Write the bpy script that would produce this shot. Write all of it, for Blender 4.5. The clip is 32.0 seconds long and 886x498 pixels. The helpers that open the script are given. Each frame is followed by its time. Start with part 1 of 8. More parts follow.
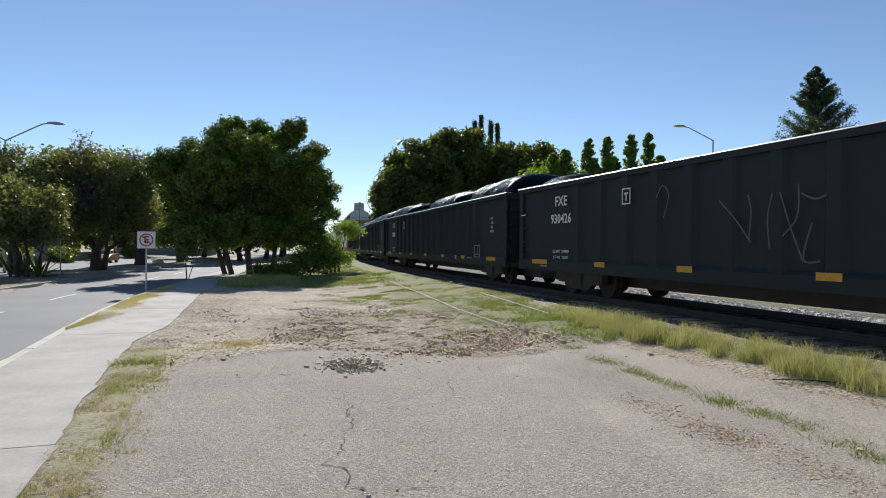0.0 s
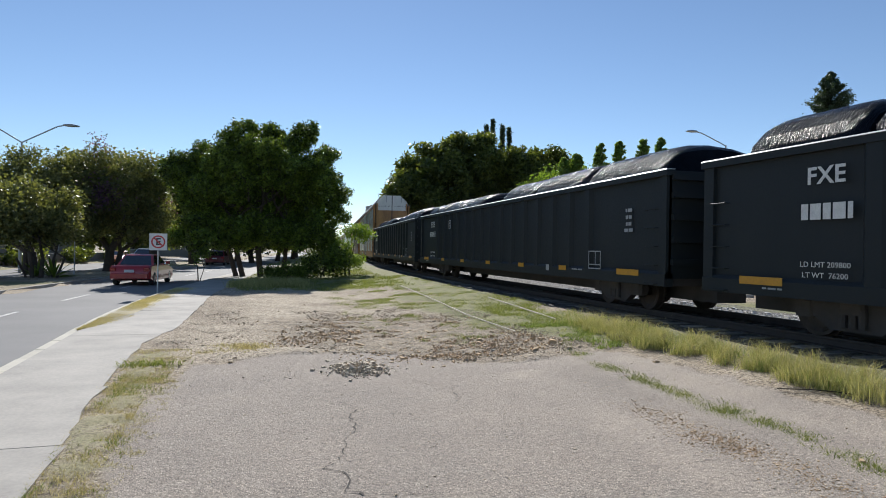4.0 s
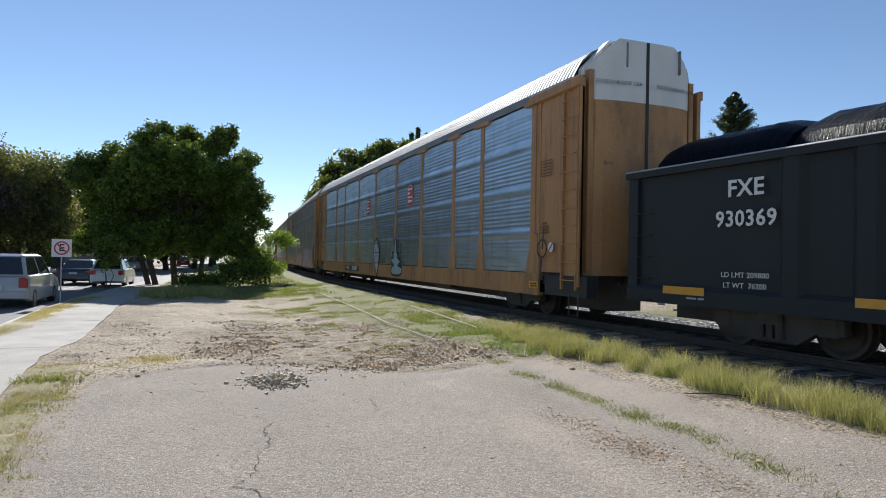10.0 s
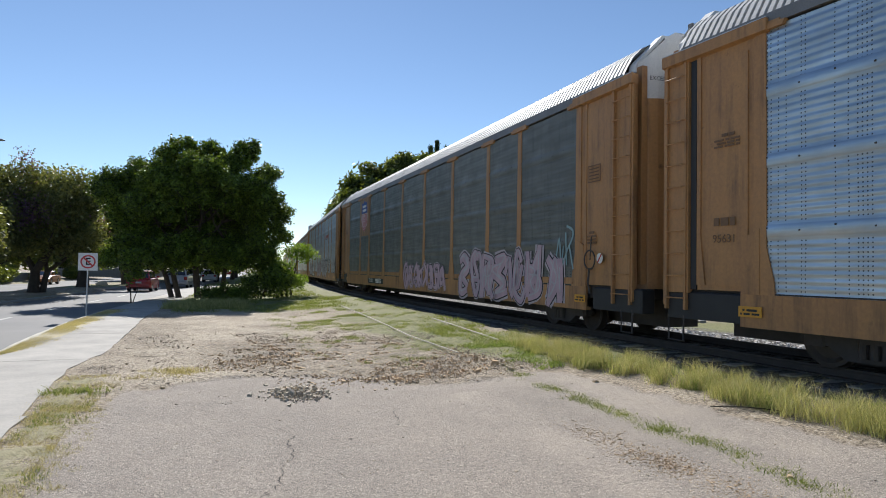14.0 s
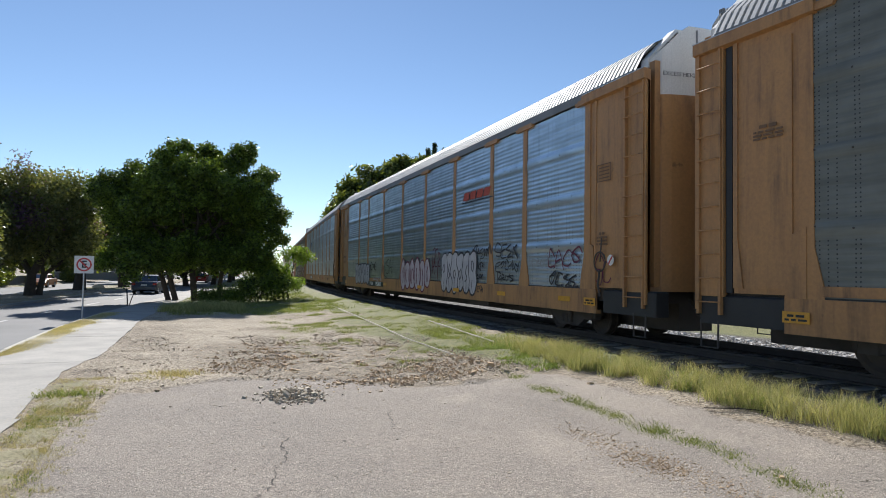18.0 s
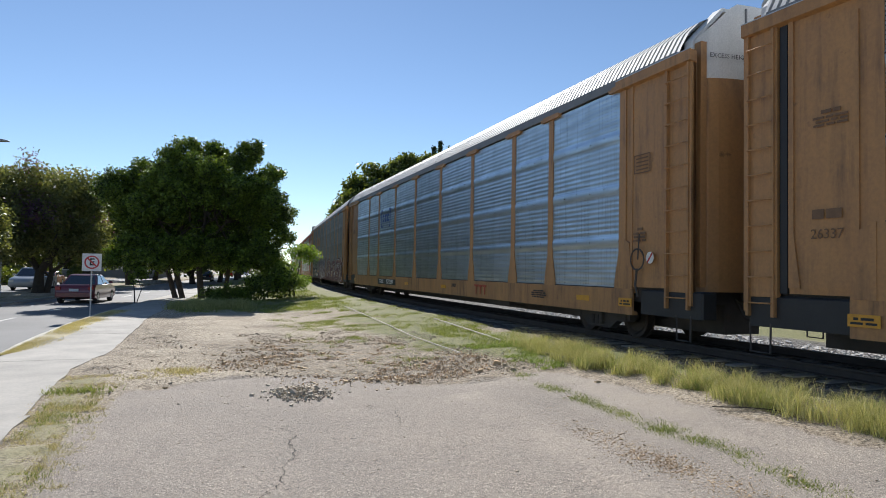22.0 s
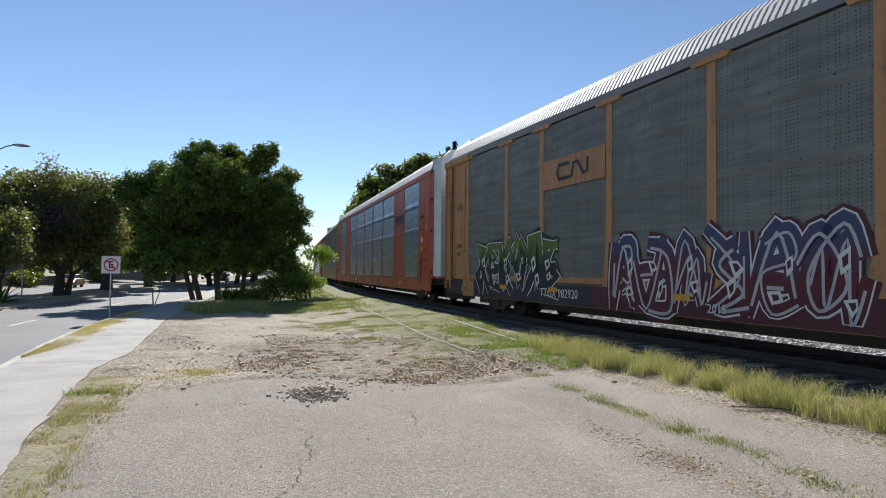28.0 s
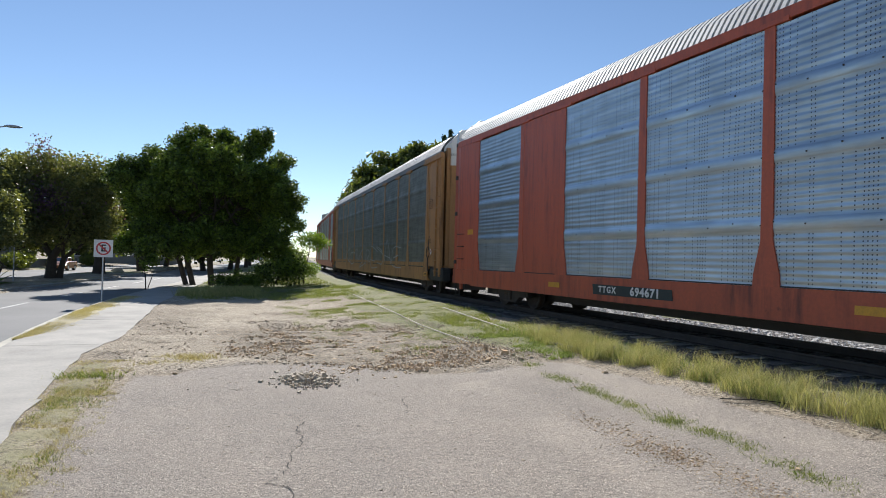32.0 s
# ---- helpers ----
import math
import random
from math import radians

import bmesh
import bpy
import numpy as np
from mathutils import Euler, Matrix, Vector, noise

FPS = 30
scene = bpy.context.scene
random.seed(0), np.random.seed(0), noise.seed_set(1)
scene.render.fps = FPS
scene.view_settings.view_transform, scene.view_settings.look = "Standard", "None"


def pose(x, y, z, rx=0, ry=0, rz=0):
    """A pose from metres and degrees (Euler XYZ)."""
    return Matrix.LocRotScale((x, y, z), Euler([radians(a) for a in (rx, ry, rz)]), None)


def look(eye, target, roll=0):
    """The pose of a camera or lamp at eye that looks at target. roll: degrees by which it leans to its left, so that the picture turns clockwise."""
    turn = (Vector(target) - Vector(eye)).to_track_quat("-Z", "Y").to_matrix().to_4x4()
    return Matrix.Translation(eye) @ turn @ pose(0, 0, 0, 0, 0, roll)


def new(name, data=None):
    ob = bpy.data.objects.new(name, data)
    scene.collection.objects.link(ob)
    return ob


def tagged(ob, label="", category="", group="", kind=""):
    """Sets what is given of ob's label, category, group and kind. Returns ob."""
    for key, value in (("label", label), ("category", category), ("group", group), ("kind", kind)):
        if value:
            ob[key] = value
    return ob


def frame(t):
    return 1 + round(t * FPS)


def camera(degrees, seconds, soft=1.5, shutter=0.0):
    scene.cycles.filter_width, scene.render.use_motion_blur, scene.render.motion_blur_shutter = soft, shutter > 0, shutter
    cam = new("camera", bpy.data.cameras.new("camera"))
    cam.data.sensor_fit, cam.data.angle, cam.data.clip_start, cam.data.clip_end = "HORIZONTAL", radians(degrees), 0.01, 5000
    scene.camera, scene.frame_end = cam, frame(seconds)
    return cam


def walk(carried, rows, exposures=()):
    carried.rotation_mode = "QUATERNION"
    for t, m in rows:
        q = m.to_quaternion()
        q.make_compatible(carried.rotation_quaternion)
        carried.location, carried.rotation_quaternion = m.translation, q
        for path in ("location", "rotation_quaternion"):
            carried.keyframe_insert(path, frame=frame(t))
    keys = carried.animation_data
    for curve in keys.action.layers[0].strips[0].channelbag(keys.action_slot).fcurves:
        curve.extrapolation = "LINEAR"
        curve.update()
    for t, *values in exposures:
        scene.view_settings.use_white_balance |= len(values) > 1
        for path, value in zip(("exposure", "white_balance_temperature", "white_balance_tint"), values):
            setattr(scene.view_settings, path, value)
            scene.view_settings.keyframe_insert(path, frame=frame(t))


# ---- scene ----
cam = camera(68.33, 32.0, soft=0.95)


def eye(x, y, z, yaw, pitch, roll):
    """Yaw to the left of +y, pitch up, lean as in look()."""
    return pose(x, y, z, 0, 0, yaw) @ pose(0, 0, 0, 90 + pitch) @ pose(0, 0, 0, 0, 0, roll)


PATH = [
    (0.0, eye(-0.053, 0.057, 1.676, -19.19, -0.22, 0.47)),
    (0.5, eye(-0.028, 0.014, 1.676, -19.05, -0.15, 1.07)),
    (1.0, eye(-0.006, -0.012, 1.680, -18.23, -0.80, 1.01)),
    (1.5, eye(-0.011, -0.013, 1.682, -18.29, -0.73, 0.62)),
    (2.0, eye(-0.011, -0.003, 1.669, -18.02, -1.63, 0.36)),
    (2.5, eye(-0.015, -0.003, 1.678, -16.37, -1.61, 0.67)),
    (4.5, eye(0.010, -0.001, 1.706, -18.88, 0.42, 1.09)),
    (5.0, eye(-0.009, 0.000, 1.702, -19.47, 0.47, 1.33)),
    (5.5, eye(0.007, 0.001, 1.707, -20.75, 1.26, 1.62)),
    (6.0, eye(0.009, 0.007, 1.711, -21.65, 1.27, 1.70)),
    (6.5, eye(0.012, -0.002, 1.713, -22.42, 1.22, 1.75)),
    (7.0, eye(0.020, 0.007, 1.701, -22.55, 0.94, 1.37)),
    (7.5, eye(0.020, -0.002, 1.702, -22.49, 0.87, 1.57)),
    (8.0, eye(0.031, -0.004, 1.700, -23.60, 0.84, 1.36)),
    (8.5, eye(0.046, 0.005, 1.702, -24.10, 0.83, 1.17)),
    (9.0, eye(0.067, -0.000, 1.711, -24.55, 1.06, 0.56)),
    (9.5, eye(0.059, 0.004, 1.726, -24.83, 0.87, 0.52)),
    (10.0, eye(0.066, 0.003, 1.725, -24.78, 0.87, 1.19)),
    (10.5, eye(0.053, 0.008, 1.721, -24.94, 1.75, 1.36)),
    (11.0, eye(0.054, 0.011, 1.726, -23.93, 1.99, 1.22)),
    (11.5, eye(0.030, 0.014, 1.731, -22.43, 2.43, 1.38)),
    (12.0, eye(0.029, 0.014, 1.729, -22.55, 2.24, 1.22)),
    (12.5, eye(0.018, 0.020, 1.725, -22.71, 2.08, 1.04)),
    (13.0, eye(0.031, 0.017, 1.718, -22.93, 1.82, 0.67)),
    (13.5, eye(0.041, 0.019, 1.718, -23.08, 1.80, 0.80)),
    (14.0, eye(0.039, 0.017, 1.721, -23.06, 1.91, 0.97)),
    (14.5, eye(0.046, 0.019, 1.727, -23.06, 1.88, 0.82)),
    (16.5, eye(0.078, 0.003, 1.718, -23.54, 2.15, 0.97)),
    (17.0, eye(0.072, -0.001, 1.707, -23.31, 2.30, 1.11)),
    (17.5, eye(0.072, -0.005, 1.712, -23.21, 2.33, 1.10)),
    (18.0, eye(0.074, -0.009, 1.713, -23.25, 2.15, 0.91)),
    (18.5, eye(0.071, -0.001, 1.713, -22.94, 2.22, 1.19)),
    (19.0, eye(0.058, 0.005, 1.709, -22.62, 2.06, 0.97)),
    (19.5, eye(0.058, 0.004, 1.709, -22.62, 2.18, 0.91)),
    (20.0, eye(0.046, -0.002, 1.712, -22.82, 1.87, 1.32)),
    (20.5, eye(0.049, 0.001, 1.716, -22.67, 1.95, 1.35)),
    (21.0, eye(0.059, -0.001, 1.712, -22.87, 1.74, 0.82)),
    (21.5, eye(0.058, 0.001, 1.717, -23.00, 1.83, 0.88)),
    (22.0, eye(0.056, -0.001, 1.714, -22.76, 1.97, 0.98)),
    (22.5, eye(0.052, 0.005, 1.711, -22.86, 2.04, 1.09)),
    (23.0, eye(0.052, 0.005, 1.710, -22.03, 1.97, 1.12)),
    (23.5, eye(0.039, 0.004, 1.704, -21.79, 1.90, 1.03)),
    (24.0, eye(0.044, 0.006, 1.711, -21.94, 2.33, 1.17)),
    (24.5, eye(0.054, 0.008, 1.717, -21.76, 2.30, 0.97)),
    (25.0, eye(0.043, -0.001, 1.712, -21.61, 2.26, 0.80)),
    (25.5, eye(0.052, 0.006, 1.712, -21.46, 2.30, 0.61)),
    (27.5, eye(0.062, -0.009, 1.718, -21.68, 2.30, 0.44)),
    (28.0, eye(0.061, -0.007, 1.711, -21.44, 2.00, 0.65)),
    (28.5, eye(0.054, -0.014, 1.716, -21.57, 2.09, 0.82)),
    (29.0, eye(0.050, -0.014, 1.714, -22.01, 2.29, 1.17)),
    (29.5, eye(0.059, -0.008, 1.715, -21.93, 1.96, 1.20)),
    (30.0, eye(0.074, 0.000, 1.719, -21.97, 1.66, 1.03)),
    (30.5, eye(0.078, 0.005, 1.717, -22.11, 1.53, 1.03)),
    (31.0, eye(0.072, 0.007, 1.713, -22.18, 1.28, 1.30)),
    (31.5, eye(0.066, 0.006, 1.714, -22.20, 1.11, 1.49)),
    (32.0, eye(0.070, 0.002, 1.714, -21.96, 1.00, 1.49)),
]
walk(cam, PATH, ((0.0, 0.32), (8.0, 0.32), (10.0, 0.42), (32.0, 0.42)))

# ---- light ----
SUN_AZ, SUN_EL = 8.0, 32.0          # degrees to the right of +y, and up
world = bpy.data.worlds.new("world")
scene.world = world
world.use_nodes = True
wn = world.node_tree
sky = wn.nodes.new("ShaderNodeTexSky")
sky.sky_type, sky.sun_disc = "NISHITA", False
sky.sun_elevation, sky.sun_rotation = radians(SUN_EL), radians(SUN_AZ)
sky.altitude, sky.air_density, sky.dust_density, sky.ozone_density = 1700, 1.0, 0.06, 2.3
wn.nodes["Background"].inputs["Strength"].default_value = 0.090
wn.links.new(sky.outputs["Color"], wn.nodes["Background"].inputs["Color"])
sun = new("sun", bpy.data.lights.new("sun", "SUN"))
sun.data.energy, sun.data.angle, sun.data.color = 5.0, radians(0.53), (1.0, 0.965, 0.915)
_d = Vector((math.sin(radians(SUN_AZ)) * math.cos(radians(SUN_EL)), math.cos(radians(SUN_AZ)) * math.cos(radians(SUN_EL)), math.sin(radians(SUN_EL))))
sun.matrix_world = look(_d * 60, (0, 0, 0))
scene.view_settings.exposure = 0.38
scene.view_settings.use_white_balance = True
scene.view_settings.white_balance_temperature = 6330

# ---- tools ----
class Geo:
    """Collects vertices and faces of one mesh."""
    def __init__(self):
        self.v, self.f = [], []

    def add(self, vs, fs):
        n = len(self.v)
        self.v += [tuple(p) for p in vs]
        self.f += [tuple(n + i for i in q) for q in fs]
        return self

    def box(self, x0, y0, z0, x1, y1, z1, m=None):
        vs = [Vector(p) for p in ((x0, y0, z0), (x1, y0, z0), (x1, y1, z0), (x0, y1, z0), (x0, y0, z1), (x1, y0, z1), (x1, y1, z1), (x0, y1, z1))]
        if m is not None:
            vs = [m @ p for p in vs]
        return self.add(vs, [(3, 2, 1, 0), (4, 5, 6, 7), (0, 1, 5, 4), (1, 2, 6, 5), (2, 3, 7, 6), (3, 0, 4, 7)])

    def bev(self, x0, y0, z0, x1, y1, z1, b):
        """A box with its vertical edges and top rim chamfered."""
        def ring(x0, y0, x1, y1, z):
            return [(x0 + b, y0, z), (x1 - b, y0, z), (x1, y0 + b, z), (x1, y1 - b, z), (x1 - b, y1, z), (x0 + b, y1, z), (x0, y1 - b, z), (x0, y0 + b, z)]
        vs = ring(x0, y0, x1, y1, z0) + ring(x0, y0, x1, y1, z1 - b) + ring(x0 + b, y0 + b, x1 - b, y1 - b, z1)
        fs = [tuple(range(7, -1, -1)), tuple(range(16, 24))]
        for k in (0, 8):
            fs += [(k + i, k + (i + 1) % 8, k + 8 + (i + 1) % 8, k + 8 + i) for i in range(8)]
        return self.add(vs, fs)

    def tube(self, pts, r, n=8, close=True):
        """A tube through pts; r is a number or one for each point."""
        pts = [Vector(p) for p in pts]
        rs = [r] * len(pts) if isinstance(r, (int, float)) else list(r)
        vs, up = [], Vector((0.13, 0.27, 0.95))
        for i, p in enumerate(pts):
            d = (pts[min(i + 1, len(pts) - 1)] - pts[max(i - 1, 0)])
            d = d.normalized() if d.length > 1e-9 else Vector((0, 0, 1))
            a = d.cross(up)
            if a.length < 0.05:
                a = d.cross(Vector((1, 0, 0)))
            a.normalize()
            b = d.cross(a)
            vs += [p + (a * math.cos(k * 2 * math.pi / n) + b * math.sin(k * 2 * math.pi / n)) * rs[i] for k in range(n)]
        fs = [(i * n + k, i * n + (k + 1) % n, (i + 1) * n + (k + 1) % n, (i + 1) * n + k) for i in range(len(pts) - 1) for k in range(n)]
        if close:
            fs += [tuple(range(n - 1, -1, -1)), tuple((len(pts) - 1) * n + k for k in range(n))]
        return self.add(vs, fs)

    def prism(self, poly, axis, a, b):
        """Poly (two coordinates, in order) drawn out along axis from a to b."""
        def at(p, c):
            q = list(p)
            q.insert(axis, c)
            return q
        n = len(poly)
        vs = [at(p, a) for p in poly] + [at(p, b) for p in poly]
        return self.add(vs, [tuple(range(n - 1, -1, -1)), tuple(range(n, 2 * n))] + [(i, (i + 1) % n, n + (i + 1) % n, n + i) for i in range(n)])

    def grid(self, rows):
        """A sheet through rows of points."""
        n = len(rows[0])
        return self.add([p for r in rows for p in r], [(i * n + k, i * n + k + 1, (i + 1) * n + k + 1, (i + 1) * n + k) for i in range(len(rows) - 1) for k in range(n - 1)])

    def mesh(self, name, smooth=False):
        me = bpy.data.meshes.new(name)
        me.from_pydata(self.v, [], self.f)
        bm = bmesh.new()
        bm.from_mesh(me)
        bmesh.ops.recalc_face_normals(bm, faces=bm.faces)
        bm.to_mesh(me)
        bm.free()
        if smooth:
            me.polygons.foreach_set("use_smooth", [True] * len(me.polygons))
        return me


def part(name, geo, material, parent, label="", smooth=False, m=None):
    """One mesh object under a thing or a part. geo: a Geo or a mesh."""
    me = geo.mesh(name, smooth) if isinstance(geo, Geo) else geo
    if not me.materials:
        me.materials.append(material)
    ob = new(name, me)
    ob.parent = parent
    if m is not None:
        ob.matrix_basis = m
    if label:
        ob["label"] = label
    return ob


def thing(name, label, category, m=None, group="", kind=""):
    ob = new(name)
    ob.empty_display_size = 0.1
    if m is not None:
        ob.matrix_basis = m
    return tagged(ob, label, category, group, kind)


def solid(name, geo, material, label, category="", group="", kind="", smooth=False, m=None):
    """A thing of one mesh."""
    return tagged(part(name, geo, material, None, "", smooth, m), label, category, group, kind)


def quads(name, co, n=4):
    """A mesh from an array of separate n-sided faces."""
    co = np.asarray(co, dtype=np.float32).reshape(-1, 3)
    k = len(co) // n
    me = bpy.data.meshes.new(name)
    me.vertices.add(len(co))
    me.vertices.foreach_set("co", co.ravel())
    me.loops.add(len(co))
    me.loops.foreach_set("vertex_index", np.arange(len(co), dtype=np.int32))
    me.polygons.add(k)
    me.polygons.foreach_set("loop_start", np.arange(0, len(co), n, dtype=np.int32))
    me.update(calc_edges=True)
    return me


# ---- materials ----
def nodes_of(name):
    m = bpy.data.materials.new(name)
    m.use_nodes = True
    nt = m.node_tree
    return m, nt, nt.nodes["Principled BSDF"]


def ramp(nt, fac, stops):
    r = nt.nodes.new("ShaderNodeValToRGB")
    els = r.color_ramp.elements
    while len(els) < len(stops):
        els.new(0.5)
    for e, (p, c) in zip(els, stops):
        e.position, e.color = p, (c, c, c, 1) if isinstance(c, (int, float)) else (*c, 1)
    nt.links.new(fac, r.inputs["Fac"])
    return r.outputs["Color"]


def noise_tex(nt, co, scale, detail=4.0, rough=0.6, dist=0.0):
    n = nt.nodes.new("ShaderNodeTexNoise")
    n.inputs["Scale"].default_value, n.inputs["Detail"].default_value = scale, detail
    n.inputs["Roughness"].default_value, n.inputs["Distortion"].default_value = rough, dist
    nt.links.new(co, n.inputs["Vector"])
    return n.outputs["Fac"]


def mix(nt, fac, a, b, mode="MIX"):
    x = nt.nodes.new("ShaderNodeMix")
    x.data_type, x.blend_type = "RGBA", mode
    for key, val in ((0, fac), (6, a), (7, b)):
        if isinstance(val, bpy.types.NodeSocket):
            nt.links.new(val, x.inputs[key])
        else:
            x.inputs[key].default_value = val if key == 0 else (*val, 1)
    return x.outputs[2]


def maths(nt, op, a, b=0.0, c=0.0):
    n = nt.nodes.new("ShaderNodeMath")
    n.operation = op
    for i, val in enumerate((a, b, c)):
        if isinstance(val, bpy.types.NodeSocket):
            nt.links.new(val, n.inputs[i])
        else:
            n.inputs[i].default_value = val
    return n.outputs[0]


def coords(nt, kind="Object"):
    return nt.nodes.new("ShaderNodeTexCoord").outputs[kind]


def xyz(nt, co):
    s = nt.nodes.new("ShaderNodeSeparateXYZ")
    nt.links.new(co, s.inputs[0])
    return s.outputs


def bump(nt, bsdf, height, strength=0.3, dist=0.01):
    b = nt.nodes.new("ShaderNodeBump")
    b.inputs["Strength"].default_value, b.inputs["Distance"].default_value = strength, dist
    nt.links.new(height, b.inputs["Height"])
    nt.links.new(b.outputs[0], bsdf.inputs["Normal"])


def mat(name, col, col2=None, rough=0.7, metal=0.0, scale=2.0, fine=40.0, relief=0.15, spec=0.5, streak=0.0, vary=0.0, grime=None):
    """Paint, metal, wood or stone: stains at one scale, grain and relief at another; streak runs stains down the height; grime adds dirty runs and smudges."""
    m, nt, b = nodes_of(name)
    col2 = col2 or tuple(c * 0.7 for c in col)
    co = coords(nt)
    mp = nt.nodes.new("ShaderNodeMapping")
    mp.inputs["Scale"].default_value = (1, 1, 1 - streak)
    nt.links.new(co, mp.inputs[0])
    big, small = noise_tex(nt, mp.outputs[0], scale), noise_tex(nt, co, fine, 3)
    c = mix(nt, ramp(nt, big, [(0.32, 0.0), (0.7, 1.0)]), col, col2)
    c = mix(nt, 0.25, c, ramp(nt, small, [(0.3, tuple(v * 0.6 for v in col)), (0.7, tuple(min(1, v * 1.35) for v in col))]))
    if grime:
        mg = nt.nodes.new("ShaderNodeMapping")
        mg.inputs["Scale"].default_value = (1, 3.2, 0.35)
        nt.links.new(co, mg.inputs[0])
        runs, smudge = noise_tex(nt, mg.outputs[0], 1.7, 5, 0.65), noise_tex(nt, co, 0.9, 5, 0.7, 0.4)
        dirt = maths(nt, "MULTIPLY", ramp(nt, runs, [(0.46, 0.0), (0.70, 0.85)]), ramp(nt, smudge, [(0.40, 0.15), (0.62, 1.0)]))
        c = mix(nt, dirt, c, grime)
        c = mix(nt, ramp(nt, noise_tex(nt, co, 2.6, 4, 0.7), [(0.66, 0.0), (0.76, 0.7)]), c, grime)
    if vary:
        info = nt.nodes.new("ShaderNodeObjectInfo")
        k = maths(nt, "MULTIPLY_ADD", info.outputs["Random"], vary, 1 - vary / 2)
        hs = nt.nodes.new("ShaderNodeHueSaturation")
        nt.links.new(k, hs.inputs["Value"])
        nt.links.new(c, hs.inputs["Color"])
        c = hs.outputs[0]
    nt.links.new(c, b.inputs["Base Color"])
    nt.links.new(ramp(nt, small, [(0.2, max(0, rough - 0.12)), (0.8, min(1, rough + 0.12))]), b.inputs["Roughness"])
    b.inputs["Metallic"].default_value, b.inputs["Specular IOR Level"].default_value = metal, spec
    if relief:
        bump(nt, b, small, relief, 0.01)
    return m


def leaf_mat(name, dark, light, trans=0.35, rough=0.45, through_=(2.0, 1.9, 0.6)):
    """Leaves: colour by leaf and by clump, light through the blade."""
    m, nt, b = nodes_of(name)
    g = nt.nodes.new("ShaderNodeNewGeometry")
    clump = noise_tex(nt, coords(nt), 0.9, 3)
    f = maths(nt, "ADD", maths(nt, "MULTIPLY", g.outputs["Random Per Island"], 0.55), maths(nt, "MULTIPLY", clump, 0.5))
    c = ramp(nt, f, [(0.2, dark), (0.85, light)])
    nt.links.new(c, b.inputs["Base Color"])
    b.inputs["Roughness"].default_value, b.inputs["Specular IOR Level"].default_value = rough, 0.4
    t = nt.nodes.new("ShaderNodeBsdfTranslucent")
    nt.links.new(mix(nt, 1.0, c, through_, "MULTIPLY"), t.inputs["Color"])
    s = nt.nodes.new("ShaderNodeMixShader")
    s.inputs[0].default_value = trans
    nt.links.new(b.outputs[0], s.inputs[1])
    nt.links.new(t.outputs[0], s.inputs[2])
    nt.links.new(s.outputs[0], nt.nodes["Material Output"].inputs[0])
    return m


def glass_mat(name, tint, rough=0.05):
    m, nt, b = nodes_of(name)
    b.inputs["Base Color"].default_value, b.inputs["Roughness"].default_value = (*tint, 1), rough
    b.inputs["Specular IOR Level"].default_value, b.inputs["Coat Weight"].default_value = 0.8, 0.5
    return m


def glow_mat(name, col):
    m, nt, b = nodes_of(name)
    b.inputs["Base Color"].default_value, b.inputs["Roughness"].default_value = (*col, 1), 0.25
    return m


M_KERB = mat("kerb_concrete", (0.42, 0.40, 0.36), (0.30, 0.28, 0.24), 0.9, scale=1.2, fine=60, vary=0.15)
M_KERB_YELLOW = mat("kerb_worn_yellow", (0.56, 0.52, 0.42), (0.44, 0.41, 0.345), 0.9, scale=2.2, fine=60, vary=0.15)
M_WALK = mat("sidewalk_concrete", (0.45, 0.415, 0.36), (0.29, 0.268, 0.235), 0.92, scale=1.3, fine=30, vary=0.10)
M_CRACK = mat("crack_dirt", (0.075, 0.062, 0.05), (0.05, 0.042, 0.034), 0.95, scale=5)
M_ROAD = mat("road_asphalt", (0.205, 0.197, 0.187), (0.15, 0.145, 0.138), 0.85, scale=0.35, fine=90, relief=0.3)
M_PAINT = mat("road_paint", (0.62, 0.60, 0.55), (0.35, 0.34, 0.32), 0.8, scale=4, fine=60)
M_STEEL = mat("rail_steel", (0.10, 0.075, 0.06), (0.06, 0.047, 0.04), 0.8, 0.0, scale=5, fine=60)
M_TIE = mat("tie_wood", (0.30, 0.275, 0.25), (0.20, 0.18, 0.16), 0.95, scale=3, fine=30, vary=0.4)
M_PLANK = mat("grey_wood", (0.36, 0.32, 0.27), (0.22, 0.19, 0.16), 0.9, scale=4, fine=40)
M_OLDRAIL = mat("old_rail", (0.66, 0.60, 0.50), (0.46, 0.39, 0.30), 0.8, 0.0, scale=4, fine=40)
M_STONE = mat("broken_stone", (0.60, 0.51, 0.385), (0.42, 0.35, 0.26), 0.95, scale=6, fine=50)
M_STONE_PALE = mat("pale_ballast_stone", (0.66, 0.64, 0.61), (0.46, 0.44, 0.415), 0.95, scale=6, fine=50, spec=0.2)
# Dark copy of the ballast stone, with the train's shade in its colour.
M_STONE_SHADED = mat("shaded_ballast_stone", (0.20, 0.19, 0.178), (0.11, 0.104, 0.096), 0.95, scale=6, fine=50, spec=0.2)
M_CLOD_DARK = mat("earth_clod", (0.66, 0.475, 0.285), (0.42, 0.30, 0.18), 0.97, scale=6, fine=50)
M_CLOD = mat("rubble", (0.56, 0.455, 0.33), (0.38, 0.30, 0.215), 0.97, scale=6, fine=50)
M_BARK = mat("bark", (0.075, 0.058, 0.045), (0.04, 0.032, 0.025), 0.95, scale=5, fine=25, relief=0.6)
M_LEAF_DARK = leaf_mat("leaf_dark_green", (0.007, 0.017, 0.004), (0.20, 0.285, 0.036), 0.17, 0.5)
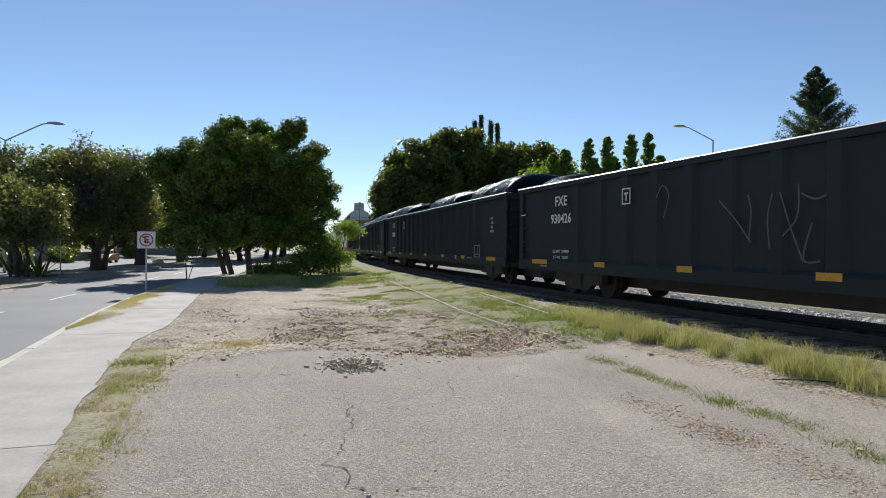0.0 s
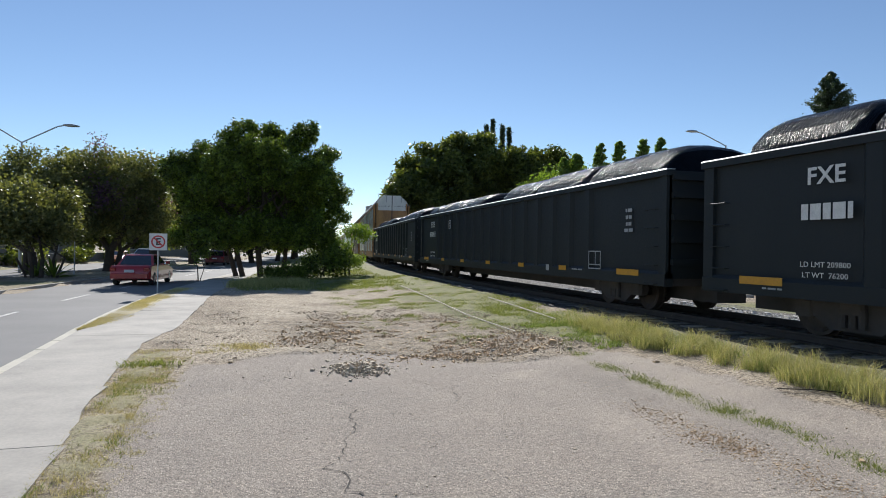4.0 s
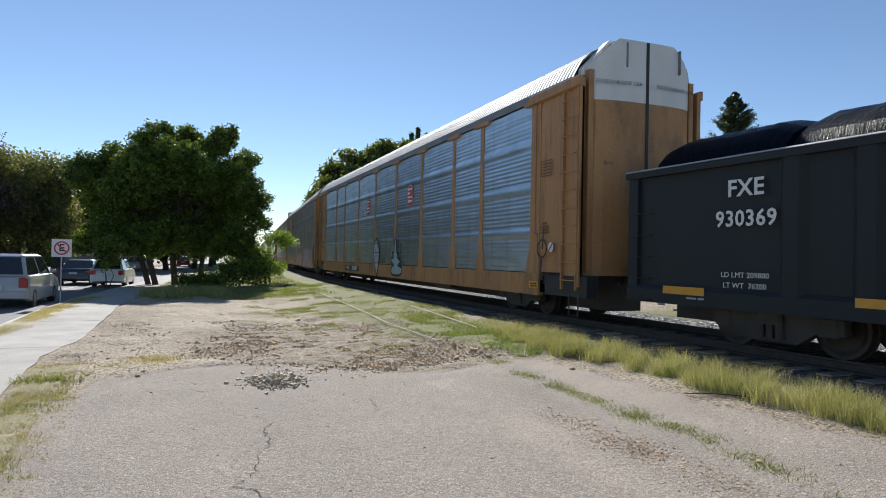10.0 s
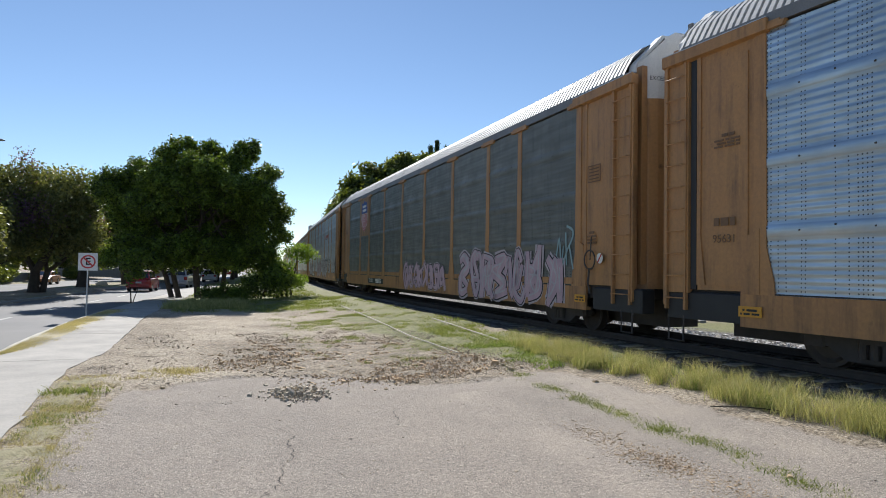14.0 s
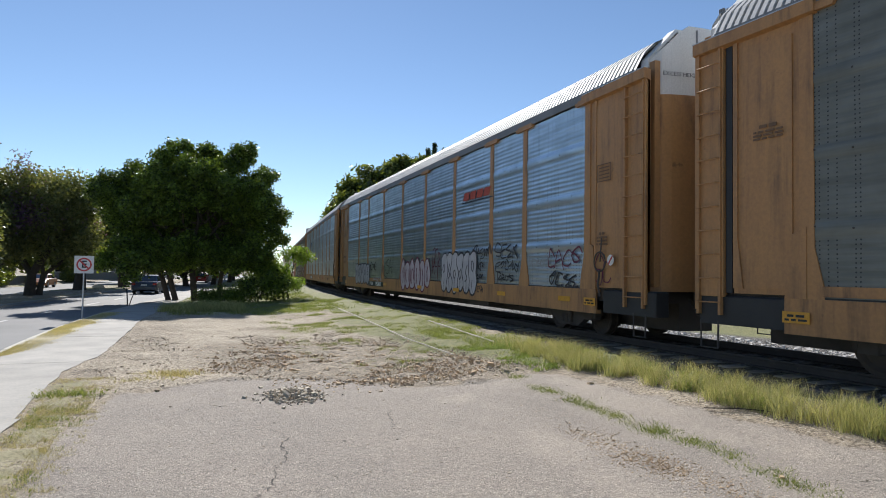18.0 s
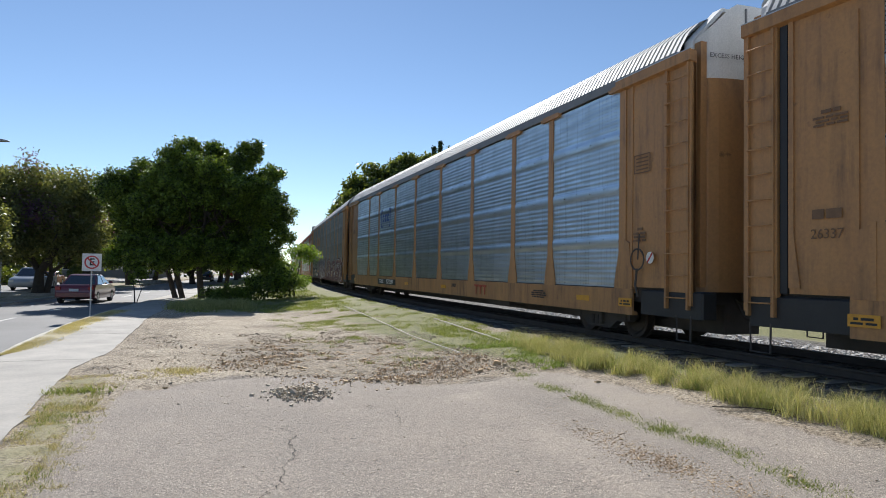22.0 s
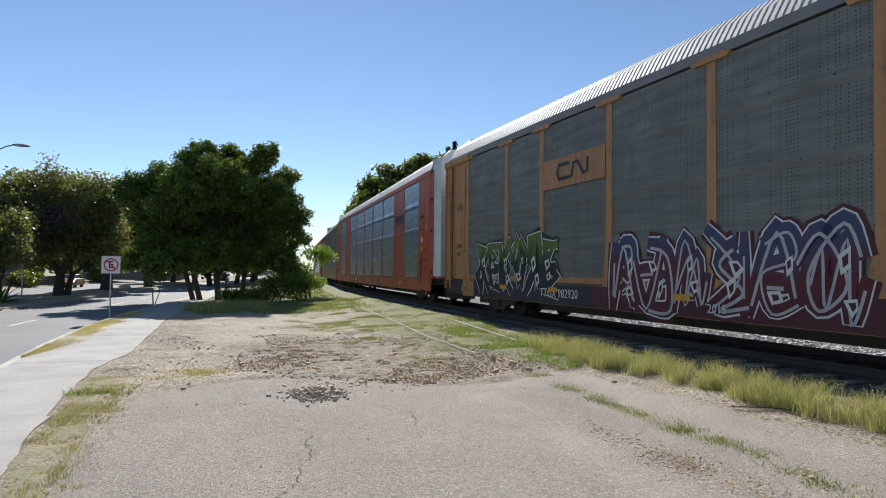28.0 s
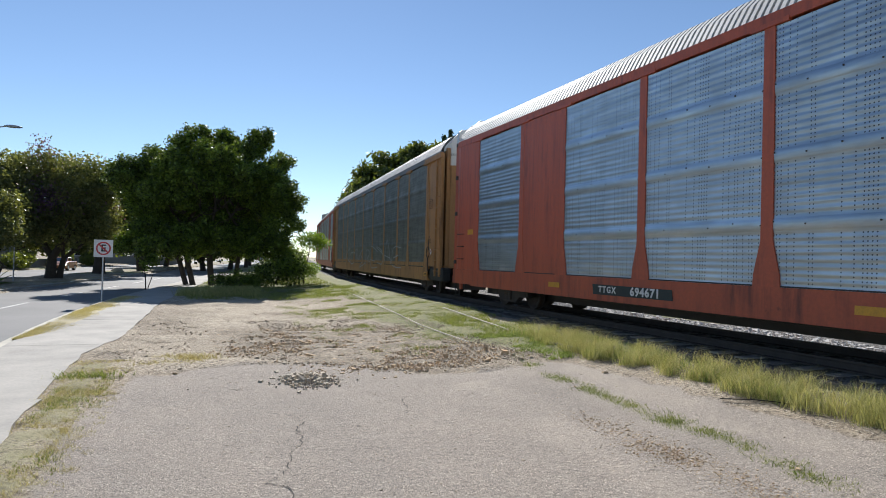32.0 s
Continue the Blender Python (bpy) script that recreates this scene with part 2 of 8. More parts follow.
M_LEAF_MED = leaf_mat("leaf_olive", (0.062, 0.078, 0.031), (0.24, 0.245, 0.10), 0.38, 0.5, (1.7, 1.65, 0.7))
M_LEAF_LIGHT = leaf_mat("leaf_light_green", (0.055, 0.105, 0.024), (0.22, 0.31, 0.075), 0.42)
M_LEAF_FAR = leaf_mat("leaf_woodland", (0.030, 0.050, 0.014), (0.165, 0.195, 0.056), 0.36)
M_LEAF_PINE = leaf_mat("pine_needles", (0.018, 0.036, 0.022), (0.07, 0.105, 0.055), 0.25)
M_FLOWER = leaf_mat("purple_flowers", (0.11, 0.06, 0.13), (0.22, 0.13, 0.25), 0.3)
M_GRASS = leaf_mat("grass_yellow_green", (0.20, 0.22, 0.065), (0.58, 0.54, 0.25), 0.35, 0.6, through_=(1.25, 1.2, 0.85))
M_GRASS_SHORT = leaf_mat("grass_short", (0.10, 0.15, 0.03), (0.38, 0.40, 0.12), 0.35, 0.6, through_=(1.25, 1.2, 0.85))
M_GRASS_GREEN = leaf_mat("grass_green", (0.12, 0.19, 0.035), (0.34, 0.40, 0.11), 0.35, 0.6, through_=(1.25, 1.2, 0.85))
M_GRASS_DRY = leaf_mat("grass_dry", (0.32, 0.275, 0.12), (0.66, 0.58, 0.31), 0.3, 0.7, through_=(1.25, 1.2, 0.85))
M_GALV = mat("galvanised_metal", (0.55, 0.56, 0.57), (0.42, 0.43, 0.44), 0.45, 0.7, scale=2, fine=50)
M_LAMPGREY = mat("lamp_grey", (0.45, 0.46, 0.47), (0.36, 0.37, 0.38), 0.5, 0.3, scale=2)
M_WHITE = mat("white_enamel", (0.75, 0.74, 0.72), (0.66, 0.65, 0.63), 0.45, scale=3)
M_RED = mat("sign_red", (0.55, 0.05, 0.05), (0.48, 0.06, 0.06), 0.5, scale=3)
M_BLACK = mat("black_paint", (0.02, 0.02, 0.022), (0.03, 0.03, 0.03), 0.6, scale=3)
M_WALL = mat("painted_wall", (0.34, 0.32, 0.285), (0.26, 0.24, 0.215), 0.9, scale=0.6, fine=30)
M_CONC = mat("grey_concrete", (0.40, 0.40, 0.40), (0.30, 0.30, 0.30), 0.9, scale=0.5)
M_DRYLAWN = mat("dry_lawn_soil", (0.54, 0.47, 0.31), (0.40, 0.35, 0.20), 0.95, scale=5, fine=40)
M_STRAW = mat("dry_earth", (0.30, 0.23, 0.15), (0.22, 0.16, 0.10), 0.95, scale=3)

# ---- ground ----
RAIL_TOP, BED, TRACK_BED = 0.42, 0.35, 0.19


def bend(y):
    """How far the track has swung to the right at y."""
    k = 0.00122
    return np.where(np.abs(y) < 60, k * y * y, k * 3600 + 2 * k * 60 * (np.abs(y) - 60))


def kerb_x(y):
    """The roadside face of the near kerb."""
    d = np.maximum(0, y - 14)
    return np.where(d < 16, -2.93 + 0.0045 * d * d, -1.778 + 0.144 * (d - 16))


ROAD_W, MEDIAN_W, FAR_W = 5.4, 4.2, 6.5


def walk_right(y):
    return np.interp(y, [-12, 5, 9.3, 12.4, 14.8, 24.4, 40, 60, 120], [-1.2, -1.24, -1.41, -1.34, -0.95, -0.5, 1.3, 4.2, 12.8])


def ground_z(x, y):
    """Height of the bare ground."""
    x, y = np.asarray(x, float), np.asarray(y, float)
    u = x - bend(y)
    z = BED * np.clip((u - 3.5) / 4.5, 0, 1) * np.clip((u - 3.5) / 4.5, 0, 1) ** 0.1
    z = np.where(u > 7.4, BED - 0.02 - (BED - 0.02 - TRACK_BED) * np.clip((u - 7.4) / 0.9, 0, 1), z)
    z = np.where(u > 12.6, TRACK_BED - 0.12 * np.clip((u - 12.6) / 3.0, 0, 1), z)
    kx = kerb_x(y)
    low = (x < kx + 0.05) & (x > kx - ROAD_W - 0.02) | (x < kx - ROAD_W - MEDIAN_W) & (x > kx - ROAD_W - MEDIAN_W - FAR_W)
    z = np.where(low, -0.17, z)
    under_walk = (x > kx) & (x < walk_right(y) - 0.06)
    return np.where(under_walk & ~low, -0.05, z)


def axis_lines(a, b, step, reach, grow=1.22):
    """Even lines from a to b, then ever wider ones out to reach on both sides."""
    mid = list(np.arange(a, b, step))
    lo, hi, s = [], [], step
    p, q = a, mid[-1]
    while p > -reach or q < reach:
        s *= grow
        p, q = p - s, q + s
        lo.append(p), hi.append(q)
    return np.array(sorted(set(lo + mid + hi)))


GX = axis_lines(-4.0, 9.0, 0.10, 2500, 1.16)
GY = axis_lines(2.0, 20.0, 0.10, 2500, 1.075)
gx, gy = np.meshgrid(GX, GY)
gz = ground_z(gx, gy)
rng = np.random.default_rng(4)


def soft_noise(x, y, s, seed):
    """Smooth value noise in the plane, -1 to 1."""
    tab = np.random.default_rng(seed).uniform(-1, 1, (64, 64))
    fx, fy = x / s, y / s
    i, j = np.floor(fx).astype(int), np.floor(fy).astype(int)
    a, b = fx - i, fy - j
    a, b = a * a * (3 - 2 * a), b * b * (3 - 2 * b)
    t = lambda p, q: tab[p % 64, q % 64]
    return (t(i, j) * (1 - a) + t(i + 1, j) * a) * (1 - b) + (t(i, j + 1) * (1 - a) + t(i + 1, j + 1) * a) * b


def inside(x, y, poly):
    """Signed distance to a polygon's rim, positive inside."""
    best, odd = np.full(x.shape, 1e9), np.zeros(x.shape, bool)
    for (x0, y0), (x1, y1) in zip(poly, poly[1:] + poly[:1]):
        dx, dy = x1 - x0, y1 - y0
        t = np.clip(((x - x0) * dx + (y - y0) * dy) / (dx * dx + dy * dy), 0, 1)
        best = np.minimum(best, np.hypot(x - x0 - t * dx, y - y0 - t * dy))
        if y0 != y1:
            odd ^= ((y0 > y) != (y1 > y)) & (x < dx * (y - y0) / dy + x0)
    return np.where(odd, best, -best)


LOT = [(-0.95, -30), (-0.88, 4.9), (-0.87, 6.6), (-0.85, 8.3), (-0.55, 10.0), (0.2, 10.5), (1.2, 10.7), (2.2, 10.5), (2.9, 9.9), (3.7, 9.2), (4.6, 8.9), (5.4, 9.4), (5.95, 8.9), (5.95, 6.5), (6.1, 4.7), (6.2, 2), (6.5, -30)]
gu = gx - bend(gy)
n1, n2, n3 = soft_noise(gx, gy, 1.1, 1), soft_noise(gx, gy, 0.35, 2), soft_noise(gx, gy, 4.0, 3)
lot_d = inside(gx, gy, LOT) + 0.16 * n1 + 0.10 * n2
track_side = np.exp(-((gu - 5.9 - 0.02 * gy) / 1.5) ** 2) * np.clip((gy - 8.5) / 4, 0, 1)
green = np.clip(track_side * (0.75 + 0.5 * n1 + 0.3 * n3), 0, 1)
green = np.maximum(green, np.clip(1 - np.abs(gu - 7.2) / 1.1, 0, 1) * np.clip((12.5 - gy) / 2, 0, 1) * 0.8)
green = np.maximum(green, 0.8 * np.clip((gy - 24) / 8 + 0.4 * n3, 0, 1) * (gu < 7.4) * (gx > kerb_x(gy)))
green = np.where((gx < kerb_x(gy) - ROAD_W) & (gx > kerb_x(gy) - 60), 0.45 + 0.4 * n3, green)
green = np.where(gu > 15.0, 0.45 + 0.5 * n3, np.where(gu > 13, np.clip(0.15 + 0.5 * n3 + 0.3 * n1, 0, 0.7), green))
# Darkens the ground along the track: the train's shade put into its colour.
track_shade = 0.25 * np.clip(1.4 - np.abs(gu - 9.6) / 1.6, 0, 1)
stony = np.clip(1.15 - np.abs(gu - 8.2) / 1.1, 0, 1) * 0.5 + ((gu > 8.0) & (gu < 15.2)) * 0.9
RUBBLE = [(1.2, 15.4), (0.9, 13.2), (1.9, 10.9), (2.7, 10.0), (3.6, 9.3), (4.6, 9.4), (5.2, 10.6), (5.0, 12.6), (4.4, 14.4), (3.2, 15.8)]
rub = np.clip(0.5 + 0.7 * (inside(gx, gy, RUBBLE) + 0.5 * n1 + 0.3 * n2), 0, 1)
dry = np.clip(0.55 + 0.35 * n3 + 0.4 * n1 + 0.12 * n2 - 0.9 * rub, 0, 1)
bare_path = np.exp(-((gx - 0.4 - 0.10 * (gy - 11)) / 1.3) ** 2) * (gy > 10.5)
dry = np.clip(dry + 0.35 * bare_path, 0, 1)
green = green + (0.18 + 0.22 * n1) * np.clip((gy - 12) / 5, 0, 1) * np.clip((gx - 1.8) / 2, 0, 1) * (gu < 7.9)
green = green + 0.75 * np.exp(-((gx - 6.6) / 0.9) ** 2 - ((gy - 11.0) / 1.4) ** 2) + 0.35 * np.exp(-((gx - 5.8) / 1.0) ** 2 - ((gy - 14.5) / 2.5) ** 2)
verge = np.clip(1.1 - np.abs(gx + 1.10) / 0.42, 0, 1) * (gy < 11.5) * (0.75 + 0.5 * n2)
gz = gz + np.where((lot_d < 0) & (gx > walk_right(gy)) & (gu < 8), 0.022 * n2 + 0.03 * n1 + 0.03 * rub * soft_noise(gx, gy, 0.22, 44), 0.004 * n2) * (np.abs(gz + 0.1) > 0.06) - 0.02 * (lot_d > 0)


def ground_mat():
    m, nt, b = nodes_of("earth_asphalt_and_weeds")
    co = coords(nt)
    at = nt.nodes.new("ShaderNodeVertexColor")
    at.layer_name = "zones"
    sep = nt.nodes.new("ShaderNodeSeparateColor")
    nt.links.new(at.outputs[0], sep.inputs[0])
    at2 = nt.nodes.new("ShaderNodeVertexColor")
    at2.layer_name = "pavement"
    sep2 = nt.nodes.new("ShaderNodeSeparateColor")
    nt.links.new(at2.outputs[0], sep2.inputs[0])
    big, mid, small, grit = noise_tex(nt, co, 0.5), noise_tex(nt, co, 3.0, 5), noise_tex(nt, co, 22, 4), noise_tex(nt, co, 110, 3)
    lumps = nt.nodes.new("ShaderNodeTexVoronoi")
    lumps.inputs["Scale"].default_value = 34
    nt.links.new(co, lumps.inputs["Vector"])
    pick = xyz(nt, lumps.outputs["Color"])[0]
    core_ = ramp(nt, lumps.outputs["Distance"], [(0.28, 1.0), (0.42, 0.0)])
    earth = mix(nt, ramp(nt, mid, [(0.36, 0.0), (0.64, 1.0)]), (0.46, 0.37, 0.255), (0.27, 0.212, 0.142))
    earth = mix(nt, ramp(nt, sep.outputs[2], [(0.35, 0.0), (0.9, 0.85)]), earth, (0.64, 0.53, 0.38))
    earth = mix(nt, ramp(nt, small, [(0.40, 0.9), (0.52, 0.0)]), earth, (0.14, 0.11, 0.078))
    earth = mix(nt, ramp(nt, small, [(0.56, 0.0), (0.66, 0.7)]), earth, (0.60, 0.52, 0.41))
    earth = mix(nt, ramp(nt, grit, [(0.38, 0.75), (0.48, 0.0)]), earth, (0.12, 0.095, 0.07))
    earth = mix(nt, ramp(nt, grit, [(0.56, 0.0), (0.68, 0.7)]), earth, (0.70, 0.62, 0.50))
    earth = mix(nt, maths(nt, "MULTIPLY", core_, maths(nt, "LESS_THAN", pick, 0.16)), earth, (0.10, 0.08, 0.06))
    earth = mix(nt, maths(nt, "MULTIPLY", core_, maths(nt, "GREATER_THAN", pick, 0.88)), earth, (0.66, 0.58, 0.47))
    stones = nt.nodes.new("ShaderNodeTexVoronoi")
    stones.inputs["Scale"].default_value = 26
    nt.links.new(co, stones.inputs["Vector"])
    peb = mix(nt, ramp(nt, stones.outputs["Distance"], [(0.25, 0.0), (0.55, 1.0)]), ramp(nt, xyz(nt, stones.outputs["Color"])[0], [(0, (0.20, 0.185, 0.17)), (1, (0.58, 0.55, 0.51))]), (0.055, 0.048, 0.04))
    turf = noise_tex(nt, co, 16, 6, 0.75)
    grass = mix(nt, ramp(nt, turf, [(0.38, 0.0), (0.60, 1.0)]), (0.05, 0.075, 0.018), (0.31, 0.30, 0.11))
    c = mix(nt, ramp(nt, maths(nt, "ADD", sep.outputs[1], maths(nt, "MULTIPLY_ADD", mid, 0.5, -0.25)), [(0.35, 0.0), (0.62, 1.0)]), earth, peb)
    patch = maths(nt, "ADD", maths(nt, "ADD", sep.outputs[0], maths(nt, "MULTIPLY_ADD", small, 1.2, -0.6)), maths(nt, "MULTIPLY_ADD", turf, 0.5, -0.25))
    c = mix(nt, ramp(nt, patch, [(0.48, 0.0), (0.74, 0.85)]), c, grass)
    # painted train shade beside and under the rails
    at3 = nt.nodes.new("ShaderNodeVertexColor")
    at3.layer_name = "bed_shade"
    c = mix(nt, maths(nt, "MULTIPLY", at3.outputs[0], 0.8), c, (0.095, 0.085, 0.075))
    # old dusty asphalt
    asp = mix(nt, ramp(nt, big, [(0.3, 0.0), (0.72, 1.0)]), (0.330, 0.285, 0.238), (0.412, 0.350, 0.286))
    asp = mix(nt, ramp(nt, mid, [(0.45, 0.0), (0.8, 0.35)]), asp, (0.42, 0.375, 0.312))
    asp = mix(nt, ramp(nt, maths(nt, "ADD", sep2.outputs[2], maths(nt, "MULTIPLY_ADD", small, 0.5, -0.25)), [(0.15, 0.0), (0.9, 0.8)]), asp, (0.47, 0.40, 0.325))
    chips = nt.nodes.new("ShaderNodeTexVoronoi")
    chips.inputs["Scale"].default_value = 120
    nt.links.new(co, chips.inputs["Vector"])
    speck = maths(nt, "MULTIPLY_ADD", sep2.outputs[2], -0.30, 1.0)
    asp = mix(nt, speck, asp, ramp(nt, xyz(nt, chips.outputs["Color"])[1], [(0.0, (0.40, 0.40, 0.41)), (0.22, (0.80, 0.80, 0.80)), (0.72, (1.08, 1.08, 1.07)), (0.88, (1.30, 1.29, 1.27)), (1.0, (1.9, 1.88, 1.84))]), "MULTIPLY")
    asp = mix(nt, ramp(nt, grit, [(0.36, 0.45), (0.47, 0.0)]), asp, (0.13, 0.115, 0.10))
    asp = mix(nt, ramp(nt, small, [(0.30, 0.35), (0.45, 0.0)]), asp, (0.20, 0.175, 0.15))
    edge = maths(nt, "ADD", sep2.outputs[0], maths(nt, "MULTIPLY_ADD", small, 0.7, -0.35))
    c = mix(nt, ramp(nt, edge, [(0.42, 0.0), (0.60, 1.0)]), c, asp)
    weeds = maths(nt, "ADD", sep2.outputs[1], maths(nt, "MULTIPLY_ADD", small, 1.2, -0.6))
    c = mix(nt, ramp(nt, weeds, [(0.35, 0.0), (0.9, 0.75)]), c, mix(nt, mid, (0.40, 0.34, 0.21), (0.24, 0.25, 0.10)))
    nt.links.new(c, b.inputs["Base Color"])
    b.inputs["Roughness"].default_value, b.inputs["Specular IOR Level"].default_value = 0.95, 0.25
    h = maths(nt, "ADD", small, maths(nt, "MULTIPLY", grit, 0.5))
    bump(nt, b, h, 1.0, 0.018)
    return m


M_GROUND = ground_mat()
g = Geo()
nxg, nyg = len(GX), len(GY)
me = bpy.data.meshes.new("ground")
co = np.stack([gx, gy, gz], -1).reshape(-1, 3)
ii = np.arange((nyg - 1) * nxg).reshape(nyg - 1, nxg)[:, :-1].ravel()
fa = np.stack([ii, ii + 1, ii + nxg + 1, ii + nxg], -1)
me.from_pydata(co.tolist(), [], fa.tolist())
me.polygons.foreach_set("use_smooth", [True] * len(me.polygons))


def colour_layer(mesh, name, r, g_, b_):
    lay = mesh.color_attributes.new(name, "FLOAT_COLOR", "POINT")
    lay.data.foreach_set("color", np.stack([r, g_, b_, np.ones_like(r)], -1).astype(np.float32).ravel())


colour_layer(me, "bed_shade", track_shade, track_shade, track_shade)
colour_layer(me, "zones", green, np.clip(stony, 0, 1), dry)
seam_x = np.interp(gy, [0, 3.5, 4.0, 5.0, 5.7, 6.9, 8.2, 9.5, 10.6], [4.3, 4.75, 4.85, 4.94, 4.95, 5.02, 5.12, 5.45, 5.8])
weedline = np.clip(1 - np.abs(gx - seam_x) / 0.26, 0, 1) * (gy < 10.4) * (0.50 + 0.3 * n1)
dust = np.exp(-((gx - 3.75 - 0.07 * (gy - 6)) / 0.32) ** 2) * (gy < 8.5) + 0.8 * np.exp(-((gx - 5.5) / 0.33) ** 2) * (gy < 8.6) + 0.75 * np.exp(-np.maximum(lot_d, 0) / 0.30) * (gy > 7.5) + 0.55 * np.clip((gx - 3.0) / 2.5, 0, 1)
dust = dust * (0.75 + 0.45 * n1 + 0.25 * n2)
colour_layer(me, "pavement", np.clip(0.5 + lot_d * 2, 0, 1), np.clip(np.maximum(verge * 1.1, weedline), 0, 1), np.clip(dust, 0, 1))
ground = solid("ground", me, M_GROUND, "bare stony earth with dusty old asphalt and weeds", "ground", kind="structure")


def surf_z(x, y):
    """Height of the ground with the asphalt's slight sinking."""
    x, y = np.asarray(x, float), np.asarray(y, float)
    return ground_z(x, y) - 0.02 * (inside(x, y, LOT) > 0)


def strip(xa, xb, ys, z0, z1):
    """A slab between two edge functions of y."""
    G = Geo()
    a = [(float(xa(y)), y) for y in ys]
    b = [(float(xb(y)), y) for y in ys]
    G.grid([[(x, y, z0) for x, y in a], [(x, y, z1) for x, y in a], [(x, y, z1) for x, y in b], [(x, y, z0) for x, y in b]])
    return G


ROAD_Y = [-60, -30, -15] + list(range(-8, 64, 2)) + list(range(64, 260, 12))
solid("road", strip(lambda y: kerb_x(y) - ROAD_W, lambda y: kerb_x(y), ROAD_Y, -0.165, -0.12), M_ROAD, "grey asphalt street with a worn white lane line", "road", kind="structure")
solid("road_far", strip(lambda y: kerb_x(y) - ROAD_W - MEDIAN_W - FAR_W + 0.1, lambda y: kerb_x(y) - ROAD_W - MEDIAN_W - 0.1, ROAD_Y, -0.165, -0.12), M_ROAD, "grey asphalt of the opposite carriageway beyond the median", "road", kind="structure")

lane = thing("lane_marking", "dashed worn white lane line on the asphalt", "road marking", kind="structure")
for k, y in enumerate(np.arange(-2, 70, 6.4)):
    part("dash", strip(lambda q: kerb_x(q) - 2.55, lambda q: kerb_x(q) - 2.43, [y, y + 0.9, y + 1.8, y + 2.7], -0.122, -0.116), M_PAINT, lane)

# kerb stones, one by one
kerb = thing("kerb", "worn concrete kerb stones with traces of yellow paint", "kerb", kind="structure")
for side, (y0, y1) in (("near", (-6, 62)), ("median", (10, 62))):
    for y in np.arange(y0, y1, 1.0):
        xo = float(kerb_x(y)) - (ROAD_W + 0.16 if side == "median" else 0)
        xo2 = float(kerb_x(y + 1)) - (ROAD_W + 0.16 if side == "median" else 0)
        G = Geo()
        j = random.uniform(-0.008, 0.008)
        G.prism([(xo + 0.012 + j, y + 0.006), (xo + 0.16, y + 0.006), (xo2 + 0.16, y + 0.994), (xo2 + 0.012 + j, y + 0.994)], 2, -0.16, random.uniform(-0.004, 0.004))
        part("kerb_stone", G, M_KERB_YELLOW if side == "near" and y < 28 else M_KERB, kerb)

# sidewalk slabs
pavement = thing("sidewalk", "pale worn concrete sidewalk in cast slabs with cracked joints", "sidewalk", kind="structure")


def walk_left(y):
    lawn = 0.55 * np.clip((y - 15.5) / 2.5, 0, 1) * np.clip((28 - y) / 1.5, 0, 1)
    return kerb_x(y) + 0.17 + lawn


SLAB = 2.44
for k, y in enumerate(np.arange(-6, 62, SLAB)):
    a, b = y + 0.003, y + SLAB - 0.003
    G = Geo()
    zt = 0.012 + random.uniform(-0.003, 0.003)
    ys = np.linspace(a, b, 5)
    jag = 0.05 if y < 14 else 0.03
    right = [(float(walk_right(q)) + random.uniform(-jag, jag), q) for q in ys]
    left = [(float(walk_left(q)), q) for q in ys]
    G.prism(left + right[::-1], 2, -0.06, zt)
    part("slab", G, M_WALK, pavement)
lawnG = strip(lambda y: kerb_x(y) + 0.165, lambda y: walk_left(y) + 0.02, list(np.arange(15.6, 29, 0.5)), -0.06, 0.006)
solid("lawn_strip", lawnG, M_DRYLAWN, "narrow strip of dry lawn between kerb and sidewalk", "verge", kind="structure")

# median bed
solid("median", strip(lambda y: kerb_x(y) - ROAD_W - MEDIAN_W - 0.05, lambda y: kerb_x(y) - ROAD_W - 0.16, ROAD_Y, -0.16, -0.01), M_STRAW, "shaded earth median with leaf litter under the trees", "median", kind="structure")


# ---- the track ----
def bed_x(y):
    return 9.8 + float(bend(y))


def along(y, off):
    """A point beside the track's centre line."""
    h = math.atan(2 * 0.00122 * max(-60, min(60, y)))
    return bed_x(y) + off * math.cos(h), y - off * math.sin(h), h


TRACK_Y = list(np.arange(-340, -70, 14.0)) + list(np.arange(-70, 62, 2.0)) + list(np.arange(62, 420, 14.0))
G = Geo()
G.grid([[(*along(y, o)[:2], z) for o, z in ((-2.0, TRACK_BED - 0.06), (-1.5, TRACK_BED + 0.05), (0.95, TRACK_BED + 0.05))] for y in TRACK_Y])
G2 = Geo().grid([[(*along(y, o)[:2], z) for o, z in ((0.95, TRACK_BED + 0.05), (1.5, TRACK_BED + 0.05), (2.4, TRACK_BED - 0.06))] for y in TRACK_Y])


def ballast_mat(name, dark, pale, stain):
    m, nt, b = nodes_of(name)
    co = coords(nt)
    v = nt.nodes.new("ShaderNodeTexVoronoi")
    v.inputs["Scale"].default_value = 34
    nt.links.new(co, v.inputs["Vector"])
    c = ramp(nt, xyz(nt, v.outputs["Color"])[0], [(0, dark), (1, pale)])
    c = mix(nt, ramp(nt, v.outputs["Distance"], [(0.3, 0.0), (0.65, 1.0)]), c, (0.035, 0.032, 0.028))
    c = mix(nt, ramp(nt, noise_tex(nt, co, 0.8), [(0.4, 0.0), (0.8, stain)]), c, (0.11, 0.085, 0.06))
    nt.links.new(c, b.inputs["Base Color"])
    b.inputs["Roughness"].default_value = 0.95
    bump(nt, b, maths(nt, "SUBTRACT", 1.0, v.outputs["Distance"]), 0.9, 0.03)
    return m


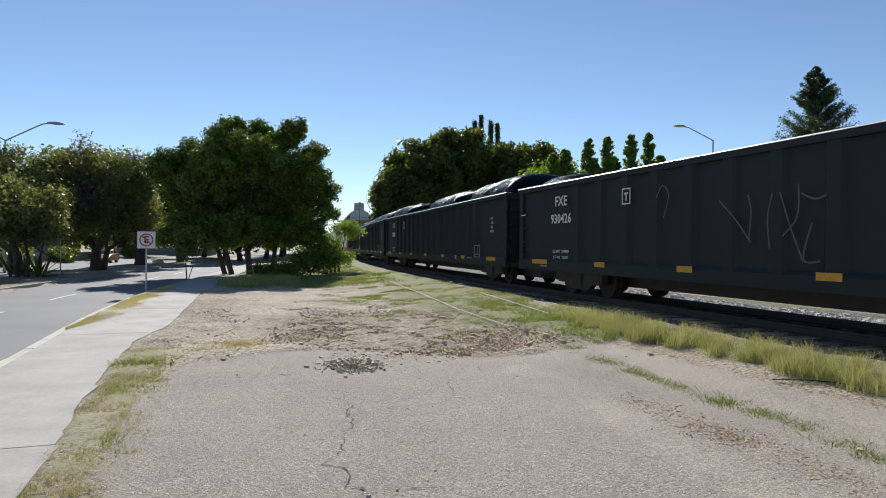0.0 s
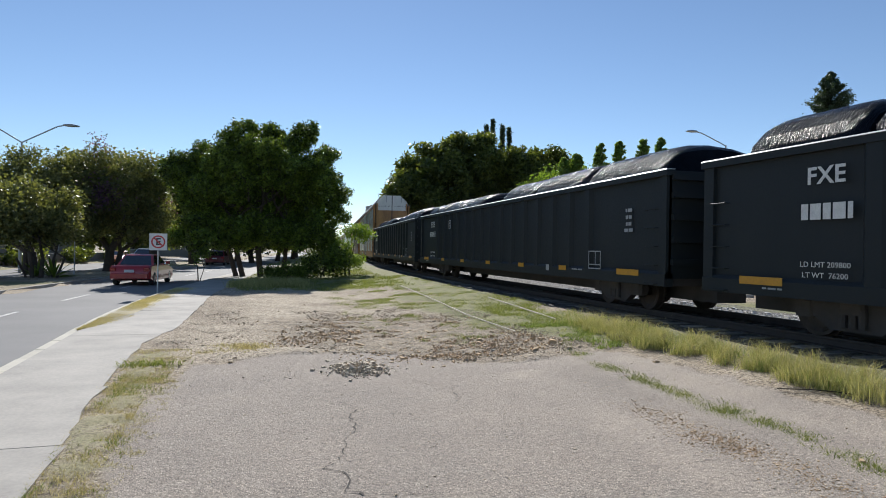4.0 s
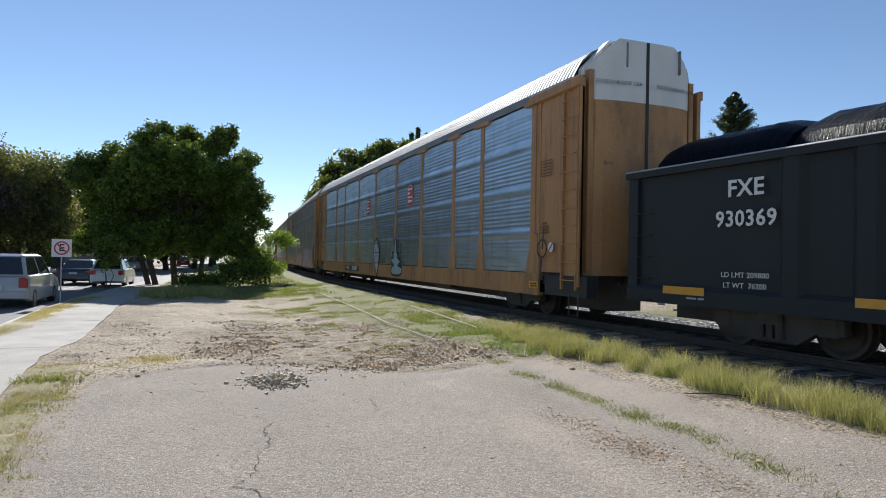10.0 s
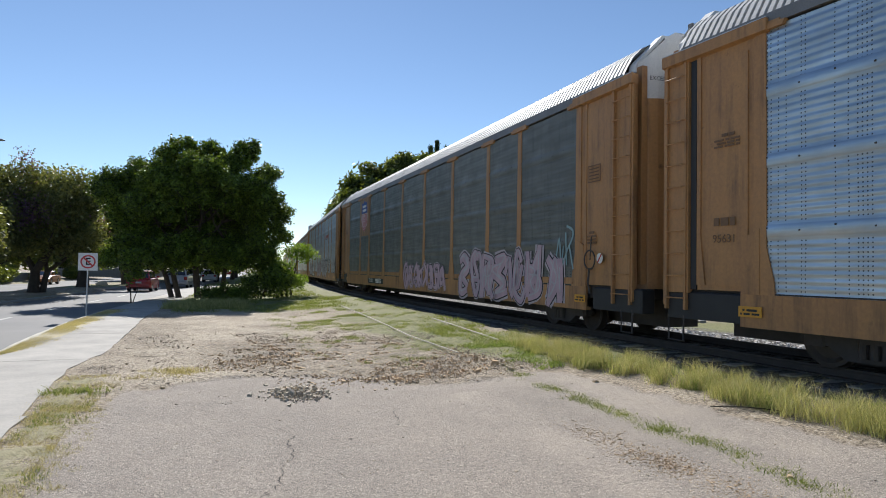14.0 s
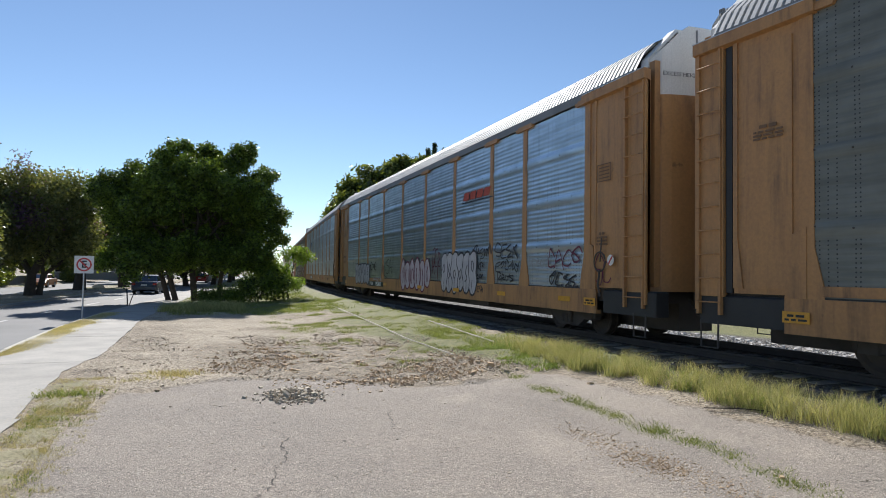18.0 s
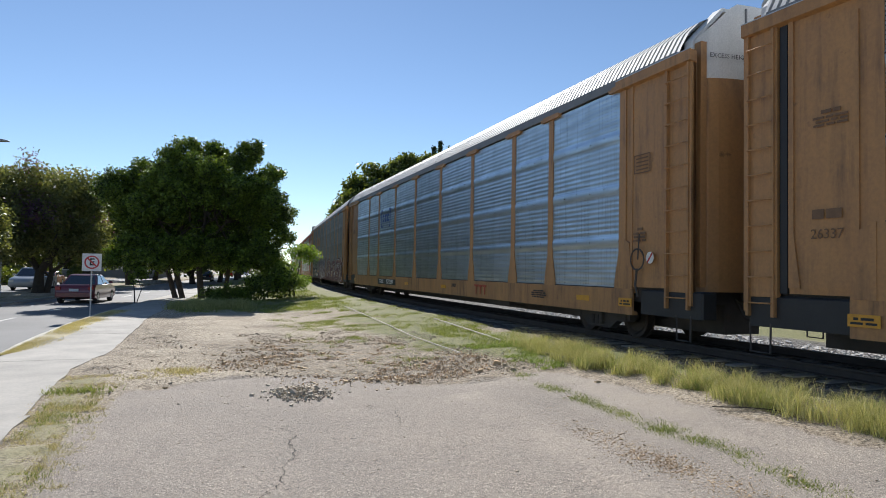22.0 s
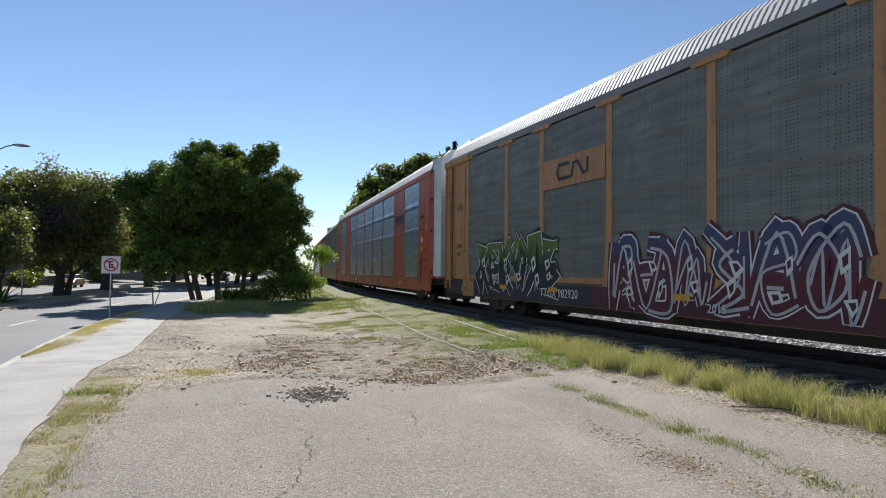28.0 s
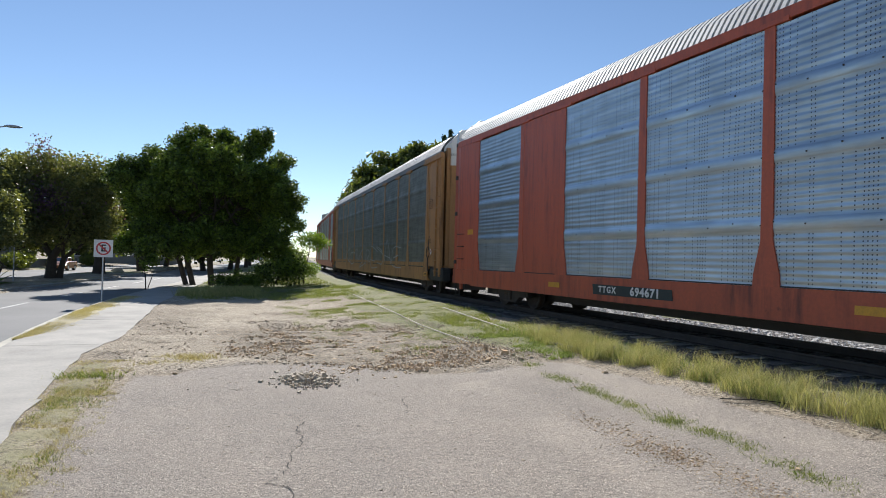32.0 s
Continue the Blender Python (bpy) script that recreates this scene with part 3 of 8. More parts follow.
# One ballast in two tones: train shade is painted into the dark copy.
M_BALLAST = ballast_mat("shaded_ballast", (0.10, 0.095, 0.088), (0.26, 0.25, 0.235), 0.5)
M_BALLAST_PALE = ballast_mat("pale_ballast", (0.42, 0.41, 0.395), (0.74, 0.72, 0.70), 0.15)
solid("ballast_bed", G, M_BALLAST, "crushed-stone ballast bed under the rails, train shade in its colour", "ballast", kind="structure")
solid("ballast_shoulder", G2, M_BALLAST_PALE, "pale crushed-stone shoulder beyond the rails", "ballast", kind="structure")
track = thing("railway_track", "rusty steel rails on dark wooden ties", "railway track", kind="structure")
railprof = [(-0.07, 0.0), (0.07, 0.0), (0.07, 0.02), (0.012, 0.035), (0.012, 0.12), (0.036, 0.13), (0.036, 0.165), (-0.036, 0.165), (-0.036, 0.13), (-0.012, 0.12), (-0.012, 0.035), (-0.07, 0.02)]
for off in (-0.7525, 0.7525):
    G = Geo()
    G.grid([[(along(y, off + p)[0], along(y, off + p)[1], RAIL_TOP - 0.165 + q) for p, q in railprof + railprof[:1]] for y in TRACK_Y])
    part("rail", G, M_STEEL, track)
tie_me = Geo().bev(-1.28, -0.115, -0.16, 1.28, 0.115, 0.0, 0.012).mesh("tie")
for y in np.arange(-4, 62, 0.55):
    x, yy, h = along(y, 0)
    part("tie", tie_me, M_TIE, track, m=pose(x, yy, RAIL_TOP - 0.163, 0, random.uniform(-0.5, 0.5), -math.degrees(h) + random.uniform(-1.5, 1.5)))

# ---- the train ----
M_LETTER_FADED = mat("stencil_faded", (0.15, 0.085, 0.045), (0.23, 0.13, 0.065), 0.7, scale=9)
M_YELLOW = mat("railcar_yellow", (0.47, 0.245, 0.090), (0.31, 0.155, 0.070), 0.6, scale=1.1, fine=18, streak=0.8, grime=(0.095, 0.055, 0.036))
M_RUSTRED = mat("railcar_red", (0.50, 0.105, 0.045), (0.36, 0.078, 0.040), 0.5, scale=1.1, fine=18, streak=0.8, grime=(0.12, 0.035, 0.028))
M_BODYDARK = mat("gondola_black", (0.017, 0.022, 0.025), (0.024, 0.028, 0.030), 0.62, scale=0.8, fine=20, streak=0.7, spec=0.3)
M_UNDER = mat("underframe_grime", (0.095, 0.08, 0.072), (0.06, 0.052, 0.048), 0.85, scale=3)
M_WHEEL = mat("wheel_steel", (0.10, 0.075, 0.06), (0.06, 0.05, 0.04), 0.6, 0.5, scale=4)
M_ROOF = mat("galvanised_roof", (0.52, 0.515, 0.505), (0.38, 0.375, 0.365), 0.62, 0.1, scale=0.7, fine=20, relief=0.05, spec=0.2)
M_FASCIA = mat("grey_fascia", (0.22, 0.22, 0.22), (0.15, 0.15, 0.15), 0.6, 0.2, scale=1.5)
M_DOORWHITE = mat("door_white", (0.74, 0.73, 0.70), (0.58, 0.57, 0.54), 0.6, scale=1.2, streak=0.7)
M_LETTER = mat("stencil_white", (0.80, 0.79, 0.75), (0.62, 0.61, 0.58), 0.7, scale=8)
M_BOARD = mat("board_blackish_green", (0.022, 0.034, 0.034), (0.035, 0.042, 0.038), 0.6, scale=3)
M_LETTER_BLACK = mat("stencil_black", (0.03, 0.03, 0.03), (0.05, 0.05, 0.05), 0.7, scale=8)
M_LETTER_RED = mat("stencil_red", (0.42, 0.06, 0.03), (0.34, 0.07, 0.04), 0.7, scale=8)
M_REFLECT = mat("reflective_yellow", (0.68, 0.33, 0.02), (0.52, 0.25, 0.03), 0.4, scale=6)
M_LOGO_BLUE = mat("logo_blue", (0.03, 0.08, 0.32), (0.04, 0.09, 0.26), 0.6, scale=5)
M_LOGO_RED = mat("logo_red", (0.50, 0.05, 0.05), (0.42, 0.06, 0.05), 0.6, scale=5)
M_SPRAY_WHITE = mat("spray_white", (0.72, 0.72, 0.70), (0.58, 0.58, 0.57), 0.7, scale=5)
M_SPRAY_RED = mat("spray_dark_red", (0.11, 0.022, 0.03), (0.055, 0.018, 0.026), 0.7, scale=1.4)
M_SPRAY_GREY = mat("spray_grey", (0.42, 0.43, 0.44), (0.32, 0.33, 0.34), 0.7, scale=3)
M_SPRAY_FAINT = mat("spray_faint_grey", (0.12, 0.125, 0.13), (0.055, 0.058, 0.06), 0.7, scale=5)
M_SPRAY_LILAC = mat("spray_pale_lilac", (0.54, 0.39, 0.43), (0.40, 0.28, 0.33), 0.7, scale=3)
M_SPRAY_PALE = mat("spray_pale_grey", (0.50, 0.48, 0.50), (0.36, 0.345, 0.37), 0.7, scale=3)
M_SPRAY_HAZE = mat("spray_thin_pale", (0.50, 0.44, 0.46), (0.40, 0.36, 0.39), 0.6, 0.1, scale=2)
M_SPRAY_BLACK = mat("spray_black", (0.025, 0.025, 0.03), (0.04, 0.04, 0.05), 0.7, scale=5)
M_SPRAY_MAROON = mat("spray_maroon", (0.16, 0.03, 0.06), (0.12, 0.03, 0.06), 0.7, scale=3)


def panel_mat(name, col, col2, metal, rough):
    """Screen panels: dents and grime, with rows of small punched holes."""
    m, nt, b = nodes_of(name)
    co = coords(nt)
    x, y, z = xyz(nt, co)
    info = nt.nodes.new("ShaderNodeObjectInfo")
    big = noise_tex(nt, co, 1.3)
    mp = nt.nodes.new("ShaderNodeMapping")
    mp.inputs["Scale"].default_value = (1, 0.5, 7)
    nt.links.new(co, mp.inputs[0])
    bands = noise_tex(nt, mp.outputs[0], 1.0, 3)
    c = mix(nt, ramp(nt, big, [(0.3, 0.0), (0.7, 1.0)]), col, col2)
    c = mix(nt, ramp(nt, bands, [(0.42, 0.0), (0.62, 0.55)]), c, tuple(v * 0.72 for v in col2))
    hs = nt.nodes.new("ShaderNodeHueSaturation")
    nt.links.new(maths(nt, "MULTIPLY_ADD", info.outputs["Random"], 0.22, 0.89), hs.inputs["Value"])
    nt.links.new(c, hs.inputs["Color"])
    fy = maths(nt, "SUBTRACT", maths(nt, "FRACT", maths(nt, "DIVIDE", y, 0.062)), 0.5)
    fz = maths(nt, "SUBTRACT", maths(nt, "FRACT", maths(nt, "DIVIDE", z, 0.060)), 0.5)
    hole = maths(nt, "LESS_THAN", maths(nt, "ADD", maths(nt, "MULTIPLY", fy, fy), maths(nt, "MULTIPLY", fz, fz)), 0.036)
    wn1 = nt.nodes.new("ShaderNodeTexWhiteNoise")
    wn1.noise_dimensions = "1D"
    nt.links.new(maths(nt, "FLOOR", maths(nt, "DIVIDE", y, 0.062)), wn1.inputs["W"])
    group = maths(nt, "LESS_THAN", wn1.outputs["Value"], 0.45)
    rows = maths(nt, "LESS_THAN", maths(nt, "FRACT", maths(nt, "DIVIDE", maths(nt, "SUBTRACT", z, 0.86), 1.045)), 0.80)
    h = maths(nt, "MULTIPLY", maths(nt, "MULTIPLY", hole, group), rows)
    c = mix(nt, maths(nt, "MULTIPLY", h, 0.85), hs.outputs[0], (0.03, 0.03, 0.035))
    nt.links.new(c, b.inputs["Base Color"])
    nt.links.new(maths(nt, "MULTIPLY", maths(nt, "SUBTRACT", 1.0, h), metal), b.inputs["Metallic"])
    nt.links.new(ramp(nt, big, [(0.3, rough - 0.08), (0.7, rough + 0.1)]), b.inputs["Roughness"])
    b.inputs["Specular IOR Level"].default_value = 0.25
    bump(nt, b, noise_tex(nt, co, 1.6, 2), 0.35, 0.05)
    return m


M_PANEL_GALV = panel_mat("panel_galvanised", (0.50, 0.56, 0.61), (0.40, 0.455, 0.50), 0.92, 0.38)
M_PANEL_DARK = panel_mat("panel_dull_grey", (0.205, 0.21, 0.185), (0.145, 0.15, 0.132), 0.15, 0.5)

POSTS = (-12.4, -9.5, -7.45, -4.5, -1.5, 1.5, 4.5, 7.45, 9.5, 12.4)
SHEETS = {}


def cached(key, make):
    if key not in SHEETS:
        SHEETS[key] = make()
    return SHEETS[key]


def panel_mesh(width, depth=0.006):
    """Four corrugated sheets one above another, with flat bolted bands between them; origin at the bay's middle."""
    zs, xs = [], []
    z = 0.86
    for k in range(4):
        n = 8 * 8
        for i in range(n + 1):
            zs.append(z + 0.845 * i / n)
            xs.append(depth * (1 - math.cos(2 * math.pi * 8 * i / n)))
        z += 0.845
        if k < 3:
            zs += [z + 0.012, z + 0.030, z + 0.100, z + 0.168, z + 0.188]
            xs += [-0.003, -0.009, -0.0105, -0.012, -0.003]
        z += 0.20
    w = width / 2 - 0.06
    r = random.Random(int(width * 100))
    ys = [-w + 2 * w * i / 8 for i in range(9)]
    rows = []
    for i, y in enumerate(ys):
        a, b = r.uniform(0, 6.3), r.uniform(0, 6.3)
        k = 0.006 * (0 if i in (0, 8) else 1)
        rows.append([(dx + k * math.sin(zz * 2.1 + a) + k * 0.6 * math.sin(zz * 4.7 + b), y, zz) for zz, dx in zip(zs, xs)])
    G = Geo().grid(rows)
    n = len(G.f)
    for k in range(3):
        zb = 0.86 + 0.845 + k * 1.045 + 0.095
        for j in range(6):
            y = (w - 0.06) * (j / 2.5 - 1)
            G.box(-0.018, y - 0.012, zb - 0.012 + 0.05 * (j % 2), -0.002, y + 0.012, zb + 0.012 + 0.05 * (j % 2))
    me = G.mesh("side_panel", True)
    for p in me.polygons[n:]:
        p.material_index = 1
    return me


def post_mesh(h0=0.84, h1=4.86):
    """A side post that flares at its foot, with a gusset at its head."""
    G = Geo()
    outline = [(-0.26, h0), (0.26, h0), (0.24, h0 + 0.22), (0.115, h0 + 0.72), (0.10, h1), (-0.10, h1), (-0.115, h0 + 0.72), (-0.24, h0 + 0.22)]
    G.prism(outline, 0, -0.038, 0.03)
    G.prism([(-0.36, h1 - 0.01), (0.36, h1 - 0.01), (0.36, h1 + 0.06), (-0.36, h1 + 0.06)], 0, -0.065, 0.03)
    return G.mesh("post")


ROOF_PROFILE = [(-1.54, 5.04), (-1.48, 5.16), (-1.33, 5.42), (-1.12, 5.62), (-0.82, 5.77), (-0.42, 5.84), (0, 5.86), (0.42, 5.84), (0.82, 5.77), (1.12, 5.62), (1.33, 5.42), (1.48, 5.16), (1.54, 5.04)]


def roof_mesh(half):
    rows, y, k = [], -half, 0
    while y < half:
        for dy, lift in ((0, 0.0), (0.088, 0.0), (0.091, -0.075), (0.146, -0.075)):
            rows.append([(x * (1 + lift / 3), min(y + dy, half), z + lift * (0.3 + 0.7 * (z - 5.0) / 0.86) * (0 if z < 5.06 else 1)) for x, z in ROOF_PROFILE])
        y += 0.15
    return Geo().grid(rows).mesh("roof")


def end_door_mesh(side, z0, z1):
    """One leaf of the bowed end door; side is -1 or 1 across the car."""
    G = Geo()
    xs = np.linspace(0.03, 1.36, 9)
    rows = []
    for x in xs:
        y = 0.40 * math.sqrt(max(0, 1 - (x / 1.40) ** 3.4))
        top = min(z1, 5.84 - 0.62 * max(0, (x - 0.76) / 0.60))
        rows.append([(side * x, y, z0), (side * x, y, min(z0 + 0.05, top)), (side * x, y, top)])
    G.grid(rows)
    back = [[(side * x, 0.0, z0), (side * x, 0.0, max(z0 + .1, min(z1, 5.2)))] for x in (0.03, 1.36)]
    G.grid(back)
    return G.mesh("end_door")


def ladder_mesh(half=0.22):
    G = Geo()
    for y in (-half, half):
        G.box(-0.035, y - 0.025, 0.55, 0.03, y + 0.025, 4.80)
    for k in range(11):
        z = 0.75 + k * 0.38
        G.tube([(-0.02, -half, z), (-0.075, 0.03 - half, z), (-0.075, half - 0.03, z), (-0.02, half, z)], 0.012, 6)
    return G.mesh("ladder")


def wheelset_mesh():
    G = Geo()
    for s in (-1, 1):
        prof = [(0.665, 0.10), (0.665, 0.30), (0.69, 0.36), (0.665, 0.415), (0.80, 0.42), (0.80, 0.36), (0.77, 0.30), (0.77, 0.10)]
        n = 20
        G.grid([[(s * a, r * math.cos(2 * math.pi * k / n), r * math.sin(2 * math.pi * k / n)) for a, r in prof] for k in range(n + 1)])
        fl = [(0.645, 0.37), (0.645, 0.448), (0.672, 0.448), (0.672, 0.37)]
        G.grid([[(s * a, r * math.cos(2 * math.pi * k / n), r * math.sin(2 * math.pi * k / n)) for a, r in fl] for k in range(n + 1)])
    G.tube([(-1.05, 0, 0), (1.05, 0, 0)], 0.075, 10)
    return G.mesh("wheelset")


def truck_mesh():
    """Side frames with spring pockets, bolster and journal boxes; wheels stand at y = -0.89 and 0.89."""
    G = Geo()
    for s in (-1, 1):
        x0, x1 = (0.94, 1.10) if s > 0 else (-1.10, -0.94)
        outline = [(-1.12, 0.36), (-0.70, 0.34), (-0.42, 0.16), (0.42, 0.16), (0.70, 0.34), (1.12, 0.36), (1.12, 0.56), (0.62, 0.70), (-0.62, 0.70), (-1.12, 0.56)]
        G.prism(outline, 0, x0, x1)
        for y in (-0.89, 0.89):
            G.bev(x0 - 0.03, y - 0.16, 0.32, x1 + 0.03, y + 0.16, 0.60, 0.03)
        for y in (-0.16, 0.0, 0.16):
            G.tube([(s * 1.14, y, 0.22), (s * 1.14, y, 0.50)], 0.06, 8)
    G.bev(-1.2, -0.2, 0.42, 1.2, 0.2, 0.66, 0.04)
    return G.mesh("truck")


def coupler_mesh():
    G = Geo()
    G.bev(-0.11, -0.2, 0.68, 0.11, 0.42, 0.92, 0.03)
    G.prism([(-0.17, 0.42), (0.19, 0.40), (0.22, 0.60), (0.05, 0.72), (-0.05, 0.62), (-0.17, 0.66)], 2, 0.64, 0.98)
    G.tube([(0.35, 0.0, 0.72), (0.36, 0.25, 0.42), (0.25, 0.55, 0.36), (0.12, 0.72, 0.46)], 0.025, 6)
    return G.mesh("coupler")


FACE = Matrix(((0, 0, -1, 0), (-1, 0, 0, 0), (0, 1, 0, 0), (0, 0, 0, 1)))   # writing that is read from the -x side
WHEELS = []


def lettering(name, words, size, material, parent, y, z, x=-1.56, label="", squeeze=1.0, spread=1.0, bold=0.0):
    """Stencilled words on a car's near side, centred at y, z."""
    def make():
        cu = bpy.data.curves.new("words", "FONT")
        cu.body, cu.size, cu.align_x, cu.align_y, cu.extrude = words, size, "CENTER", "CENTER", 0.002
        cu.resolution_u, cu.space_character, cu.offset = 2, spread, bold * size
        o = bpy.data.objects.new("words", cu)
        mesh = bpy.data.meshes.new_from_object(o)
        bpy.data.objects.remove(o)
        mesh.transform(Matrix.Diagonal((squeeze, 1, 1, 1)))
        return mesh
    me = cached(("words", words, size, material.name, squeeze, spread), make)
    return part(name, me, material, parent, label or "stencilled lettering", m=Matrix.Translation((x, y, z)) @ FACE)


def bars(name, rows, material, parent, y, z, x=-1.56):
    """Small unreadable writing: rows of (width, height) bars from the top down, centred on y."""
    G = Geo()
    for w, h in rows:
        a = -w / 2
        while a < w / 2 - 0.02:
            b = min(w / 2, a + random.uniform(0.06, 0.22))
            G.box(-0.002, a, z - h, 0.002, b, z)
            a = b + 0.035
        z -= h * 1.7
    return part(name, G, material, parent, "stencilled data lines", m=Matrix.Translation((x, y, 0)))


def flat(name, poly, material, parent, x, label=""):
    """A painted shape on a car's near side: poly in (y, z)."""
    G = Geo()
    G.prism(poly, 0, x - 0.002, x + 0.002)
    return part(name, G, material, parent, label)


def running_gear(car, centres, colour_s):
    truck = cached("truck", truck_mesh)
    wheels = cached("wheels", wheelset_mesh)
    for c in centres:
        t = part("truck", truck, M_UNDER, car, m=pose(0, c, -0.16))
        for y in (-0.89, 0.89):
            w = part("wheelset", wheels, M_WHEEL, t, "worn steel wheelset", m=pose(0, y, 0.42))
            WHEELS.append((w, y, colour_s))


def autorack(s, paint, panels, solid_bays=(), label="", door_low=None, grey_end=False, plate_paint=None):
    """A covered auto carrier, 28.4 m long; s is its place in the train."""
    car = thing("autorack_car", label, "railroad car", group="train cars")
    sill = cached(("sill", paint.name), lambda: Geo().prism([(-0.039, 0.36), (0.08, 0.36), (0.08, 0.42), (0.0, 0.44), (0.0, 0.78), (0.08, 0.80), (0.08, 0.86), (-0.039, 0.86)], 1, -12.75, 12.75).mesh("side_sill"))
    plate_paint = plate_paint or M_FASCIA
    plate = cached(("plate", plate_paint.name), lambda: Geo().prism([(-0.05, 4.88), (0.08, 4.88), (0.08, 4.94), (0.02, 4.96), (0.02, 5.06), (-0.05, 5.06)], 1, -14.0, 14.0).mesh("top_plate"))
    post = cached(("post", paint.name), post_mesh)
    ladder = cached(("ladder", paint.name), ladder_mesh)
    part("roof", cached("roof", lambda: roof_mesh(14.05)), M_ROOF, car, "ribbed galvanised roof", m=None)
    under = cached("under", lambda: Geo().bev(-1.40, -13.9, 0.62, 1.40, 13.9, 0.92, 0.03).prism([(-0.40, 0.08), (0.40, 0.08), (0.40, 0.62), (-0.40, 0.62)], 1, -13.9, 13.9).mesh("underframe"))
    part("underframe", under, M_UNDER, car)
    rod = cached("rod", lambda: Geo().tube([(-1.1, -8.3, 0.30), (-1.1, 8.3, 0.30)], 0.018, 6).box(-1.3, -6.8, 0.22, -0.8, -5.4, 0.62).box(0.7, 2.0, 0.2, 1.3, 4.2, 0.62).mesh("brake_rigging"))
    part("brake_rigging", rod, M_UNDER, car)
    for sx in (-1, 1):
        turn = pose(0, 0, 0, 0, 0, 0 if sx < 0 else 180)
        at = lambda y, z=0, off=1.50: turn @ Matrix.Translation((-off, y, z))
        part("side_sill", sill, paint, car, m=at(0))
        part("top_plate", plate, plate_paint, car, m=at(0))
        # Solid black strip: paints the shade inside the slot over the sill.
        part("sill_slot", cached("slot", lambda: Geo().box(-0.034, -12.3, 0.862, 0.0, 12.3, 0.884).mesh("sill_slot")), M_BLACK, car, "black strip for the shade in the slot above the sill", m=at(0))
        for y in POSTS:
            part("post", post, paint, car, m=at(y))
            if not grey_end:
                part("post_head", cached(("head", paint.name), lambda: Geo().prism([(-0.42, 4.80), (0.42, 4.80), (0.46, 4.875), (-0.46, 4.875)], 0, -0.085, 0.0).mesh("post_head")), paint, car, m=at(y))
        for i, (a, b) in enumerate(zip(POSTS, POSTS[1:])):
            w = round(b - a, 2)
            if i in solid_bays:
                me = cached(("plain", w, paint.name), lambda: Geo().box(-0.03, -w / 2, 0.86, 0.0, w / 2, 4.86).mesh("solid_panel"))
                part("solid_panel", me, paint, car, m=at((a + b) / 2))
            else:
                sheet = cached(("panel", w, panels.name), lambda: panel_mesh(w, 0.0030 if panels is M_PANEL_GALV else 0.0016))
                if not sheet.materials:
                    sheet.materials.append(panels)
                    sheet.materials.append(M_UNDER)
                if panels is M_PANEL_DARK:
                    part("kick_plate", cached(("kick", w, paint.name), lambda: Geo().prism([(-w / 2 + 0.20, 0.90), (w / 2 - 0.20, 0.90), (w / 2 - 0.17, 1.04), (-w / 2 + 0.17, 1.04)], 0, -0.043, -0.01).mesh("kick_plate")), paint, car, "painted plate along the foot of the panel", m=at((a + b) / 2))
                part("side_panel", sheet, panels, car, "corrugated screen panel punched with small holes", m=at((a + b) / 2, 0, 1.521))
        for e in (-1, 1):
            ey = Matrix.Identity(4) if e > 0 else Matrix.Diagonal((1, -1, 1, 1))
            if grey_end:
                part("end_panel", cached(("endsmooth", paint.name), lambda: Geo().box(-0.036, -0.80, 0.86, 0.03, 0.02, 5.00).box(-0.030, 0.028, 0.86, 0.03, 0.62, 5.00).prism([(-0.030, 0.62), (0.03, 0.62), (0.03, 1.14), (0.06, 1.14), (0.035, 0.95), (-0.005, 0.76)], 2, 0.86, 5.02).mesh("end_panel")), paint, car, m=at(13.20 * e) @ ey)
                part("end_sill", cached(("endsill", paint.name), lambda: Geo().box(-0.045, -0.80, 0.40, 0.02, 1.02, 0.855).box(-0.05, 0.30, 0.22, 0.02, 0.42, 0.40).mesh("end_sill")), paint, car, m=at(13.20 * e) @ ey)
                for z in (1.6, 2.0, 2.4):
                    part("grab_iron", cached("ggrab", lambda: Geo().tube([(-0.08, -0.2, 0), (-0.15, -0.18, 0), (-0.15, 0.18, 0), (-0.08, 0.2, 0)], 0.012, 6).mesh("grab_iron")), paint, car, m=at(13.55 * e, z - 0.4, 1.46))
                part("caution_plate", cached("caution", lambda: Geo().box(-0.003, -0.21, -0.08, 0.003, 0.21, 0.08).mesh("caution_plate")), M_REFLECT, car, "yellow caution plate with worn writing", m=at(12.85 * e, 2.05, 1.542))
                part("stirrup_step", cached("stirrup", lambda: Geo().tube([(0, -0.18, 0.45), (0, -0.17, 0.02), (0, 0.17, 0.02), (0, 0.18, 0.45)], 0.018, 6).mesh("stirrup_step")), M_UNDER, car, m=at(13.9 * e, 0, 1.50))
                continue

            def make_end(shut):
                G = Geo()
                G.box(-0.015, -0.80, 0.90, 0.03, 0.44 if shut else 0.50, 4.86)
                if shut:
                    G.box(-0.036, -0.58, 0.98, -0.012, 0.20, 4.62)
                    G.prism([(0.26, 0.98), (0.44, 0.98), (0.44, 4.80), (0.36, 4.80), (0.36, 1.75)], 0, -0.040, 0.02)
                else:
                    G.box(-0.030, -0.46, 1.30, -0.012, 0.46, 4.66)
                    G.box(-0.045, -0.52, 0.92, -0.012, -0.46, 4.84)
                G.prism([(-0.80, 0.86), (-0.46, 0.86), (-0.56, 1.75), (-0.80, 1.85)], 0, -0.048, 0.02)
                return G.mesh("end_panel")
            part("end_panel", cached(("endp", paint.name, e), lambda: make_end(e > 0)), paint, car, m=at(13.20 * e) @ ey)
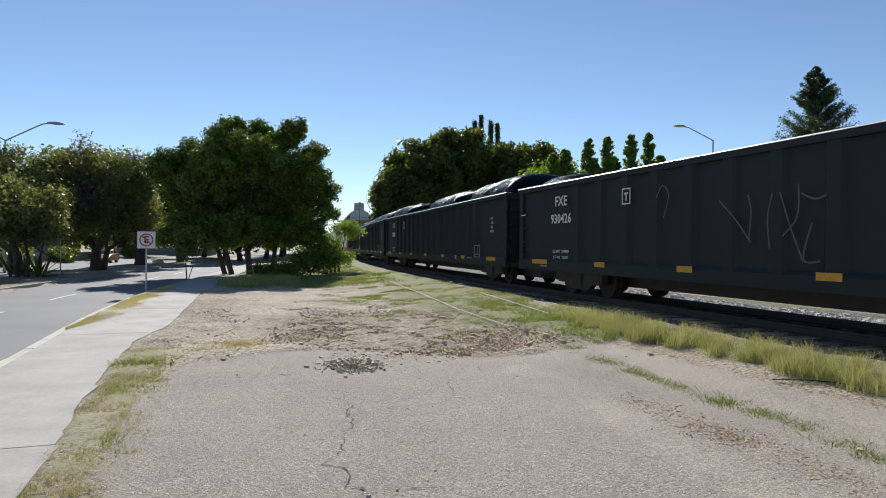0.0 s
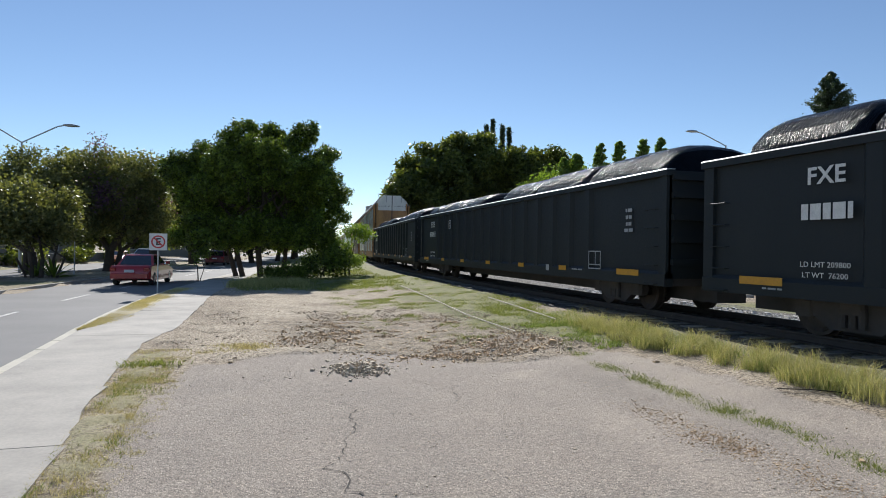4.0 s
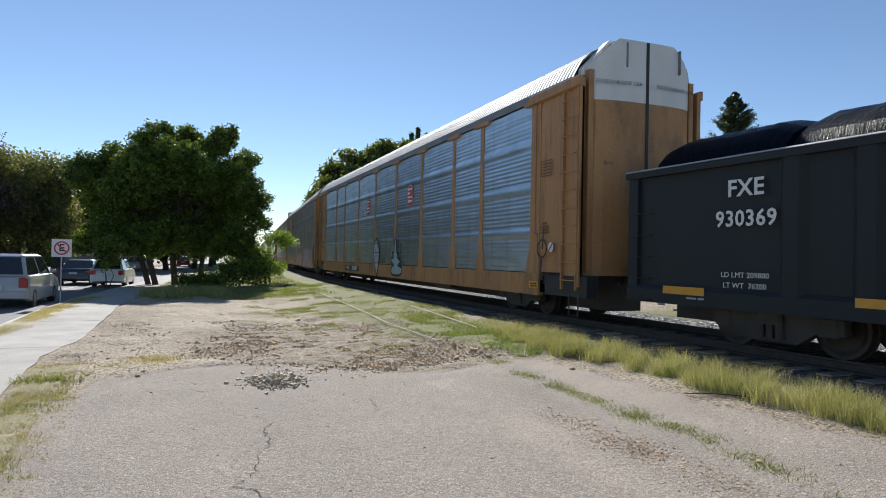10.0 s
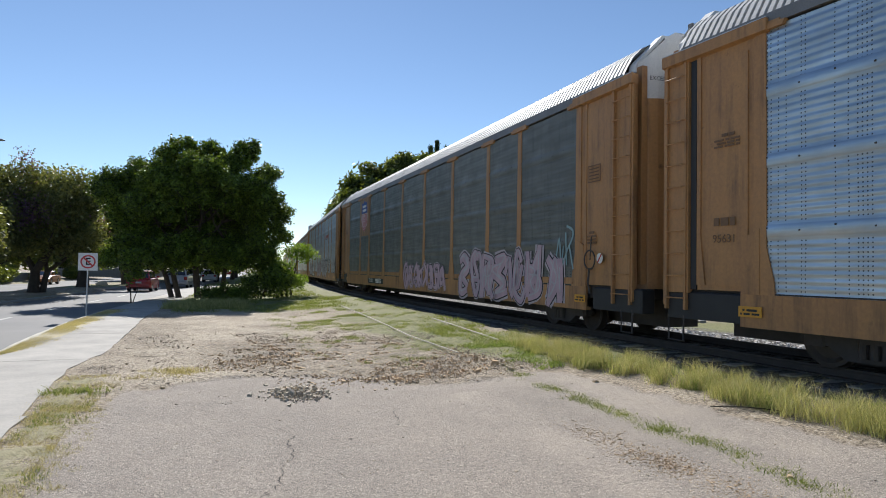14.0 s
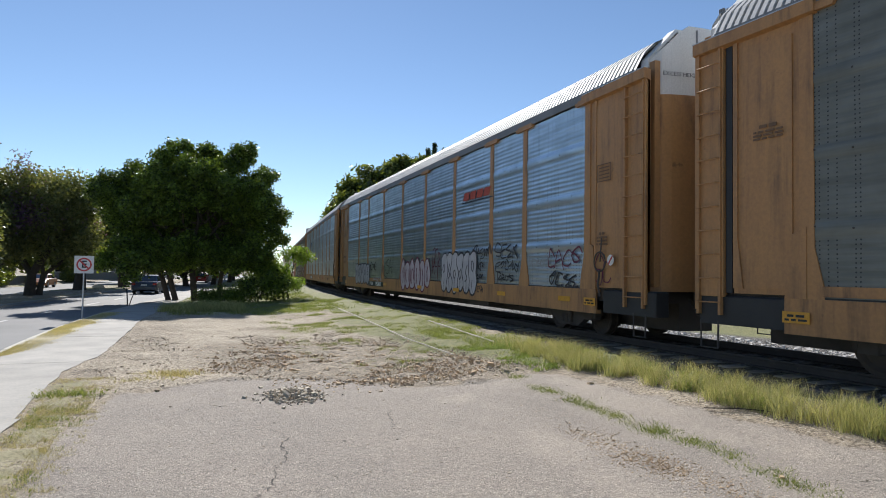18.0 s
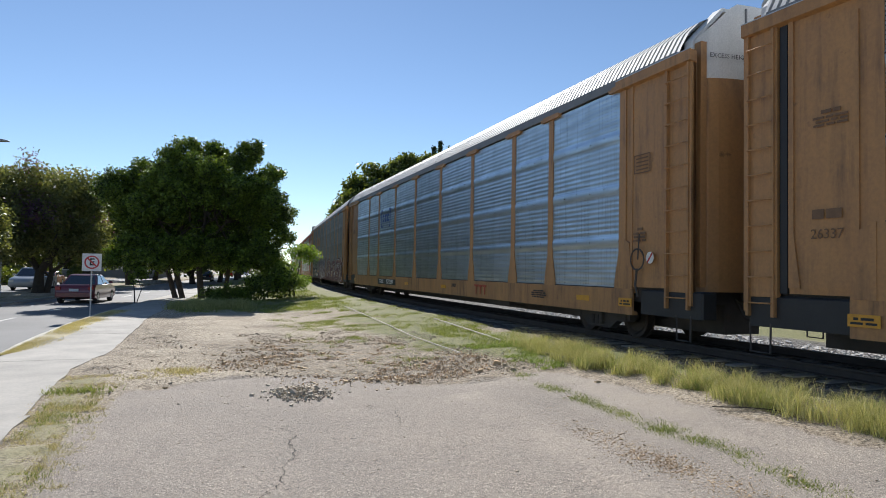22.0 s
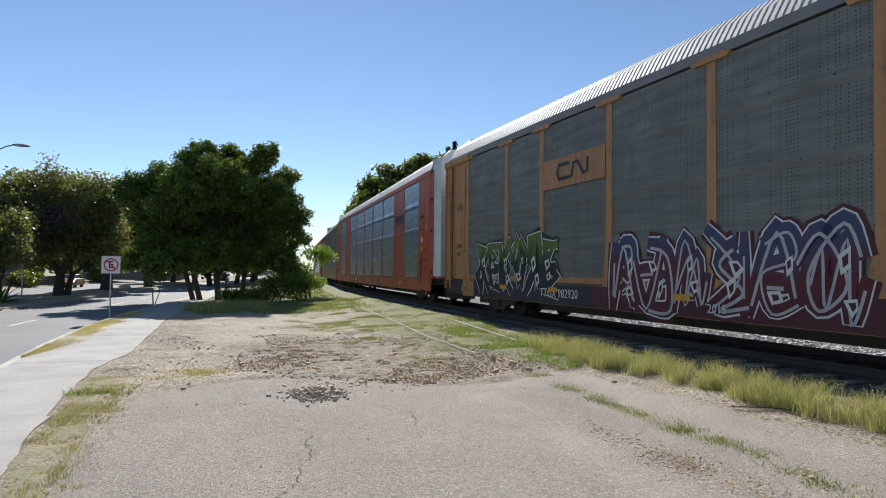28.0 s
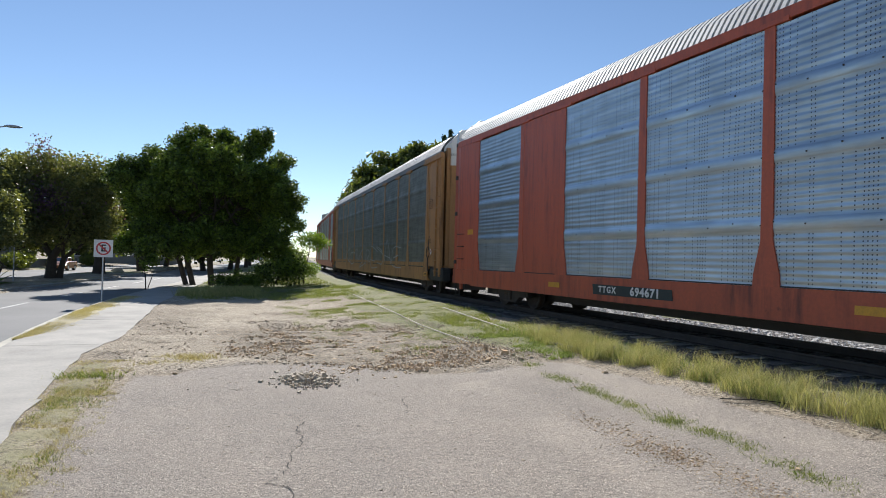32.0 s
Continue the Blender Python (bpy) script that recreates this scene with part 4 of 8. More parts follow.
            if e > 0:
                part("ladder", ladder, paint, car, m=at(14.10 * e, 0, 1.54))
                part("end_post", cached(("endpost", paint.name), lambda: Geo().box(-0.03, -0.24, 0.84, 0.04, 0.28, 4.80).box(-0.05, 0.22, 0.62, 0.05, 0.30, 4.86).box(-0.05, -0.28, 0.84, 0.04, -0.20, 4.86).mesh("end_post")), paint, car, m=at(14.10 * e, 0, 1.50))
                # Solid black strip in place of an opening: the gap's shade as colour.
                part("door_gap", cached("gap", lambda: Geo().box(-0.02, -0.06, 0.9, 0.02, 0.06, 4.8).mesh("door_gap")), M_BLACK, car, "black strip for the shade in the gap beside the end door", m=at(13.74 * e, 0, 1.49))
            else:
                part("ladder", cached(("wideladder", paint.name), lambda: ladder_mesh(0.28)), paint, car, m=at(14.02 * e, 0, 1.54))
                part("end_post", cached(("endpost2", paint.name), lambda: Geo().box(-0.010, -0.36, 0.84, 0.04, 0.34, 4.80).box(-0.055, -0.36, 0.62, 0.05, -0.29, 4.86).mesh("end_post")), paint, car, m=at(14.02 * e, 0, 1.50))
            part("bolster_end", cached("bolend", lambda: Geo().bev(-0.02, -0.95, 0.40, 0.30, 0.70, 0.86, 0.03).mesh("bolster_end")), M_BLACK, car, "black end of the underframe", m=at(13.65 * e, 0, 1.49))
            part("gutter", cached(("gutter", paint.name), lambda: Geo().prism([(-0.11, 4.80), (0.04, 4.76), (0.04, 4.96), (-0.11, 4.985)], 1, -1.08, 1.08).mesh("gutter")), paint, car, m=at(13.32 * e))
            part("gutter_edge", cached("gutteredge", lambda: Geo().box(-0.115, -1.08, 4.985, -0.04, 1.08, 4.998).mesh("gutter_edge")), M_GALV, car, "bright galvanised edge of the gutter", m=at(13.32 * e))
            part("stirrup_step", cached("stirrup", lambda: Geo().tube([(0, -0.18, 0.45), (0, -0.17, 0.02), (0, 0.17, 0.02), (0, 0.18, 0.45)], 0.018, 6).mesh("stirrup_step")), M_UNDER, car, m=at(14.14 * e, 0, 1.50))
            part("caution_plate", cached("caution", lambda: Geo().box(-0.003, -0.21, -0.08, 0.003, 0.21, 0.08).mesh("caution_plate")), M_REFLECT, car, "yellow caution plate with worn writing", m=at(12.55 * e, 0.60, 1.566))
    for e in (-1, 1):
        flip = pose(0, 14.12 * e, 0, 0, 0, 0 if e > 0 else 180)
        for sx in (-1, 1):
            low = door_low or paint
            part("end_door", cached(("door", sx, low.name), lambda: end_door_mesh(sx, 0.86, 4.53)), low, car, m=flip)
            part("end_door_top", cached(("doortop", sx), lambda: end_door_mesh(sx, 4.532, 5.9)), M_DOORWHITE, car, "white upper door leaf", m=flip)
            part("door_edge_strip", cached(("strip", sx, grey_end), lambda: Geo().prism([(sx * 1.47, 0.04), (sx * 1.46, 0.20), (sx * 1.38, 0.33), (sx * 1.22, 0.43), (sx * 1.02, 0.46), (sx * 1.02, 0.44), (sx * 1.20, 0.41), (sx * 1.35, 0.31), (sx * 1.43, 0.19), (sx * 1.44, 0.04)] if grey_end else [(sx * 1.36, -0.02), (sx * 1.24, -0.02), (sx * 1.24, 0.26), (sx * 1.36, 0.26)], 2, 0.95, 5.45 if grey_end else 5.15).mesh("door_edge_strip")), M_GALV if grey_end else low, car, m=flip)
        if grey_end:
            for z in (1.1, 2.7, 3.9, 5.0):
                part("hinge", cached("hinge", lambda: Geo().bev(-1.53, 0.0, -0.06, -1.45, 0.10, 0.06, 0.01).mesh("hinge")), M_UNDER, car, "dark steel hinge block", m=flip @ Matrix.Translation((0, 0, z)))
                part("hinge", cached("hinge2", lambda: Geo().bev(1.45, 0.0, -0.06, 1.53, 0.10, 0.06, 0.01).mesh("hinge")), M_UNDER, car, "dark steel hinge block", m=flip @ Matrix.Translation((0, 0, z)))
        part("door_seal", cached("seal", lambda: Geo().box(-0.035, 0.38, 0.86, 0.035, 0.415, 5.83).mesh("door_seal")), M_BLACK, car, "black rubber door seal", m=flip)
        part("door_cap", cached("doorcap", lambda: Geo().prism([(-1.40, 5.06), (-1.38, 5.24), (-0.77, 5.87), (0.77, 5.87), (1.38, 5.24), (1.40, 5.06), (1.34, 5.06), (1.33, 5.21), (0.74, 5.81), (-0.74, 5.81), (-1.33, 5.21), (-1.34, 5.06)], 1, -0.12, 0.10).mesh("door_cap")), M_DOORWHITE, car, "white cap strip round the end door", m=flip)
        for sx in (-0.86, 0.52):
            part("door_bolt", cached("doorbolt", lambda: Geo().bev(-0.02, 0.30, 5.25, 0.02, 0.415, 5.78, 0.008).mesh("door_bolt")), M_FASCIA, car, "grey upright door bolt", m=flip @ Matrix.Translation((sx, 0, 0)))
        lettering_end(car, e)
        part("coupler", cached("coupler", coupler_mesh), M_UNDER, car, m=pose(0, 14.12 * e, 0, 0, 0, 0 if e > 0 else 180))
    end_markings(car, paint)
    running_gear(car, (-10.95, 10.95), s)
    return car


def end_markings(car, paint):
    """Small things on the near side's end panels: hand brake, badges, data lines."""
    ink = M_LETTER_FADED
    red = paint.name.startswith("railcar_red")
    for y in () if red else (-12.55, 12.55):
        bars("caution_writing", ((0.26, 0.035), (0.34, 0.03)), M_BLACK, car, y, 0.64, -1.572)
    G = Geo()
    ring = [(-0.05, 0.20 * math.cos(a), 1.42 + 0.20 * math.sin(a)) for a in np.linspace(0, 2 * math.pi, 17)]
    G.tube(ring, 0.016, 6).tube([(-0.04, 0, 1.42), (-0.04, -0.05, 1.9)], 0.014, 6).tube([(-0.04, 0.02, 1.25), (-0.045, 0.06, 0.95), (-0.04, 0.0, 0.72)], 0.022, 6)
    part("hand_brake", G, M_UNDER, car, "hand brake with lever and chain", m=Matrix.Translation((-1.555, -12.98, 0)))
    if red:
        flat("badge", [(-12.85 + 0.14 * math.cos(a), 2.42 + 0.14 * math.sin(a)) for a in np.linspace(0, 6.0, 15)], M_LETTER, car, -1.542, "round white badge")
        lettering("end_letters", "BI", 0.34, M_SPRAY_PALE, car, -13.55, 2.85, -1.535)
        bars("data_lines", ((0.5, 0.03), (0.6, 0.03), (0.55, 0.03)), M_LETTER_BLACK, car, -12.85, 3.4, -1.542)
        bars("data_lines", ((0.6, 0.02), (0.6, 0.03)), M_LETTER_BLACK, car, -12.85, 2.85, -1.542)
        rg = random.Random(91)
        for k, (a, z) in enumerate(((-7.75, 1.62), (-8.3, 1.58), (-8.8, 1.5), (-7.9, 1.2), (-8.45, 1.1), (-8.95, 1.08))):
            chalk(car, [[(a - 0.04 * i + rg.uniform(-0.05, 0.05), z + rg.uniform(-0.10, 0.10)) for i in range(11)]], 0.011, -1.548, M_SPRAY_LILAC)
        return
    F = Geo()
    for a, b, c, d in ((-0.24, 0, 0.24, 0.02), (-0.24, 0.34, 0.24, 0.36), (-0.24, 0, -0.22, 0.36), (0.22, 0, 0.24, 0.36)):
        F.box(-0.002, a, b, 0.002, c, d)
    for k in range(4):
        F.box(-0.002, -0.18, 0.06 + k * 0.07, 0.002, 0.18, 0.085 + k * 0.07)
    part("data_frame", F, ink, car, "stencilled data frame", m=Matrix.Translation((-1.558, -13.05, 3.05)))
    bars("data_lines", ((0.18, 0.05), (0.36, 0.04), (0.34, 0.04), (0.38, 0.04)), ink, car, -12.98, 2.02, -1.558)
    bars("data_lines", ((0.3, 0.05), (0.5, 0.03), (0.5, 0.03), (0.5, 0.03)), ink, car, 13.0, 3.4, -1.558)
    flat("badge", [(-13.35 + 0.11 * math.cos(a), 1.45 + 0.11 * math.sin(a)) for a in np.linspace(0, 6.0, 15)], M_LETTER, car, -1.60, "round white badge")
    flat("badge_bar", [(-13.43, 1.52), (-13.41, 1.55), (-13.27, 1.38), (-13.29, 1.35)], M_LOGO_RED, car, -1.604)


def lettering_end(car, e):
    """The warning on the white part of the end doors."""
    for sx in (-0.72, 0.72):
        def make():
            cu = bpy.data.curves.new("words", "FONT")
            cu.body, cu.size, cu.align_x, cu.extrude, cu.resolution_u = "EXCESS HEIGHT CAR", 0.115, "CENTER", 0.001, 1
            o = bpy.data.objects.new("words", cu)
            mesh = bpy.data.meshes.new_from_object(o)
            bpy.data.objects.remove(o)
            return mesh
        me = cached("excess", make)
        y = 14.12 + 0.40 * math.sqrt(1 - (0.72 / 1.40) ** 3.4) + 0.012
        turn = pose(0, 0, 0, 0, 0, 0 if e < 0 else 180)
        part("warning_lettering", me, M_LETTER_BLACK, car, "black warning words", m=turn @ pose(sx, -y - 0.03, 4.86, 90, 0, 7 * (1 if sx > 0 else -1)))


FORMS = [
    [[(0.1, 0), (0.18, 1)], [(0.18, 1), (0.85, 0.92), (0.75, 0.55), (0.25, 0.5)], [(0.4, 0.5), (0.95, 0.02)]],
    [[(0.9, 0.85), (0.4, 1.0), (0.12, 0.74), (0.78, 0.42), (0.66, 0.06), (0.08, 0.12)]],
    [[(0.9, 0.95), (0.2, 0.9), (0.18, 0.1), (0.92, 0.03)], [(0.2, 0.5), (0.72, 0.56)]],
    [[(0.05, 0), (0.45, 1), (0.9, 0)], [(0.22, 0.38), (0.76, 0.42)]],
    [[(0.15, 0), (0.2, 1)], [(0.9, 1), (0.3, 0.52), (0.95, 0)]],
    [[(0.82, 0.2), (0.5, 0), (0.14, 0.25), (0.2, 0.8), (0.55, 1), (0.9, 0.72)]],
    [[(0.1, 0.9), (0.5, 0.05), (0.9, 0.95)], [(0.3, 0.7), (0.7, 0.62)]],
    [[(0.1, 0.55), (0.45, 0.85), (0.8, 0.5), (0.4, 0.2), (0.2, 0.6), (0.7, 0.95), (1.05, 0.6)]],
    [[(0.0, 0.3), (0.3, 0.8), (0.35, 0.2), (0.65, 0.85), (0.7, 0.15), (1.0, 0.5)]],
    [[(0.15, -0.2), (0.25, 0.9), (0.8, 0.75), (0.35, 0.4), (1.0, 0.3)]],
    [[(0.7, 0.9), (0.15, 0.6), (0.75, 0.35), (0.3, 0.05), (0.95, 0.1)]],
]


def curve_through(pts, n=5):
    """A smooth line through points of the plane."""
    P = [Vector(p) for p in ([pts[0]] + list(pts) + [pts[-1]])]
    out = []
    for a, b, c, d in zip(P, P[1:], P[2:], P[3:]):
        for k in range(n):
            t = k / n
            out.append(0.5 * (2 * b + (c - a) * t + (2 * a - 5 * b + 4 * c - d) * t * t + (3 * b - a - 3 * c + d) * t ** 3))
    return out + [P[-1]]


def stroke(G, pts, w, x, taper=False):
    """A sprayed line along pts (y, z)."""
    pts = [Vector(p) for p in pts]
    rows = []
    for i, p in enumerate(pts):
        d = pts[min(i + 1, len(pts) - 1)] - pts[max(i - 1, 0)]
        nrm = Vector((-d[1], d[0])).normalized() if d.length > 1e-6 else Vector((1, 0))
        k = w / 2 * (1 if not taper else 0.75 + 0.35 * math.sin(3.1 * i / max(1, len(pts) - 1)))
        a, b = p + nrm * k, p - nrm * k
        rows.append([(x, a[0], a[1]), (x, b[0], b[1])])
    G.grid(rows)


def mural(car, name, y0, y1, z0, z1, fill, line, seed, count, label, x=-1.544, inner=None, thick=0.15, halo=None, layers=2, rim=1.55, sharp=False, glint=0.18, shift=0.2, holes=None):
    """Sprayed interlocking shapes side by side in broad strokes: each shape has rim paint, fill paint and glints; halo: a mist behind them all."""
    B = Geo()
    r = random.Random(seed)
    w, h = (y1 - y0) / count, z1 - z0
    for k in range(count):
        F, L, I = Geo(), Geo(), Geo()
        top, low = r.uniform(0.88, 1.06), r.uniform(-0.06, 0.10)
        for layer in range(layers):
            form = FORMS[r.randrange(len(FORMS))]
            fy, fz = r.random() < 0.5, r.random() < 0.5
            sy, oy = r.uniform(0.75, 1.2), r.uniform(-0.15, 0.2)
            for n, line_ in enumerate(form):
                pts = []
                for a, b in line_:
                    a, b = (1 - a if fy else a), (1 - b if fz else b)
                    pts.append((y0 + (k + oy + a * sy + r.uniform(-0.1, 0.1)) * w, z0 + h * (low + (top - low) * b + r.uniform(-0.07, 0.07))))
                pts = [Vector(p) for p in pts] if sharp and len(pts) > 2 else curve_through(pts) if len(pts) > 2 else [Vector(pts[0]).lerp(Vector(pts[1]), t / 4) for t in range(5)]
                q = thick * h * r.uniform(0.8, 1.2)
                lift = -0.0004 * ((k * 5 + layer * 3 + n) % 9)
                if halo:
                    stroke(B, pts, q * 1.6, x + 0.003 + lift)
                stroke(L, pts, q * rim, x + lift, True)
                stroke(F, pts, q, x - 0.004 + lift, True)
                if inner:
                    stroke(I, [p + Vector((0.0, q * shift)) for p in (pts if sharp else pts[1:-1])], q * glint, x - 0.008 + lift)
        ob = part(name, F, fill, car, label)
        part("outline", L, line, ob)
        for n in range(2 if holes else 0):
            c, e = y0 + (k + r.uniform(0.3, 0.7)) * w, z0 + h * ((0.28, 0.62)[n] + r.uniform(-0.08, 0.08))
            ring = [(c + w * r.uniform(0.05, 0.24) * math.cos(a + 0.4), e + h * r.uniform(0.05, 0.18) * math.sin(a + 0.4)) for a in np.linspace(0, 2 * math.pi, 5)[:-1]]
            for q, paint, dx in ((1.0, line, 0.0), (0.5, holes, 0.003)):
                part("sprayed_patch", Geo().prism([(c + (p[0] - c) * q, e + (p[1] - e) * q) for p in ring], 0, x - 0.013 - dx, x - 0.011 - dx), paint, ob)
        if inner:
            part("glint", I, inner, ob)
    if halo:
        part("sprayed_mist", B, halo, car, "darker sprayed ground behind the shapes")


def columns(car, name, y0, y1, z0, z1, fill, line, seed, count, label, x=-1.544, lean=0.05):
    """Fat sprayed signs run together under one dark outline: a nearly straight top, a lobed foot, wavering lines between the signs and small inner loops."""
    r = random.Random(seed)
    w, h = (y1 - y0) / count, z1 - z0
    j = lambda a: r.uniform(-a, a)
    top, foot, joints = [], [], []
    for k in range(count):
        a = y1 - k * w
        t, f = z1 - h * r.uniform(0, 0.10), z0 + h * r.uniform(0, 0.07)
        top += [(a - 0.10 * w, t - 0.05 * h), (a - 0.32 * w, t), (a - 0.70 * w, t + j(0.02)), (a - 0.92 * w, t - 0.05 * h)]
        foot += [(a - 0.06 * w, f + 0.10 * h), (a - 0.28 * w, f + 0.01), (a - 0.66 * w, f), (a - 0.94 * w, f + 0.09 * h)]
        if k:
            joints.append(a)
    right = [(y0 - 0.06 * w, z1 - 0.3 * h), (y0 + 0.03 * w, z1 - 0.5 * h), (y0 - 0.16 * w, z1 - 0.68 * h)]
    left = [(y1 + 0.10 * w, z0 + 0.3 * h), (y1 - 0.05 * w, z0 + 0.5 * h), (y1 + 0.12 * w, z0 + 0.62 * h), (y1 + 0.04 * w, z0 + 0.85 * h)]
    ring = [(p - lean * (q - z0), q) for p, q in top + right + foot[::-1] + left]
    loop = curve_through(ring + ring[:1], 3)
    ob = part(name, Geo().prism([tuple(p) for p in loop[:-1]], 0, x - 0.003, x - 0.001), fill, car, label)
    R = Geo()
    stroke(R, loop, 0.055, x - 0.005, True)
    part("outline", R, line, ob)
    for k, a in enumerate(joints):
        S = Geo()
        stroke(S, curve_through([(a + j(0.03), z1 - 0.06 * h), (a + j(0.10) * w * 2, z1 - 0.28 * h), (a + j(0.16) * w * 2, z1 - 0.5 * h), (a + j(0.12) * w, z0 + 0.3 * h), (a + j(0.05), z0 + 0.07 * h)], 5), 0.045, x - 0.0065, True)
        part("dividing_line", S, line, ob)
    for k in range(count):
        c, S = y1 - (k + 0.5) * w, Geo()
        zz = z0 + h * r.uniform(0.45, 0.66)
        if k % 3 != 1:
            pts = [(c + 0.20 * w * math.cos(q) * r.uniform(0.7, 1.2), zz + 0.10 * h * math.sin(q) * r.uniform(0.7, 1.4)) for q in np.linspace(0, 2 * math.pi, 7)[:-1]]
            stroke(S, curve_through(pts + pts[:1], 4), 0.04, x - 0.008)
        else:
            stroke(S, curve_through([(c - 0.2 * w, zz + 0.16 * h), (c + 0.1 * w, zz), (c - 0.16 * w, zz - 0.14 * h), (c + 0.18 * w, zz - 0.22 * h)], 4), 0.045, x - 0.008)
        stroke(S, curve_through([(c + j(0.08), z0 + 0.34 * h), (c + j(0.05), z0 + 0.2 * h), (c + j(0.05), z0 + 0.05 * h)], 3), 0.03, x - 0.008, True)
        part("inner_line", S, line, ob)


def bubbles(car, y0, y1, z0, z1, line, seed, count, label, x=-1.543, w=0.06):
    """Sprayed outlines of fat rounded shapes that overlap, with short inner strokes."""
    r = random.Random(seed)
    step = (y1 - y0) / count
    for k in range(count):
        G = Geo()
        cy, cz = y0 + (k + 0.5) * step, (z0 + z1) / 2 + r.uniform(-0.1, 0.1)
        ry, rz = step * r.uniform(0.58, 0.75), (z1 - z0) / 2 * r.uniform(0.8, 1.02)
        pts = [(cy + ry * r.uniform(0.75, 1.1) * math.cos(a), cz + rz * r.uniform(0.85, 1.08) * math.sin(a)) for a in np.linspace(0, 2 * math.pi, 9)[:-1]]
        loop = curve_through(pts + pts[:1], 6)
        part("sprayed_fill", Geo().prism([tuple(p) for p in loop[:-1]], 0, x + 0.0005 - 0.0002 * k, x + 0.002), M_SPRAY_HAZE, car, "thin pale sprayed fill")
        stroke(G, loop, w * r.uniform(0.8, 1.2), x - 0.0006 * k - 0.001)
        for _ in range(2):
            a = r.uniform(-1, 1)
            q = [(cy + ry * 0.3 * a, cz - rz * 0.55), (cy + ry * (0.3 * a + r.uniform(-0.3, 0.3)), cz), (cy + ry * r.uniform(-0.4, 0.4), cz + rz * 0.45)]
            stroke(G, curve_through(q, 5), w * 0.7, x - 0.003)
        part("sprayed_bubble", G, line, car, label)


def tag(car, y0, y1, z0, z1, material, seed, count=5, x=-1.545, thick=0.05):
    """A scrawl of sprayed strokes, one sign after another."""
    r = random.Random(seed)
    w, h = (y1 - y0) / count, z1 - z0
    for k in range(count):
        form = FORMS[r.randrange(len(FORMS))]
        up = r.uniform(-0.14, 0.14)
        for n, line_ in enumerate(form):
            G = Geo()
            pts = [(y1 - (k + a * 1.2 + r.uniform(-0.17, 0.17)) * w, z0 + h * (up + b * r.uniform(0.7, 1.1) + r.uniform(-0.10, 0.10))) for a, b in line_]
            stroke(G, curve_through(pts, 4) if len(pts) > 2 else pts, thick * r.uniform(0.8, 1.2), x - 0.0005 * n)
            part("sprayed_scrawl", G, material, car, "sprayed scrawl")


def number_board(car, words, y, z=0.62, size=0.31):
    flat("number_board", [(y - 4.7 * size, z - 0.37 * size), (y + 4.6 * size, z - 0.41 * size), (y + 4.75 * size, z + 0.40 * size), (y - 4.6 * size, z + 0.37 * size)], M_BOARD, car, -1.550, "dark patch behind the car number")
    mark, digits = words.split()
    lettering("car_mark", mark, size * 0.70, M_LETTER, car, y + 2.75 * size, z, -1.555, "white stencilled car mark", 1.06, 1.25, 0.022)
    lettering("car_number", digits, size * 0.86, M_LETTER, car, y - 1.75 * size, z, -1.555, "white stencilled car number", 1.18, 1.10, 0.035)


def tabs(car, ys, z, w=0.32, h=0.10, x=-1.551):
    me = cached(("tab", w, h), lambda: Geo().box(-0.003, -w / 2, -h / 2, 0.003, w / 2, h / 2).mesh("reflective_tab"))
    for y in ys:
        part("reflective_tab", me, M_REFLECT, car, "yellow reflective tab", m=Matrix.Translation((x, y, z)))


